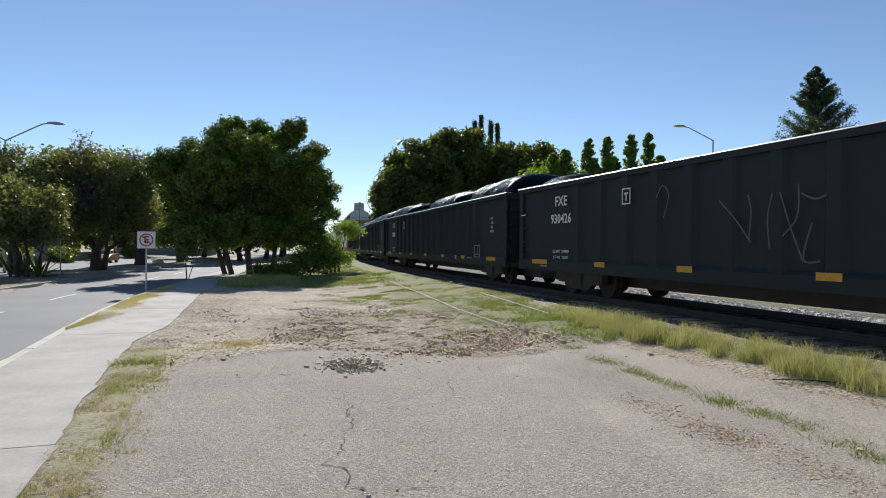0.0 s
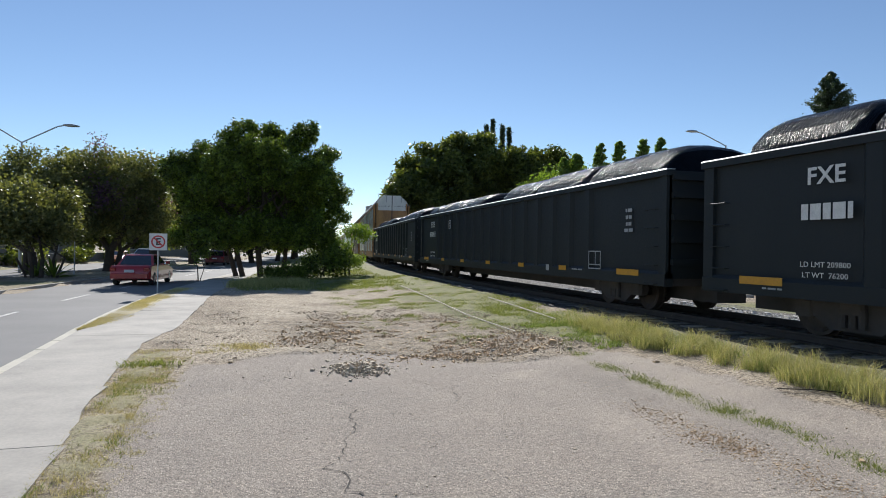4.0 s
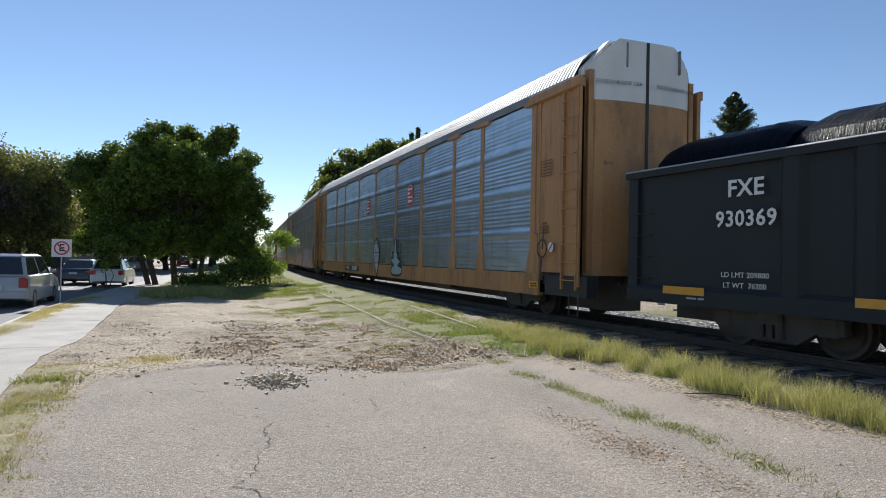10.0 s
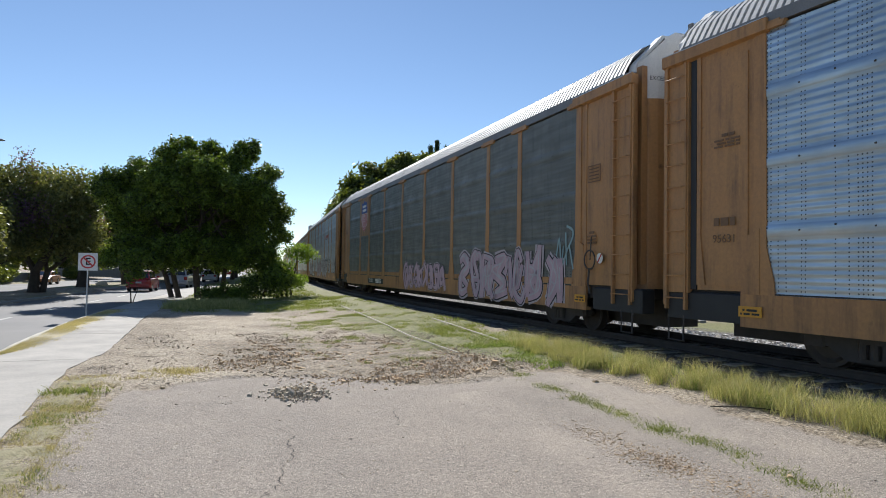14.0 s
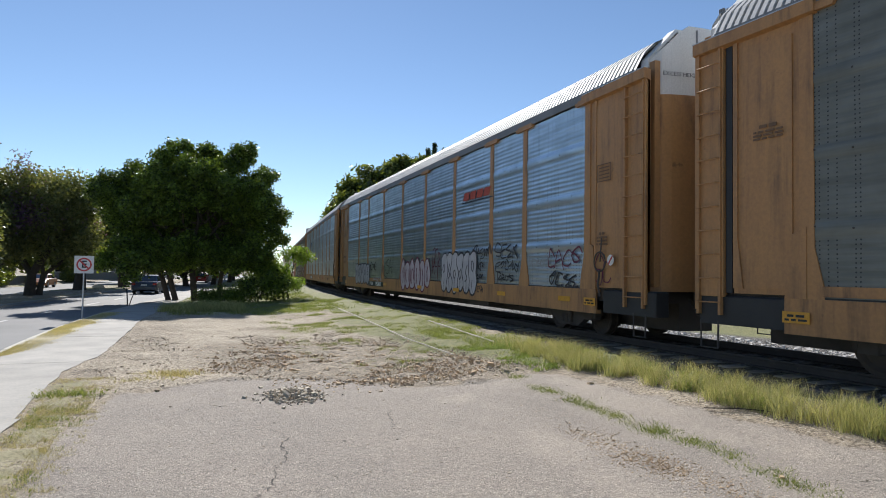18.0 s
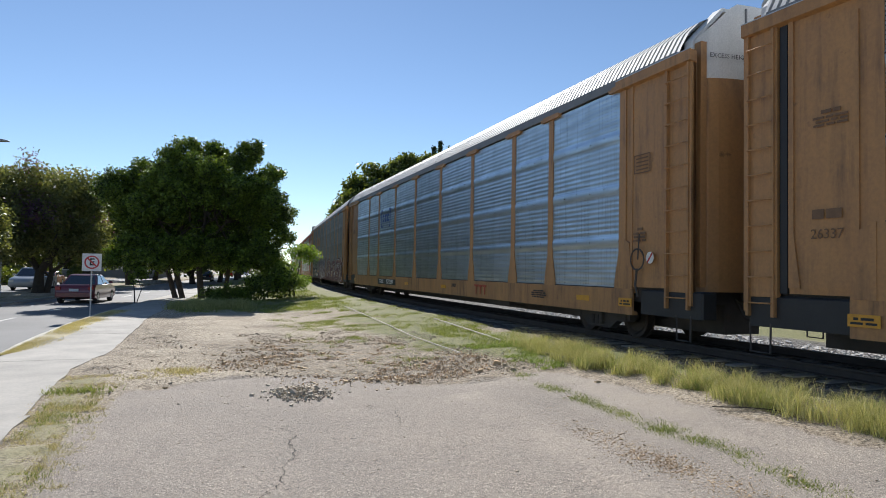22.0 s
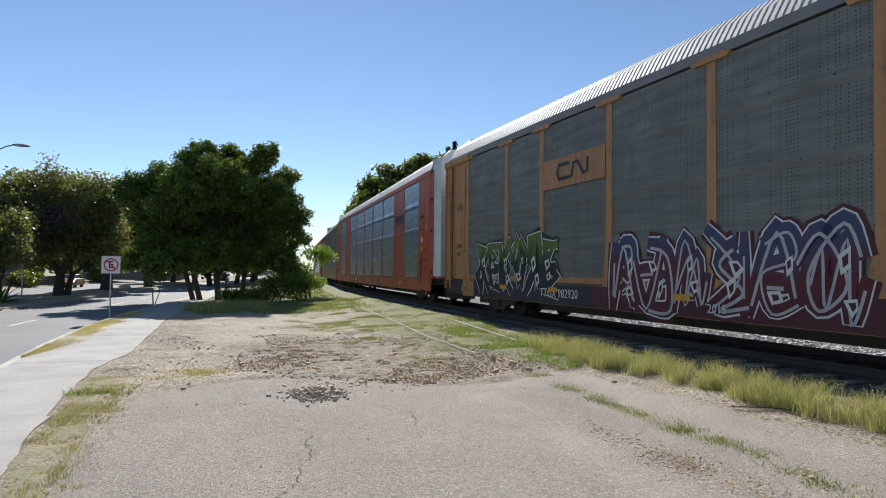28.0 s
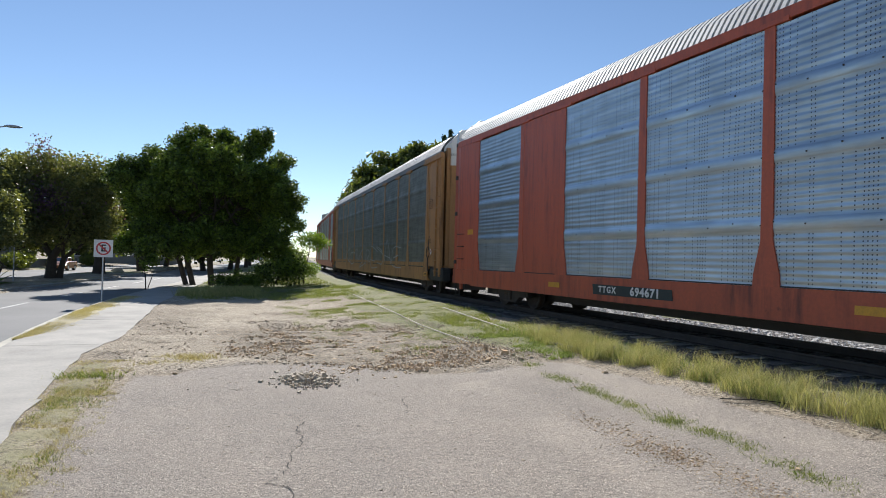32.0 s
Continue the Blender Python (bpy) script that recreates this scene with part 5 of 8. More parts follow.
def gondola(s, ribs, seed, label, loads=()):
    """A black open gondola with bundles wrapped in black plastic."""
    car = thing("gondola_car", label, "railroad car", group="train cars")
    L = 10.68
    for sx in (-1, 1):
        turn = pose(0, 0, 0, 0, 0, 0 if sx < 0 else 180)
        at = lambda y, z=0: turn @ Matrix.Translation((-1.50, y, z))
        part("side_wall", cached("gside", lambda: Geo().box(0.0, -L, 0.62, 0.05, L, 2.74).mesh("side_wall")), M_BODYDARK, car, m=at(0))
        part("top_rail", cached("gtop", lambda: Geo().prism([(-0.11, 2.68), (0.10, 2.68), (0.10, 2.79), (0.0, 2.81), (-0.11, 2.79)], 1, -L - 0.05, L + 0.05).mesh("top_rail")), M_BODYDARK, car, m=at(0))
        # Added pale strip: the sunlit glint along the top edge, as colour.
        part("rail_cap", cached("gcap", lambda: Geo().prism([(-0.122, 2.796), (-0.100, 2.820), (0.10, 2.820), (0.10, 2.808), (-0.115, 2.792)], 1, -L - 0.05, L + 0.05).mesh("rail_cap")), M_LAMPGREY, car, "pale strip painted as the sunlit top edge of the rail", m=at(0))
        part("side_sill", cached("gsill", lambda: Geo().prism([(-0.09, 0.46), (0.10, 0.46), (0.10, 0.72), (-0.03, 0.76), (-0.09, 0.70)], 1, -L, L).mesh("side_sill")), M_BODYDARK, car, m=at(0))
        rib = cached(("grib", ribs), lambda: Geo().prism([(0.02, -0.24), (-0.085, -0.12), (-0.085, 0.12), (0.02, 0.24)], 2, 0.70, 2.70).mesh("rib"))
        n = int(8.0 / ribs)
        for k in range(-n, n + 1):
            part("rib", rib, M_BODYDARK, car, m=at(k * ribs))
        for e in (-1, 1):
            part("corner_post", cached("gcorner", lambda: Geo().box(-0.07, -0.12, 0.62, 0.03, 0.12, 2.70).mesh("corner_post")), M_BODYDARK, car, m=at((L - 0.12) * e))
            for k in range(5):
                part("grab_iron", cached("ggrab", lambda: Geo().tube([(-0.08, -0.2, 0), (-0.15, -0.18, 0), (-0.15, 0.18, 0), (-0.08, 0.2, 0)], 0.012, 6).mesh("grab_iron")), M_BODYDARK, car, m=at((L - 0.45) * e, 0.5 + 0.38 * k))
    for e in (-1, 1):
        flip = pose(0, 0, 0, 0, 0, 0 if e > 0 else 180)
        part("end_wall", cached("gend", lambda: Geo().box(-1.5, L - 0.05, 0.62, 1.5, L, 2.79).mesh("end_wall")), M_BODYDARK, car, m=flip)
        for z in (0.95, 1.4, 1.85, 2.3, 2.66):
            part("end_rib", cached("gendrib", lambda: Geo().box(-1.46, L, -0.06, 1.46, L + 0.09, 0.06).mesh("end_rib")), M_BODYDARK, car, m=flip @ Matrix.Translation((0, 0, z)))
        part("coupler", cached("coupler", coupler_mesh), M_UNDER, car, m=pose(0, 10.60 * e, 0, 0, 0, 0 if e > 0 else 180))
    part("underframe", cached("gunder", lambda: Geo().bev(-1.44, -L + 0.1, 0.46, 1.44, L - 0.1, 0.70, 0.02).prism([(-0.35, 0.12), (0.35, 0.12), (0.35, 0.46), (-0.35, 0.46)], 1, -L, L).mesh("underframe")), M_UNDER, car)
    running_gear(car, (-8.0, 8.0), s)
    # wrapped load
    for k, (y0, y1, top) in enumerate(loads):
        part("wrapped_load", bundle_mesh(y0, y1, top, seed * 10 + k), M_PLASTIC, car, "load wrapped in glossy black plastic", True)
    tabs(car, (-6.05, -3.1, 0.05, 3.2, 6.2), 0.70, 0.44, 0.12, -1.60)
    tabs(car, (-9.3, 9.3), 0.70, 0.90, 0.13, -1.60)
    return car


def plastic_mat():
    m, nt, b = nodes_of("black_plastic_wrap")
    co = coords(nt)
    mp = nt.nodes.new("ShaderNodeMapping")
    mp.inputs["Scale"].default_value = (2.2, 30, 2.2)
    nt.links.new(co, mp.inputs[0])
    w = noise_tex(nt, mp.outputs[0], 1.1, 5, 0.62, 0.5)
    nt.links.new(ramp(nt, w, [(0.3, (0.004, 0.006, 0.010)), (0.75, (0.010, 0.014, 0.023))]), b.inputs["Base Color"])
    b.inputs["Roughness"].default_value, b.inputs["Specular IOR Level"].default_value = 0.20, 0.035
    b.inputs["IOR"].default_value = 1.28
    bump(nt, b, w, 0.8, 0.05)
    return m


M_PLASTIC = plastic_mat()


HUMP = ((-1.32, 1.3), (-1.31, 0.66), (-1.23, 0.42), (-1.06, 0.23), (-0.82, 0.11), (-0.45, 0.03), (0, 0))


def bundle_mesh(y0, y1, top, seed):
    """A rounded bundle with wrinkled wrapping and tucked ends."""
    r = np.random.default_rng(seed)
    rows = []
    n = max(8, int((y1 - y0) / 0.11))
    wob = r.uniform(-1, 1, (n + 1, 13)) + 1.3 * r.uniform(-1, 1, (n + 1, 1))
    end_ = r.uniform(0.07, 0.12)
    for i in range(n + 1):
        t = i / n
        q = 1 - end_ * max(0, abs(t - 0.5) * (y1 - y0) - (y1 - y0) / 2 + 0.5) ** 2.2 * 4.6
        row = []
        for k in range(13):
            x, d = HUMP[min(k, 12 - k)]
            x = (x if k < 7 else -x) * (0.9 + 0.1 * q)
            z = 1.6 + (top + 0.15 - 1.6 - d) * q
            row.append((x, y0 + (y1 - y0) * t, z + 0.006 * wob[i, k]))
        rows.append(row)
    G = Geo().grid(rows)
    G.add(rows[0], [tuple(range(13))])
    G.add(rows[-1], [tuple(range(12, -1, -1))])
    return G.mesh("wrapped_bundle", True)

# ---- the cars, front to rear ----


def fade_mat(name, low, high, lift=-0.55, drift=1.2):
    """One spray paint over another, mixed by height and by drift."""
    m, nt, b = nodes_of(name)
    co = coords(nt)
    z = xyz(nt, co)[2]
    f = maths(nt, "ADD", maths(nt, "MULTIPLY_ADD", z, 0.7, lift), maths(nt, "MULTIPLY_ADD", noise_tex(nt, co, 2.2, 4), drift, -drift / 2))
    nt.links.new(ramp(nt, f, [(0.25, low), (0.6, high)]), b.inputs["Base Color"])
    b.inputs["Roughness"].default_value = 0.7
    return m


M_SPRAY_FADE = fade_mat("spray_blue_over_red", (0.10, 0.016, 0.022), (0.045, 0.06, 0.13))
M_SPRAY_GREENFADE = fade_mat("spray_green_over_dark", (0.014, 0.022, 0.022), (0.10, 0.15, 0.03), -0.68, 0.5)
M_SPRAY_ORANGE = fade_mat("spray_orange_over_maroon", (0.12, 0.04, 0.045), (0.60, 0.38, 0.28), -0.85, 0.7)
M_SPRAY_WINE = mat("spray_wine_red", (0.085, 0.016, 0.022), (0.05, 0.014, 0.02), 0.7, scale=2)
M_SPRAY_TEAL = mat("spray_teal", (0.30, 0.42, 0.42), (0.22, 0.34, 0.36), 0.7, scale=3)
CARS = []


def gondola_marks(car, number, scrawl=None):
    ly = 8.1
    lettering("owner_mark", "FXE", 0.36, M_LETTER, car, ly, 2.30, -1.592, "white stencilled reporting mark", 1.06, 1.05, 0.02)
    if number.strip():
        lettering("car_number", number, 0.34, M_LETTER, car, ly, 1.84, -1.592, "white stencilled car number", 1.02, 1.06, 0.02)
    else:
        bars("car_number", ((0.9, 0.24),), M_LETTER, car, ly, 1.90, -1.592)
    lettering("load_limit", "LD LMT 209900" if number in ("930411", "930426") else "LD LMT 209800", 0.115, M_LETTER, car, ly, 0.99, -1.592, "", 1.12)
    lettering("light_weight", "LT WT  76100" if number in ("930411", "930426") else "LT WT  76200", 0.115, M_LETTER, car, ly, 0.83, -1.592, "", 1.12)
    box = Geo()
    for a, b, c, d in ((-0.16, 0, -0.13, 0.36), (0.13, 0, 0.16, 0.36), (-0.16, 0, 0.16, 0.03), (-0.16, 0.33, 0.16, 0.36), (-0.07, 0.22, 0.07, 0.26), (-0.02, 0.08, 0.02, 0.22)):
        box.box(-0.002, a, b, 0.002, c, d)
    part("stencil_box", box, M_SPRAY_FAINT if number == "930369" else M_LETTER, car, "white stencilled box", m=Matrix.Translation((-1.592, 5.15, 2.05)))
    for dz, w in ((2.10, 0.26), (1.95, 0.24), (1.80, 0.22), (1.66, 0.34)):
        bars("data_line", ((w, 0.075),), M_SPRAY_GREY, car, -9.25, dz, -1.55)
    frame_ = Geo()
    for a, b, c, d in ((-0.30, 0, -0.275, 0.44), (0.275, 0, 0.30, 0.44), (-0.30, 0, 0.30, 0.025), (-0.30, 0.415, 0.30, 0.44), (-0.30, 0.10, 0.30, 0.12), (-0.05, 0.12, -0.03, 0.415)):
        frame_.box(-0.002, a, b, 0.002, c, d)
    part("test_label", frame_, M_SPRAY_GREY, car, "white stencilled frame", m=Matrix.Translation((-1.592, -7.8, 0.72)))
    flat("service_plate", [(-5.2, 0.60), (-5.0, 0.60), (-5.0, 0.76), (-5.2, 0.76)], M_SPRAY_GREY, car, -1.603, "small pale service plate")
    bars("service_line", ((0.55, 0.03),), M_SPRAY_GREY, car, -6.9, 0.70, -1.603)
    bars("tab_line", ((0.40, 0.03),), M_SPRAY_GREY, car, 9.05, 0.60, -1.603)


def chalk(car, lines, w=0.022, x=-1.592, material=None):
    """Thin pale lines scratched or chalked on a car's near side: each a list of (y, z)."""
    for pts in lines:
        G = Geo()
        stroke(G, curve_through(pts, 5), w, x)
        part("chalk_line", G, material or M_SPRAY_FAINT, car, "thin pale chalked line")


LOADS = {
    "": (), "930426": ((8.9, 10.4, 3.08),),
    " ": ((7.7, 9.9, 3.40), (5.7, 7.6, 3.38), (0.9, 2.0, 3.06), (-0.6, 0.8, 3.33), (-2.0, -0.7, 3.36), (-3.5, -2.1, 3.38), (-7.8, -5.8, 3.38), (-10.2, -7.9, 3.42)),
    "930411": ((8.55, 10.3, 3.27), (7.1, 8.5, 3.29), (4.6, 7.05, 3.28), (1.7, 4.5, 3.26), (-0.4, 1.3, 2.72), (-3.2, -0.5, 3.34), (-6.6, -3.3, 3.36), (-10.2, -6.8, 3.36)),
    "930369": ((7.7, 10.3, 3.32), (4.3, 7.6, 3.32), (2.2, 4.2, 3.36), (-3.2, -2.0, 3.28), (-4.8, -3.3, 3.30), (-6.1, -4.9, 3.36), (-7.5, -6.2, 3.36), (-8.9, -7.6, 3.36), (-10.2, -9.0, 3.36)),
}
for s, num, ribs, seed in ((-190.0, "", 1.05, 3), (-167.7, "930426", 1.05, 5), (-145.4, " ", 1.05, 8), (-123.05, "930411", 1.05, 11), (-100.3, "930369", 1.05, 14)):
    car = gondola(s, ribs, seed, "black steel gondola car loaded with bundles in black plastic" if LOADS[num] else "black steel gondola car with ribbed sides", LOADS[num])
    gondola_marks(car, num)
    CARS.append((car, s))
    if num == "930426":
        chalk(car, [[(2.3, 1.95), (1.9, 1.6), (1.55, 1.2)], [(1.6, 1.25), (1.55, 1.7), (1.62, 2.0)], [(1.15, 1.1), (1.2, 1.6), (1.1, 2.0)], [(0.95, 2.0), (0.75, 1.45), (0.5, 0.9)], [(0.6, 2.1), (0.62, 1.6), (0.9, 1.3)], [(0.55, 1.95), (0.3, 1.85), (0.1, 1.9)], [(0.35, 1.5), (0.5, 0.95), (0.2, 0.92)], [(4.1, 2.1), (3.9, 2.35), (3.7, 2.15), (3.85, 1.7)]], 0.03)
    if num == "930369":
        chalk(car, [[(-3.35, 1.6), (-3.9, 1.6), (-4.0, 0.75), (-3.5, 0.72), (-3.55, 1.05), (-3.3, 1.07)], [(-4.05, 1.5), (-4.3, 1.58)], [(-4.75, 1.1), (-4.85, 1.45), (-5.0, 1.1), (-4.9, 0.95)], [(-5.0, 1.05), (-5.25, 1.4), (-5.3, 1.0)], [(-5.35, 1.15), (-5.55, 1.4)]], 0.03)
        rg = random.Random(77)
        for k in range(3):
            z = 1.58 - 0.21 * k
            chalk(car, [[(-6.4 - 0.07 * i - rg.uniform(0, 0.03), z + rg.uniform(-0.08, 0.08)) for i in range(7)]], 0.02)

yellow_galv = "yellow autorack car with galvanised screen panels"
yellow_dark = "yellow autorack car with dull grey screen panels and sprayed murals"

# first autorack
car = autorack(-73.92, M_YELLOW, M_PANEL_GALV, (), yellow_galv + " and a red emblem")
CARS.append((car, -73.92))
number_board(car, "TTGX 705109", 5.6, 0.60, 0.31)


def emblem(car, y, z, w):
    pts = [(y + w * a, z + w * b) for a, b in ((-0.5, -0.34), (-0.32, -0.56), (0, -0.60), (0.32, -0.56), (0.5, -0.34), (0.5, 0.34), (0.32, 0.56), (0, 0.60), (-0.32, 0.56), (-0.5, 0.34))]
    mid = [(y + (p[0] - y) * 0.93, z + (p[1] - z) * 0.94) for p in pts]
    flat("emblem_rim", pts, M_LOGO_RED, car, -1.536, "red rim of the emblem")
    flat("emblem_line", mid, M_LETTER, car, -1.539, "thin white line round the emblem")
    flat("emblem", [(y + (p[0] - y) * 0.88, z + (p[1] - z) * 0.90) for p in pts], M_LOGO_RED, car, -1.542, "red emblem with white bars")
    for k, (a, b, h) in enumerate(((-0.36, -0.20, 0.15), (-0.17, 0.30, 0.10), (-0.36, -0.22, 0.15), (-0.19, 0.02, 0.10), (-0.36, -0.20, 0.15), (-0.17, 0.36, 0.09), (-0.28, -0.02, 0.17), (0.01, 0.33, 0.10))):
        zz = z + w * (0.35 - 0.22 * (k // 2))
        flat("emblem_bar", [(y - w * b, zz - w * h / 2), (y - w * a, zz - w * h / 2), (y - w * a, zz + w * h / 2), (y - w * b, zz + w * h / 2)], M_LETTER, car, -1.545)


emblem(car, 2.65, 3.40, 0.66)
emblem(car, -3.26, 3.43, 0.66)
# a sprayed faceted gem and a sprayed teal figure of stacked lobes
kite = [(1.05, 0.40), (1.42, 0.92), (1.60, 1.35), (1.52, 1.74), (1.18, 1.90), (0.86, 1.74), (0.70, 1.35), (0.80, 0.92)]
grow = lambda q, k: [(1.14 + (p[0] - 1.14) * k, 1.22 + (p[1] - 1.22) * k) for p in q]
flat("gem_outline", grow(kite, 1.15), M_SPRAY_BLACK, car, -1.5445, "black sprayed rim of a faceted gem")
flat("gem", kite, M_SPRAY_PALE, car, -1.5475, "pale sprayed faceted gem")
G = Geo()
for a, b in ((1, 7), (2, 6), (3, 5), (0, 2), (0, 6), (4, 2), (4, 6), (1, 5), (7, 3)):
    stroke(G, [kite[a], kite[b]], 0.028, -1.551)
part("facet_outline", G, M_SPRAY_BLACK, car, "black facet lines of the gem")
G, F = Geo(), Geo()
fig = [(-1.05, 0.62), (-1.20, 0.80), (-1.42, 0.86), (-1.10, 0.98), (-1.06, 1.12), (-1.40, 1.18), (-1.22, 1.34), (-1.44, 1.40), (-1.46, 1.72), (-1.58, 1.90), (-1.72, 1.78), (-1.76, 1.40), (-1.98, 1.32), (-1.86, 1.18), (-2.20, 1.08), (-2.22, 0.94), (-1.95, 0.86), (-2.42, 0.80), (-2.50, 0.66), (-2.30, 0.52), (-1.75, 0.47), (-1.25, 0.50)]
loop_ = curve_through(fig + fig[:1], 4)
F.prism([tuple(p) for p in loop_[:-1]], 0, -1.549, -1.545)
part("sprayed_figure", F, M_SPRAY_TEAL, car, "pale teal sprayed figure of stacked lobes")
stroke(G, loop_, 0.085, -1.552)
for pts in ([(-1.62, 1.98), (-1.55, 2.08), (-1.66, 2.18), (-1.58, 2.32)], [(-1.30, 1.75), (-1.22, 1.85), (-1.32, 1.96), (-1.24, 2.06)], [(-1.95, 1.62), (-2.04, 1.74), (-1.94, 1.84), (-2.02, 1.98)], [(-2.20, 1.28), (-2.30, 1.40), (-2.20, 1.52), (-2.30, 1.66)], [(-0.98, 1.36), (-0.90, 1.46), (-0.98, 1.56)]):
    stroke(G, curve_through(pts, 4), 0.03, -1.546)
part("sprayed_outline", G, M_SPRAY_BLACK, car, "black sprayed outline and wisps")
tag(car, -0.25, 0.42, 0.93, 1.12, M_SPRAY_BLACK, 23, 4, thick=0.022)
tag(car, -3.7, -2.8, 1.0, 1.25, M_SPRAY_GREY, 24, 4, thick=0.025)

# second autorack: dull panels, shield
car = autorack(-44.42, M_YELLOW, M_PANEL_DARK, (), yellow_dark)
CARS.append((car, -44.42))


def shield(car, y, z, w):
    """A striped shield emblem with a blue top."""
    flat("emblem_panel", [(7.46, 2.88), (9.49, 2.88), (9.49, 4.85), (7.46, 4.85)], M_YELLOW, car, -1.556, "yellow backing panel of the emblem")
    top = [(y + w * a, z + w * b) for a, b in ((-0.5, 0.08), (0.5, 0.08), (0.5, 0.28), (0.42, 0.40), (0.46, 0.52), (0.2, 0.50), (0, 0.60), (-0.2, 0.50), (-0.46, 0.52), (-0.42, 0.40), (-0.5, 0.28))]
    low = [(y + w * a, z + w * b) for a, b in ((-0.5, 0.07), (-0.53, -0.15), (-0.44, -0.40), (-0.2, -0.56), (0, -0.66), (0.2, -0.56), (0.44, -0.40), (0.53, -0.15), (0.5, 0.07))]
    flat("shield_top", top, M_LOGO_BLUE, car, -1.562, "blue top of the shield")
    flat("shield_field", low, M_LETTER, car, -1.562, "white field of the shield")
    for k in range(6):
        a = -0.46 + k * 0.165
        d = 0.66 - 1.05 * abs(a + 0.04) ** 1.6
        flat("shield_stripe", [(y + w * a, z - w * d), (y + w * (a + 0.085), z - w * d), (y + w * (a + 0.085), z + w * 0.06), (y + w * a, z + w * 0.06)], M_LOGO_RED, car, -1.567)
    for dz in (0.36, 0.20):
        flat("shield_bar", [(y - w * 0.32, z + w * (dz - 0.05)), (y + w * 0.32, z + w * (dz - 0.05)), (y + w * 0.32, z + w * (dz + 0.05)), (y - w * 0.32, z + w * (dz + 0.05))], M_LETTER, car, -1.567)


shield(car, 8.47, 3.95, 1.28)
number_board(car, "TTGX 988616", 5.9, 0.60, 0.32)
mural(car, "mural", -4.0, 0.9, 0.52, 1.40, M_SPRAY_LILAC, M_SPRAY_BLACK, 31, 8, "sprayed pale lettering shapes with thin black outlines", thick=0.15, rim=1.35, layers=2, halo=M_SPRAY_HAZE)
mural(car, "mural", -11.6, -5.3, 0.45, 1.62, M_SPRAY_LILAC, M_SPRAY_BLACK, 32, 7, "sprayed pink lettering shapes with thin black outlines", thick=0.20, rim=1.3, layers=2, halo=M_SPRAY_HAZE, inner=M_SPRAY_PALE, glint=0.2)
tag(car, -12.2, -11.5, 1.2, 2.2, M_SPRAY_TEAL, 34, 2, thick=0.05)

# third autorack
car = autorack(-14.55, M_YELLOW, M_PANEL_GALV, (), yellow_galv + " covered with sprayed bubble shapes")
CARS.append((car, -14.55))


def slant_bar(car, y, z, w, h, m_, x=-1.58):
    G = Geo()
    for k in range(4):
        a = y + w / 2 - (k + 1) * w / 4
        G.add([(x, a + 0.03, z - h / 2), (x, a + w / 4 - 0.05, z - h / 2), (x, a + w / 4 - 0.05 - h * 0.45, z + h / 2), (x, a + 0.03 - h * 0.45, z + h / 2)], [(0, 1, 2, 3)])
    part("slanted_emblem", G, m_, car, "slanted emblem bars")
    flat("emblem_underline", [(y - w * 0.62, z - h * 0.85), (y + w * 0.5, z - h * 0.85), (y + w * 0.55, z - h * 0.70), (y - w * 0.58, z - h * 0.70)], M_BLACK, car, x)


slant_bar(car, -6.3, 3.52, 2.1, 0.24, M_LETTER_RED, -1.545)
number_board(car, "TTGX 952661", 5.72, 0.60, 0.30)
columns(car, "mural", 7.05, 10.1, 0.52, 1.64, M_SPRAY_PALE, M_SPRAY_BLACK, 41, 5, "sprayed white block shape")
tag(car, 5.7, 7.0, 1.25, 1.68, M_SPRAY_BLACK, 61, 5, thick=0.035)
tag(car, 4.6, 6.3, 0.78, 0.92, M_SPRAY_PALE, 62, 5, -1.556, thick=0.03)
bubbles(car, -2.2, 1.5, 0.45, 1.75, M_SPRAY_MAROON, 42, 6, "maroon sprayed outline of a bubble shape", w=0.06)
tag(car, -3.2, -2.4, 1.2, 2.0, M_SPRAY_MAROON, 43, 3, thick=0.04)
columns(car, "mural", -6.4, -3.4, 0.50, 1.85, M_SPRAY_PALE, M_SPRAY_BLACK, 44, 6, "sprayed white bubble shape outlined in black")
tag(car, -7.5, -6.1, 1.6, 2.0, M_SPRAY_BLACK, 45, 5, thick=0.035)
tag(car, -9.15, -7.75, 1.58, 2.0, M_SPRAY_BLACK, 46, 4, thick=0.038)
tag(car, -9.2, -7.8, 1.24, 1.52, M_SPRAY_BLACK, 146, 5, thick=0.034)
tag(car, -8.9, -7.9, 0.94, 1.17, M_SPRAY_BLACK, 147, 4, thick=0.034)
tag(car, -6.95, -6.3, 1.28, 1.50, M_SPRAY_BLACK, 148, 3, thick=0.03)
tag(car, -6.95, -6.3, 0.98, 1.18, M_SPRAY_BLACK, 149, 4, thick=0.026)
tag(car, -6.95, -6.35, 0.62, 0.82, M_SPRAY_BLACK, 150, 4, thick=0.026)
tag(car, -10.75, -9.75, 1.3, 1.58, M_SPRAY_GREY, 151, 5, thick=0.022)
tag(car, -12.1, -10.7, 1.35, 1.8, M_SPRAY_MAROON, 47, 4, thick=0.035)
tag(car, -12.0, -10.8, 0.85, 1.2, M_SPRAY_BLACK, 50, 4, thick=0.04)
tag(car, 3.0, 4.6, 1.0, 1.7, M_SPRAY_BLACK, 48, 4, thick=0.03)
tag(car, -13.3, -12.7, 1.0, 1.6, M_SPRAY_MAROON, 49, 2, thick=0.03)
tabs(car, (-1.0, -4.8, -8.2, -11.5, 4.0), 0.62, 0.5, 0.11)

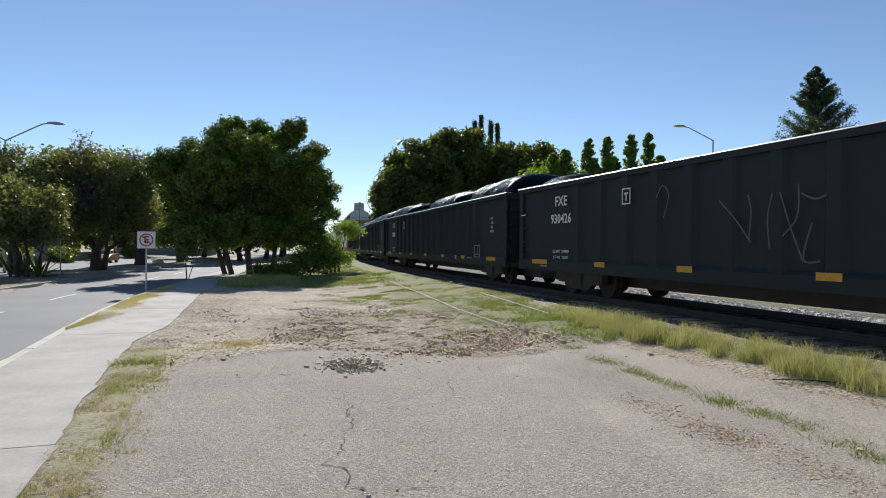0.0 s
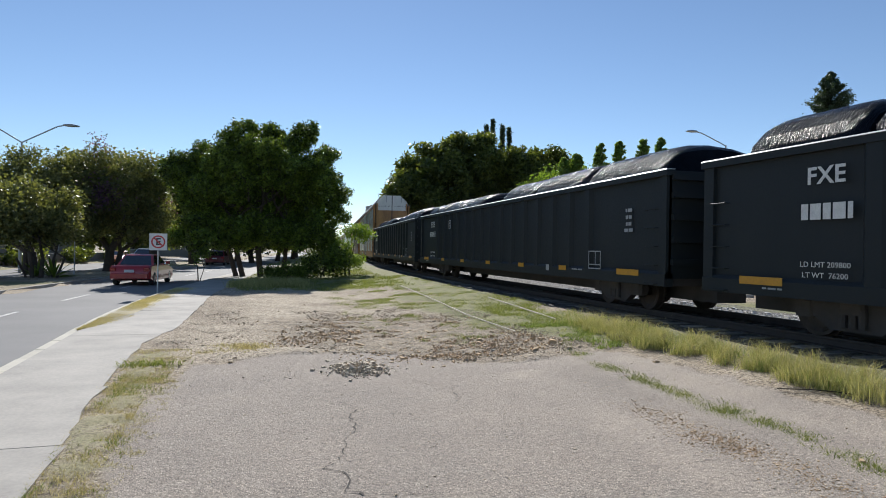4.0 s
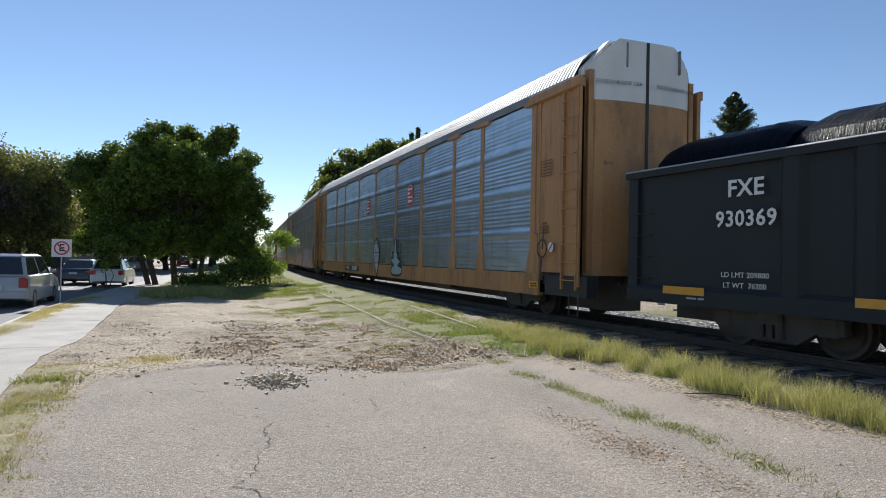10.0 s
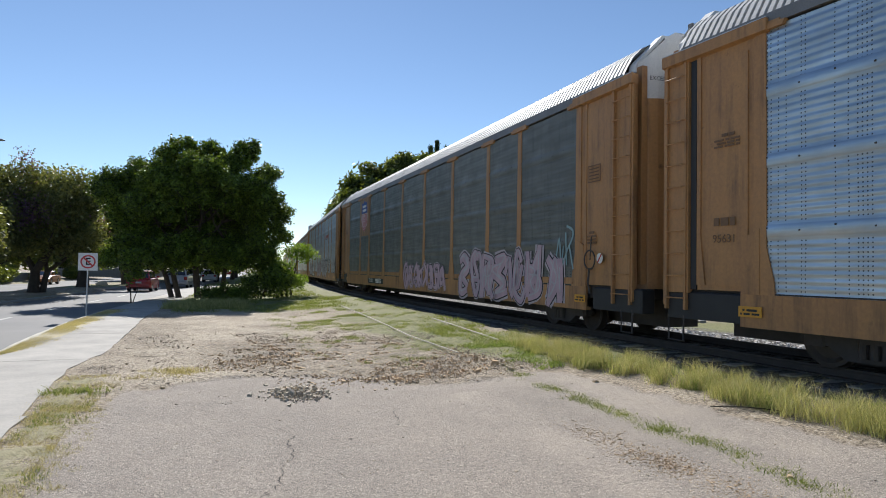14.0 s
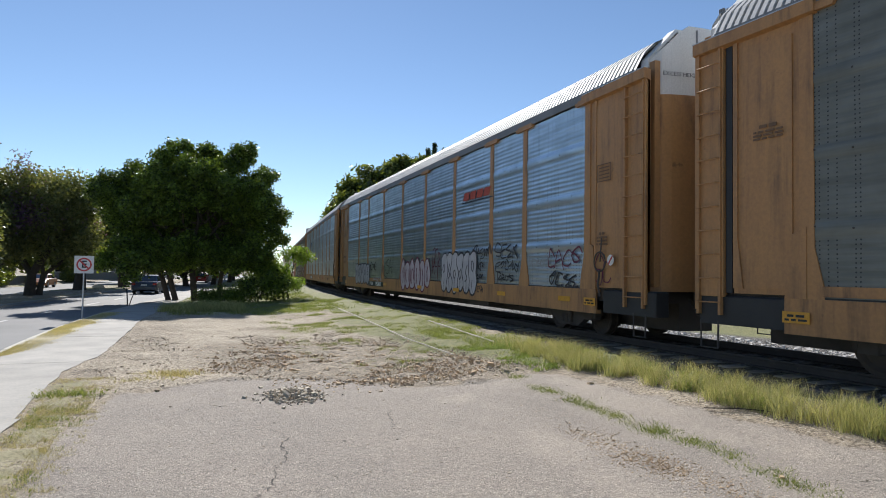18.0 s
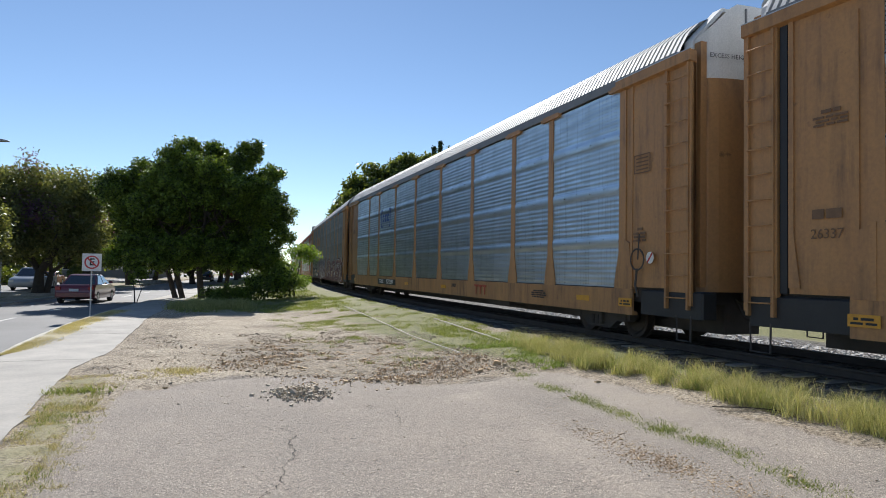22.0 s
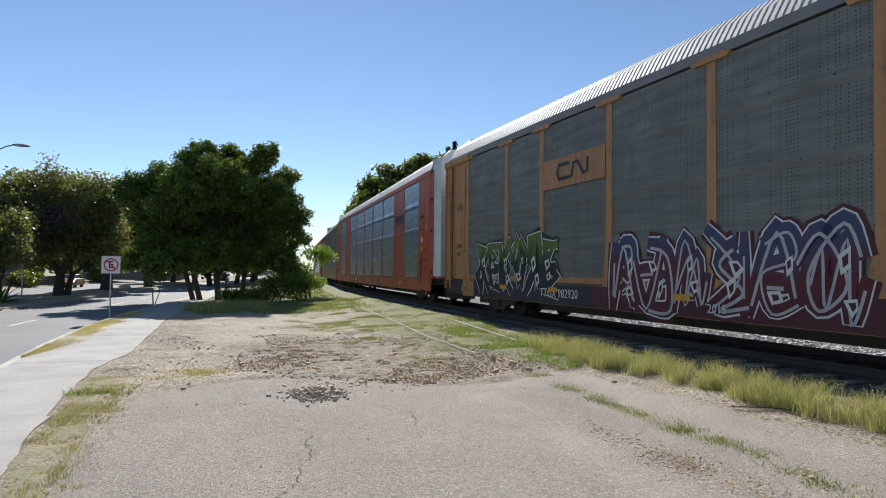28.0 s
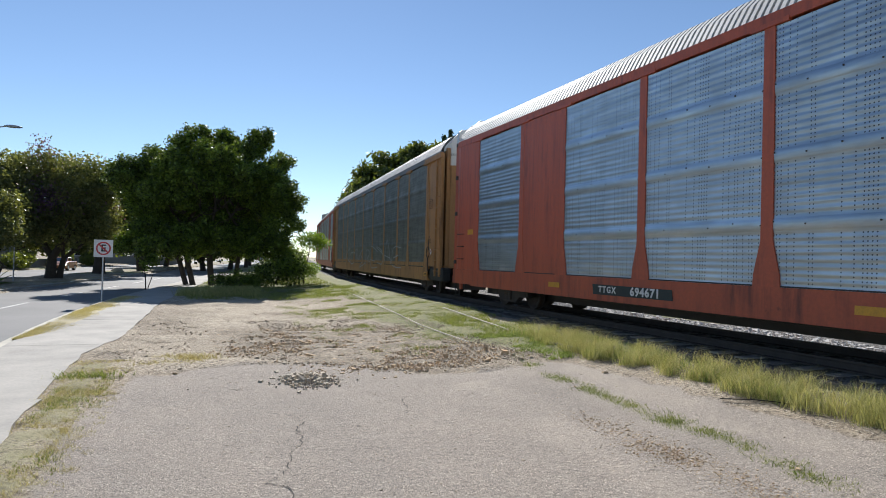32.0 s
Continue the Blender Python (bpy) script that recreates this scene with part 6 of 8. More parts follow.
# fourth autorack
car = autorack(15.2, M_YELLOW, M_PANEL_GALV, (), yellow_galv + " and a dark bracket emblem")
CARS.append((car, 15.2))
number_board(car, "TTGX 971209", 5.75, 0.62, 0.33)
lettering("route_code", "35821", 0.16, M_LETTER_BLACK, car, -3.1, 0.68, -1.572)
G = Geo()
for a in (0, 0.32, 0.64):
    G.box(-0.002, -a - 0.26, 0, 0.002, -a, 0.06).box(-0.002, -a - 0.16, -0.22, 0.002, -a - 0.10, 0)
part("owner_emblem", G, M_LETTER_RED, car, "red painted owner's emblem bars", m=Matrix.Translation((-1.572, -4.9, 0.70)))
bars("data_lines", ((0.5, 0.03), (0.7, 0.03), (0.8, 0.03), (0.6, 0.03)), M_LETTER_BLACK, car, -9.0, 0.72, -1.572)
G = Geo()
for sgn in (-1, 1):
    G.box(-0.002, sgn * 0.78 - 0.04, -0.42, 0.002, sgn * 0.78 + 0.04, 0.42)
    for zz in (-0.42, 0.34):
        G.box(-0.002, min(sgn * 0.78, sgn * 0.58), zz, 0.002, max(sgn * 0.78, sgn * 0.58), zz + 0.08)
for k in range(3):
    a = 0.42 - k * 0.42
    G.box(-0.002, a - 0.14, -0.16, 0.002, a + 0.14, -0.06).box(-0.002, a - 0.14, 0.08, 0.002, a + 0.14, 0.18).box(-0.002, a + 0.04, -0.16, 0.002, a + 0.14, 0.18)
part("bracket_emblem", G, M_LOGO_BLUE, car, "dark blue bracket emblem", m=Matrix.Translation((-1.57, 6.0, 3.55)))
tabs(car, (-2.0, 2.5, -11.0), 0.62, 0.5, 0.11)

# fifth autorack: dull panels, large murals
car = autorack(44.93, M_YELLOW, M_PANEL_DARK, (), yellow_dark)
CARS.append((car, 44.93))
flat("emblem_panel", [(4.6, 3.22), (7.35, 3.22), (7.35, 3.95), (4.6, 3.95)], M_YELLOW, car, -1.556, "yellow emblem panel")
G = Geo()
stroke(G, [(6.05, 3.76), (6.55, 3.76), (6.62, 3.58), (6.55, 3.42), (6.05, 3.42), (5.95, 3.44), (5.88, 3.74), (5.70, 3.74), (5.45, 3.44), (5.30, 3.46), (5.28, 3.78)], 0.09, -1.566)
part("line_emblem", G, M_BLACK, car, "black continuous line emblem")
lettering("car_number", "TTGX 982920", 0.30, M_LETTER, car, 6.55, 0.63, -1.566, "white stencilled car number")
mural(car, "mural", 6.5, 11.5, 0.55, 2.0, M_SPRAY_GREENFADE, M_SPRAY_WHITE, 51, 6, "sprayed green lettering shapes outlined in white", thick=0.21, sharp=True, rim=1.25, layers=2, holes=M_SPRAY_WINE, halo=M_SPRAY_BLACK)
mural(car, "mural", -1.4, 4.4, 0.45, 1.88, M_SPRAY_FADE, M_SPRAY_WHITE, 52, 6, "sprayed blue and red lettering shapes outlined in white", thick=0.19, rim=1.25, layers=2, inner=M_SPRAY_PALE, glint=0.2, shift=-0.25, holes=M_SPRAY_WINE, halo=M_SPRAY_WINE)
mural(car, "mural", -12.6, -2.0, 0.42, 1.80, M_SPRAY_ORANGE, M_SPRAY_WHITE, 53, 6, "sprayed orange and wine-red lettering shapes outlined in white", thick=0.20, rim=1.2, layers=2, sharp=True, holes=M_SPRAY_FADE, halo=M_SPRAY_WINE)
flat("sprayed_sill", [(-12.7, 0.37), (5.1, 0.37), (5.1, 0.85), (-12.7, 0.85)], M_SPRAY_RED, car, -1.5415, "sill sprayed over in dark red")
flat("sprayed_sill", [(5.102, 0.37), (11.8, 0.37), (11.8, 0.85), (5.102, 0.85)], M_SPRAY_BLACK, car, -1.5415, "sill sprayed over in black")
lettering("year", "2015", 0.22, M_LETTER, car, 1.35, 0.55, -1.572, "sprayed year")
tabs(car, (9.6, 6.8, 2.2, -2.1, -6.5, -10.0), 0.72, 0.42, 0.12, -1.574)

# sixth autorack: red
red_lab = "brick-red autorack car with galvanised screen panels"
car = autorack(75.2, M_RUSTRED, M_PANEL_GALV, (1, 7), red_lab, grey_end=True, plate_paint=M_RUSTRED)
CARS.append((car, 75.2))
slant_bar(car, -8.6, 3.55, 1.6, 0.30, M_BLACK, -1.548)
number_board(car, "TTGX 694671", 4.8, 0.60, 0.27)
tabs(car, (7.7, -0.2, -4.5, -9.0), 0.62, 0.5, 0.12)

# the rear of the train
car = autorack(105.0, M_YELLOW, M_PANEL_DARK, (), yellow_dark)
CARS.append((car, 105.0))
car = autorack(134.8, M_RUSTRED, M_PANEL_GALV, (1, 7), red_lab, plate_paint=M_RUSTRED)
CARS.append((car, 134.8))
for (car, s), num in zip(CARS[5:], ("95631", "", "26337", "", "98051", "", "", "")):
    if num:
        lettering("owner_number", num, 0.19, M_LETTER_FADED, car, 13.05, 1.72, -1.556)
        bars("owner_mark", ((0.42, 0.13),), M_LETTER_FADED, car, 13.05, 2.06, -1.556)
tag(CARS[-2][0], -8, 8, 0.8, 1.9, M_SPRAY_GREY, 77, 9)

# ---- plants ----
def leaf_quads(P, size, r, droop=0.35, long=1.9, up=0.0):
    """Rhombic leaves at points P."""
    n = len(P)
    d = r.normal(size=(n, 3))
    d[:, 2] = d[:, 2] * 0.7 - droop + up
    d /= np.linalg.norm(d, axis=1, keepdims=True)
    s = np.cross(d, r.normal(size=(n, 3)))
    s /= np.linalg.norm(s, axis=1, keepdims=True) + 1e-9
    k = (size * r.uniform(0.6, 1.3, n))[:, None]
    tip, w = d * k * long / 2, s * k / 2
    return np.stack([P - tip, P + w, P + tip, P - w], 1)


def crown_points(lobes, count, twig, r, shell=0.55, gaps=0.35, burst=1.0):
    """Leaf places in twigs scattered through the outer part of each lobe (x, y, z, rx, ry, rz); past 1.2, burst parts the crown into boughs that stand out."""
    lobes = np.asarray(lobes, float)
    extra = []
    bold = burst > 1.2
    for q in lobes:
        for _ in range(16 if bold else 9):
            d = r.normal(size=3)
            d[2] = abs(d[2]) * 0.9 - 0.2
            d /= np.linalg.norm(d)
            k = (r.uniform(0.20, 0.36) if bold else r.uniform(0.16, 0.34)) * q[3:].mean() * (1 if bold else burst ** 0.5)
            extra.append((*(q[:3] + d * q[3:] * (r.uniform(0.80, 1.05) if bold else r.uniform(0.82, 1.08) * burst ** 0.4)), k, k, k * r.uniform(0.9, 1.8) * (0.7 if bold else 1)))
    core = 0.62 if bold else 0.84
    lobes = np.concatenate([lobes * [1, 1, 1, core, core, core], np.array(extra)])
    vol = (lobes[:, 3] * lobes[:, 4] * lobes[:, 5]) ** 0.75
    n_twigs = max(1, count // 14)
    pick = r.choice(len(lobes), n_twigs, p=vol / vol.sum())
    d = r.normal(size=(n_twigs, 3))
    d /= np.linalg.norm(d, axis=1, keepdims=True)
    rad = 1 - shell * r.random(n_twigs) ** 1.6
    lump = 1 + 0.14 * np.sin(5 * d[:, 0] + pick * 2.1) * np.cos(4 * d[:, 2] + pick) + 0.07 * np.clip(r.normal(size=n_twigs), -1.5, 1.5)
    C = lobes[pick, :3] + d * lobes[pick, 3:] * (rad * lump)[:, None]
    holes = np.sin(C[:, 0] * 1.9 + 1.3) * np.sin(C[:, 1] * 2.3) * np.sin(C[:, 2] * 2.1 + 0.7)
    C = C[holes < 1 - gaps * 1.6]
    P = np.repeat(C, 14, 0)
    return P + np.clip(r.normal(size=P.shape), -1.5, 1.5) * twig


def limb(G, a, b, ra, rb, r, bow=0.12):
    a, b = Vector(a), Vector(b)
    n = 6
    off = Vector(r.normal(size=3).tolist()) * (b - a).length * bow
    pts = [a.lerp(b, t / n) + off * math.sin(math.pi * t / n) for t in range(n + 1)]
    G.tube(pts, [ra + (rb - ra) * t / n for t in range(n + 1)], 7)


def tree(label, base, lobes, leaves, size, material, trunks=((0, 0, 0.2),), fork=0.3, seed=1, twig=0.28, category="tree", second=None, gaps=0.35, droop=0.35, group="", shell=0.55, burst=1.0):
    """A tree at base; lobes and trunks are relative to it. trunks: (dx, dy, radius)."""
    r = np.random.default_rng(seed)
    bz = float(ground_z(base[0], base[1])) if len(base) == 2 else base[2]
    ob = thing("tree", label, category, pose(base[0], base[1], bz), group)
    lobes = np.asarray(lobes, float)
    G = Geo()
    low = lobes[:, 2].min()
    for k, (dx, dy, rad) in enumerate(trunks):
        near = lobes[np.argsort(np.hypot(lobes[:, 0] - dx, lobes[:, 1] - dy))]
        knee = (dx * 1.3 + r.normal() * 0.1, dy * 1.3 + r.normal() * 0.1, max(0.4, low * fork + 0.3))
        G.tube([(dx * 0.85, dy * 0.85, -0.25), (dx * 0.9, dy * 0.9, 0.15), knee], [rad * 1.5, rad * 1.1, rad * 0.85], 9)
        for q in [p for p in near[k::len(trunks)] if abs(p[1]) < 2.5][:6]:
            limb(G, knee, (q[0], q[1], q[2] + 0.2 * q[5]), rad * 0.7, rad * 0.16, r)
            for _ in range(2):
                e = q[:3] + r.normal(size=3) * q[3:] * 0.55
                limb(G, ((knee[0] + q[0]) / 2, (knee[1] + q[1]) / 2, (knee[2] + q[2]) / 2), tuple(e), rad * 0.3, rad * 0.06, r)
    part("trunk", G, M_BARK, ob, "dark bark, forked limbs")
    P = crown_points(lobes, leaves, twig, r, shell, gaps, burst)
    if second:
        m2, share = second
        k = np.sin(P[:, 0] * 1.1 + 2) + np.sin(P[:, 2] * 1.7) + r.normal(size=len(P)) * 0.8 > np.quantile(np.sin(P[:, 0] * 1.1 + 2) + np.sin(P[:, 2] * 1.7), 1 - share)
        k &= P[:, 2] > low
        part("blossom", quads("blossom", leaf_quads(P[k], size * 0.8, r, droop)), m2, ob, "purple blossom among the leaves")
        P = P[~k]
    part("crown", quads("crown", leaf_quads(P, size, r, droop)), material, ob)
    return ob


# the broad dark tree beside the sidewalk
tree("broad dense dark green tree shading the sidewalk", (2.2, 38.5),
     [(0.0, 0.6, 4.6, 2.9, 2.4, 2.5), (-2.9, 0, 4.6, 1.8, 1.9, 2.1), (-4.5, 0, 5.1, 1.0, 1.3, 1.6), (-3.9, 0, 3.0, 1.3, 1.4, 1.2), (2.4, 0, 4.8, 1.6, 1.8, 2.1), (3.7, 0, 4.9, 0.75, 0.9, 0.8), (-1.7, 0, 7.5, 1.0, 1.0, 1.2), (-3.2, 0, 6.5, 1.0, 1.1, 0.8), (0.3, 0, 7.4, 1.1, 1.2, 1.1), (2.0, -0.2, 7.95, 0.55, 0.6, 1.2), (3.1, 0, 6.9, 0.7, 0.8, 0.9), (1.2, 0, 7.5, 0.7, 0.8, 0.8),
      (-2.2, -0.3, 2.5, 1.8, 1.7, 1.0), (0.2, -0.6, 2.5, 1.9, 1.7, 1.1), (2.1, -0.2, 2.4, 1.5, 1.5, 1.3), (-3.7, -0.3, 2.0, 1.3, 1.2, 0.9), (-1.7, -0.8, 1.9, 1.5, 1.1, 0.7), (0.4, -0.9, 2.1, 1.3, 1.0, 0.7), (3.7, 0, 3.5, 0.7, 0.8, 0.8), (-5.2, 0.2, 5.6, 0.6, 0.8, 0.9), (-2.5, 0.2, 6.1, 1.2, 1.2, 0.9), (-2.6, -2.4, 6.0, 0.9, 1.0, 0.9), (-0.6, -2.5, 6.5, 1.0, 1.0, 1.0), (1.0, 0.2, 6.6, 1.2, 1.2, 1.0), (-3.1, -2.4, 4.9, 1.0, 1.2, 1.1), (-1.6, -2.4, 5.4, 1.2, 1.2, 1.2), (0.6, -2.0, 5.6, 1.4, 1.3, 1.3), (2.2, -1.4, 5.4, 1.2, 1.2, 1.2)],
     315000, 0.080, M_LEAF_DARK, ((-2.0, 0.3, 0.13), (-1.6, 0.1, 0.14), (-0.5, -0.1, 0.16), (0.9, 0.4, 0.12)), fork=1.4, seed=11, twig=0.13, gaps=0.35, shell=0.5, burst=1.25)
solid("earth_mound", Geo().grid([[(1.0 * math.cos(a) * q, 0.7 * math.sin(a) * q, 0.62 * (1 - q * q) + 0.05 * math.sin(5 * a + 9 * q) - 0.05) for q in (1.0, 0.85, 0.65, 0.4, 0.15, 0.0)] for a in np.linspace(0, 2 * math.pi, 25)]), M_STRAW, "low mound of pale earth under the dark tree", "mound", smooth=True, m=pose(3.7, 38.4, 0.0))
tree("low dark bush in the shade of the tree", (3.0, 35.6), [(0, 0, 0.30, 1.0, 0.6, 0.40), (-0.8, 0, 0.25, 0.6, 0.5, 0.30), (0.8, 0.1, 0.3, 0.6, 0.5, 0.4)], 5000, 0.06, M_LEAF_DARK, ((0, 0, 0.03),), seed=14, twig=0.12, category="shrub")
# shrubs at its foot by the rails
tree("feathery light green shrub beside the rails", (6.6, 38.5), [(-0.6, 0, 1.3, 1.1, 1.0, 0.9), (0.5, 0, 2.6, 0.7, 0.7, 0.55), (-1.4, -0.3, 1.5, 0.9, 1.0, 1.0), (1.1, 0, 2.4, 0.5, 0.6, 0.5), (0.2, 0, 0.8, 0.9, 0.8, 0.5)], 12000, 0.075, M_LEAF_LIGHT, ((0, 0, 0.06), (0.3, 0.1, 0.05)), seed=12, twig=0.16, category="shrub", gaps=0.5)
tree("low green shrub in the shade", (4.9, 36.6), [(0, 0, 0.7, 0.9, 0.8, 0.65), (0.9, 0, 0.8, 0.7, 0.7, 0.7)], 4000, 0.09, M_LEAF_DARK, ((0, 0, 0.05),), seed=13, twig=0.2, category="shrub")
# median trees
med = "trees on the median"
tree("olive-leaved median tree with purple blossom", (-7.2, 46), [(0, 0, 5.0, 2.9, 2.6, 2.3), (1.8, 0, 4.6, 1.9, 2.0, 2.1), (-1.9, 0, 5.2, 2.0, 2.0, 1.9), (0.6, 0, 3.2, 2.6, 2.0, 1.2), (2.6, 0, 3.3, 1.3, 1.5, 1.5)], 62000, 0.105, M_LEAF_MED, ((0, 0, 0.3), (0.5, 0.2, 0.18)), seed=21, second=(M_FLOWER, 0.07), group=med, gaps=0.4)
tree("olive-leaved median tree with a leaning trunk", (-10.8, 44), [(0, 0, 4.6, 2.6, 2.4, 2.3), (-1.8, 0, 4.2, 1.9, 2.0, 2.0), (1.4, 0, 3.5, 1.9, 2.0, 1.6)], 52000, 0.105, M_LEAF_MED, ((0, 0, 0.26), (-0.5, 0, 0.16)), seed=22, group=med, gaps=0.4)
tree("light green many-stemmed median tree", (-8.8, 37.0), [(0, 0, 3.1, 1.5, 1.5, 1.3), (-1.2, 0, 3.4, 1.3, 1.3, 1.2), (0.9, -0.2, 2.7, 0.9, 1.1, 0.9), (-0.4, 0, 2.3, 1.5, 1.4, 0.7)], 17000, 0.10, M_LEAF_MED, ((0, 0, 0.10), (0.45, 0.1, 0.08), (-0.45, 0, 0.09), (0.8, 0, 0.06), (-0.8, 0.1, 0.06)), seed=23, group=med)
tree("light green median tree near the kerb", (-10.6, 35.0), [(0, 0, 3.3, 1.6, 1.5, 1.4), (1.0, 0, 2.8, 1.0, 1.1, 1.0), (-1.0, 0, 2.9, 1.2, 1.2, 1.1)], 16000, 0.10, M_LEAF_MED, ((0, 0, 0.12), (0.3, 0.1, 0.09)), seed=24, group=med)
tree("green median tree with a thick trunk", (-5.7, 57), [(0, 0, 5.5, 2.7, 2.6, 2.6), (-1.8, 0, 6.2, 2.2, 2.0, 2.0), (1.8, 0, 5.2, 1.9, 2.0, 2.2), (0, 0, 3.4, 2.3, 2.2, 1.2)], 26000, 0.18, M_LEAF_FAR, ((0, 0, 0.42),), seed=25, group=med)
tree("green median tree farther along the street", (-3.2, 66), [(0, 0, 5.0, 3.0, 2.6, 2.6), (-2.0, 0, 6.0, 2.0, 2.0, 2.0), (2.0, 0, 4.6, 2.0, 2.0, 2.2)], 14000, 0.26, M_LEAF_FAR, ((0, 0, 0.32),), seed=26, group=med)
tree("green street tree far down the street", (1.0, 84), [(0, 0, 4.6, 3.4, 3, 2.6), (3.2, 0, 4.0, 2.4, 2.2, 2.2), (-3, 0, 4.2, 2.4, 2.2, 2.2)], 12000, 0.3, M_LEAF_FAR, ((0, 0, 0.3),), seed=27, group=med)
# Unseen trees, added so that the far side panels reflect something dark.
for k, (x, y, h) in enumerate(((2.5, 76, 9.5), (6.0, 86, 11.5), (9.0, 98, 13.0), (11.0, 114, 14.5), (13.0, 134, 17.0), (-1.5, 92, 9.5))):
    tree("tall green tree added unseen to darken the panel reflections", (x, y), [(0, 0, h * 0.66, 3.0, 3.0, h * 0.34), (2.0, 0, h * 0.52, 2.2, 2, h * 0.3), (-2.0, 0, h * 0.5, 2.2, 2, h * 0.3), (0, 0, h * 0.3, 2.4, 2.2, h * 0.2)], 14000, 0.3, M_LEAF_FAR, ((0, 0, 0.3),), seed=160 + k, twig=0.4, group=med)
for k, (x, y, h) in enumerate(((-20, 62, 6.5), (-26, 58, 6.0), (-32, 66, 7.5), (-15.5, 80, 7.5), (-10, 98, 7.0), (-4, 118, 7.0), (-17.5, 92, 6.0), (-21, 90, 5.5), (-25.5, 88, 6.0), (-13.5, 95, 6.0))):
    tree("green tree beyond the opposite carriageway", (x, y), [(0, 0, h * 0.62, 3.2, 3.0, h * 0.36), (2.2, 0, h * 0.5, 2.2, 2, h * 0.3), (-2.2, 0, h * 0.52, 2.3, 2, h * 0.3)], 7000, 0.32, M_LEAF_FAR, ((0, 0, 0.25),), seed=60 + k, twig=0.4, group="trees across the street")
for k in range(5):
    y = 48 + 11.0 * k
    x = float(kerb_x(y)) - ROAD_W - MEDIAN_W - FAR_W - 1.3
    tree("dry olive brush along the opposite wall", (x, y), [(0, 0, 0.7, 0.9, 2.0, 0.7), (-0.4, 2.6, 0.7, 0.9, 1.6, 0.8), (0.1, -2.4, 0.5, 0.8, 1.6, 0.5)], 4000, 0.14, M_LEAF_FAR, ((0, 0, 0.04), (0, 1.2, 0.04)), seed=180 + k, twig=0.2, category="shrub", group="roadside brush")
tree("leafless-stemmed sapling at the kerb", (-1.45, 35.9), [(0, 0, 1.5, 0.5, 0.5, 0.5), (0.2, 0, 2.2, 0.6, 0.6, 0.6)], 1500, 0.09, M_LEAF_DARK, ((0, 0, 0.03), (0.12, 0, 0.02)), seed=190, twig=0.12, category="sapling")


def agave(base, seed):
    r = random.Random(seed)
    ob = thing("agave", "dark spiky agave on the median", "agave", pose(base[0], base[1], -0.05))
    for k in range(22):
        G = Geo()
        a, up, ln = k * 2.4, r.uniform(0.35, 1.2), r.uniform(1.0, 1.5)
        rows = []
        for t in np.linspace(0, 1, 6):
            w = 0.09 * (1 - t) ** 0.7 * (0.7 + t)
            p = Vector((math.cos(a) * math.cos(up), math.sin(a) * math.cos(up), math.sin(up))) * ln * float(t) + Vector((0, 0, -0.35 * float(t) ** 2 * math.cos(up)))
            s = Vector((-math.sin(a), math.cos(a), 0))
            rows.append([tuple(p - s * w), tuple(p + Vector((0, 0, -w * 0.5))), tuple(p + s * w)])
        part("leaf", G.grid(rows), M_LEAF_DARK, ob)
    return ob


agave((-8.34, 37.2), 5)
agave((-9.3, 38.6), 6)
# trees behind the train
rt = "trees beyond the railway"
tree("tall rounded tree with pinnate leaves", (28.0, 88), [(0, 0, 11.5, 5.0, 4.5, 5.0), (-3.6, 0, 9.0, 3.0, 3.4, 4.4), (4.6, 0, 13.0, 5.2, 4.4, 5.4), (8.0, 0, 11.0, 4.2, 3.8, 4.6), (1.0, 0, 6.0, 6.4, 4.0, 3.4), (3.4, 0, 16.4, 2.6, 2.4, 2.0)], 70000, 0.29, M_LEAF_FAR, ((0, 0, 0.5),), seed=31, twig=0.40, group=rt, burst=1.25)
tree("rounded tree with drooping pale leaves", (23.2, 90), [(0, 0, 8.6, 2.6, 3.0, 4.0), (1.6, 0, 11.2, 2.4, 2.4, 2.8), (-0.6, 0, 4.6, 2.2, 2.4, 2.6)], 28000, 0.28, M_LEAF_FAR, ((0, 0, 0.3),), seed=32, twig=0.42, group=rt, burst=0.55)
tree("broad green tree in the row", (41.0, 88), [(0, 0, 11.6, 5.0, 4.4, 4.6), (4.6, 0, 12.2, 4.0, 3.6, 4.2), (-3.6, 0, 13.4, 3.0, 2.8, 2.8), (2.0, 0, 6.2, 6.4, 4.2, 3.6)], 52000, 0.29, M_LEAF_FAR, ((0, 0, 0.45),), seed=33, twig=0.40, group=rt, burst=1.25)
tree("pale feathery tree in the row", (38.0, 72), [(0, 0, 9.2, 3.2, 3.0, 2.8), (-3.4, 0, 7.4, 2.6, 2.6, 2.6), (3.2, 0, 10.2, 2.4, 2.4, 2.6), (6.6, 0, 9.4, 2.4, 2.4, 2.6), (1.5, 0, 5.0, 6.0, 3.2, 2.8)], 15000, 0.26, M_LEAF_LIGHT, ((0, 0, 0.35),), seed=34, twig=0.4, group=rt, burst=0.55)


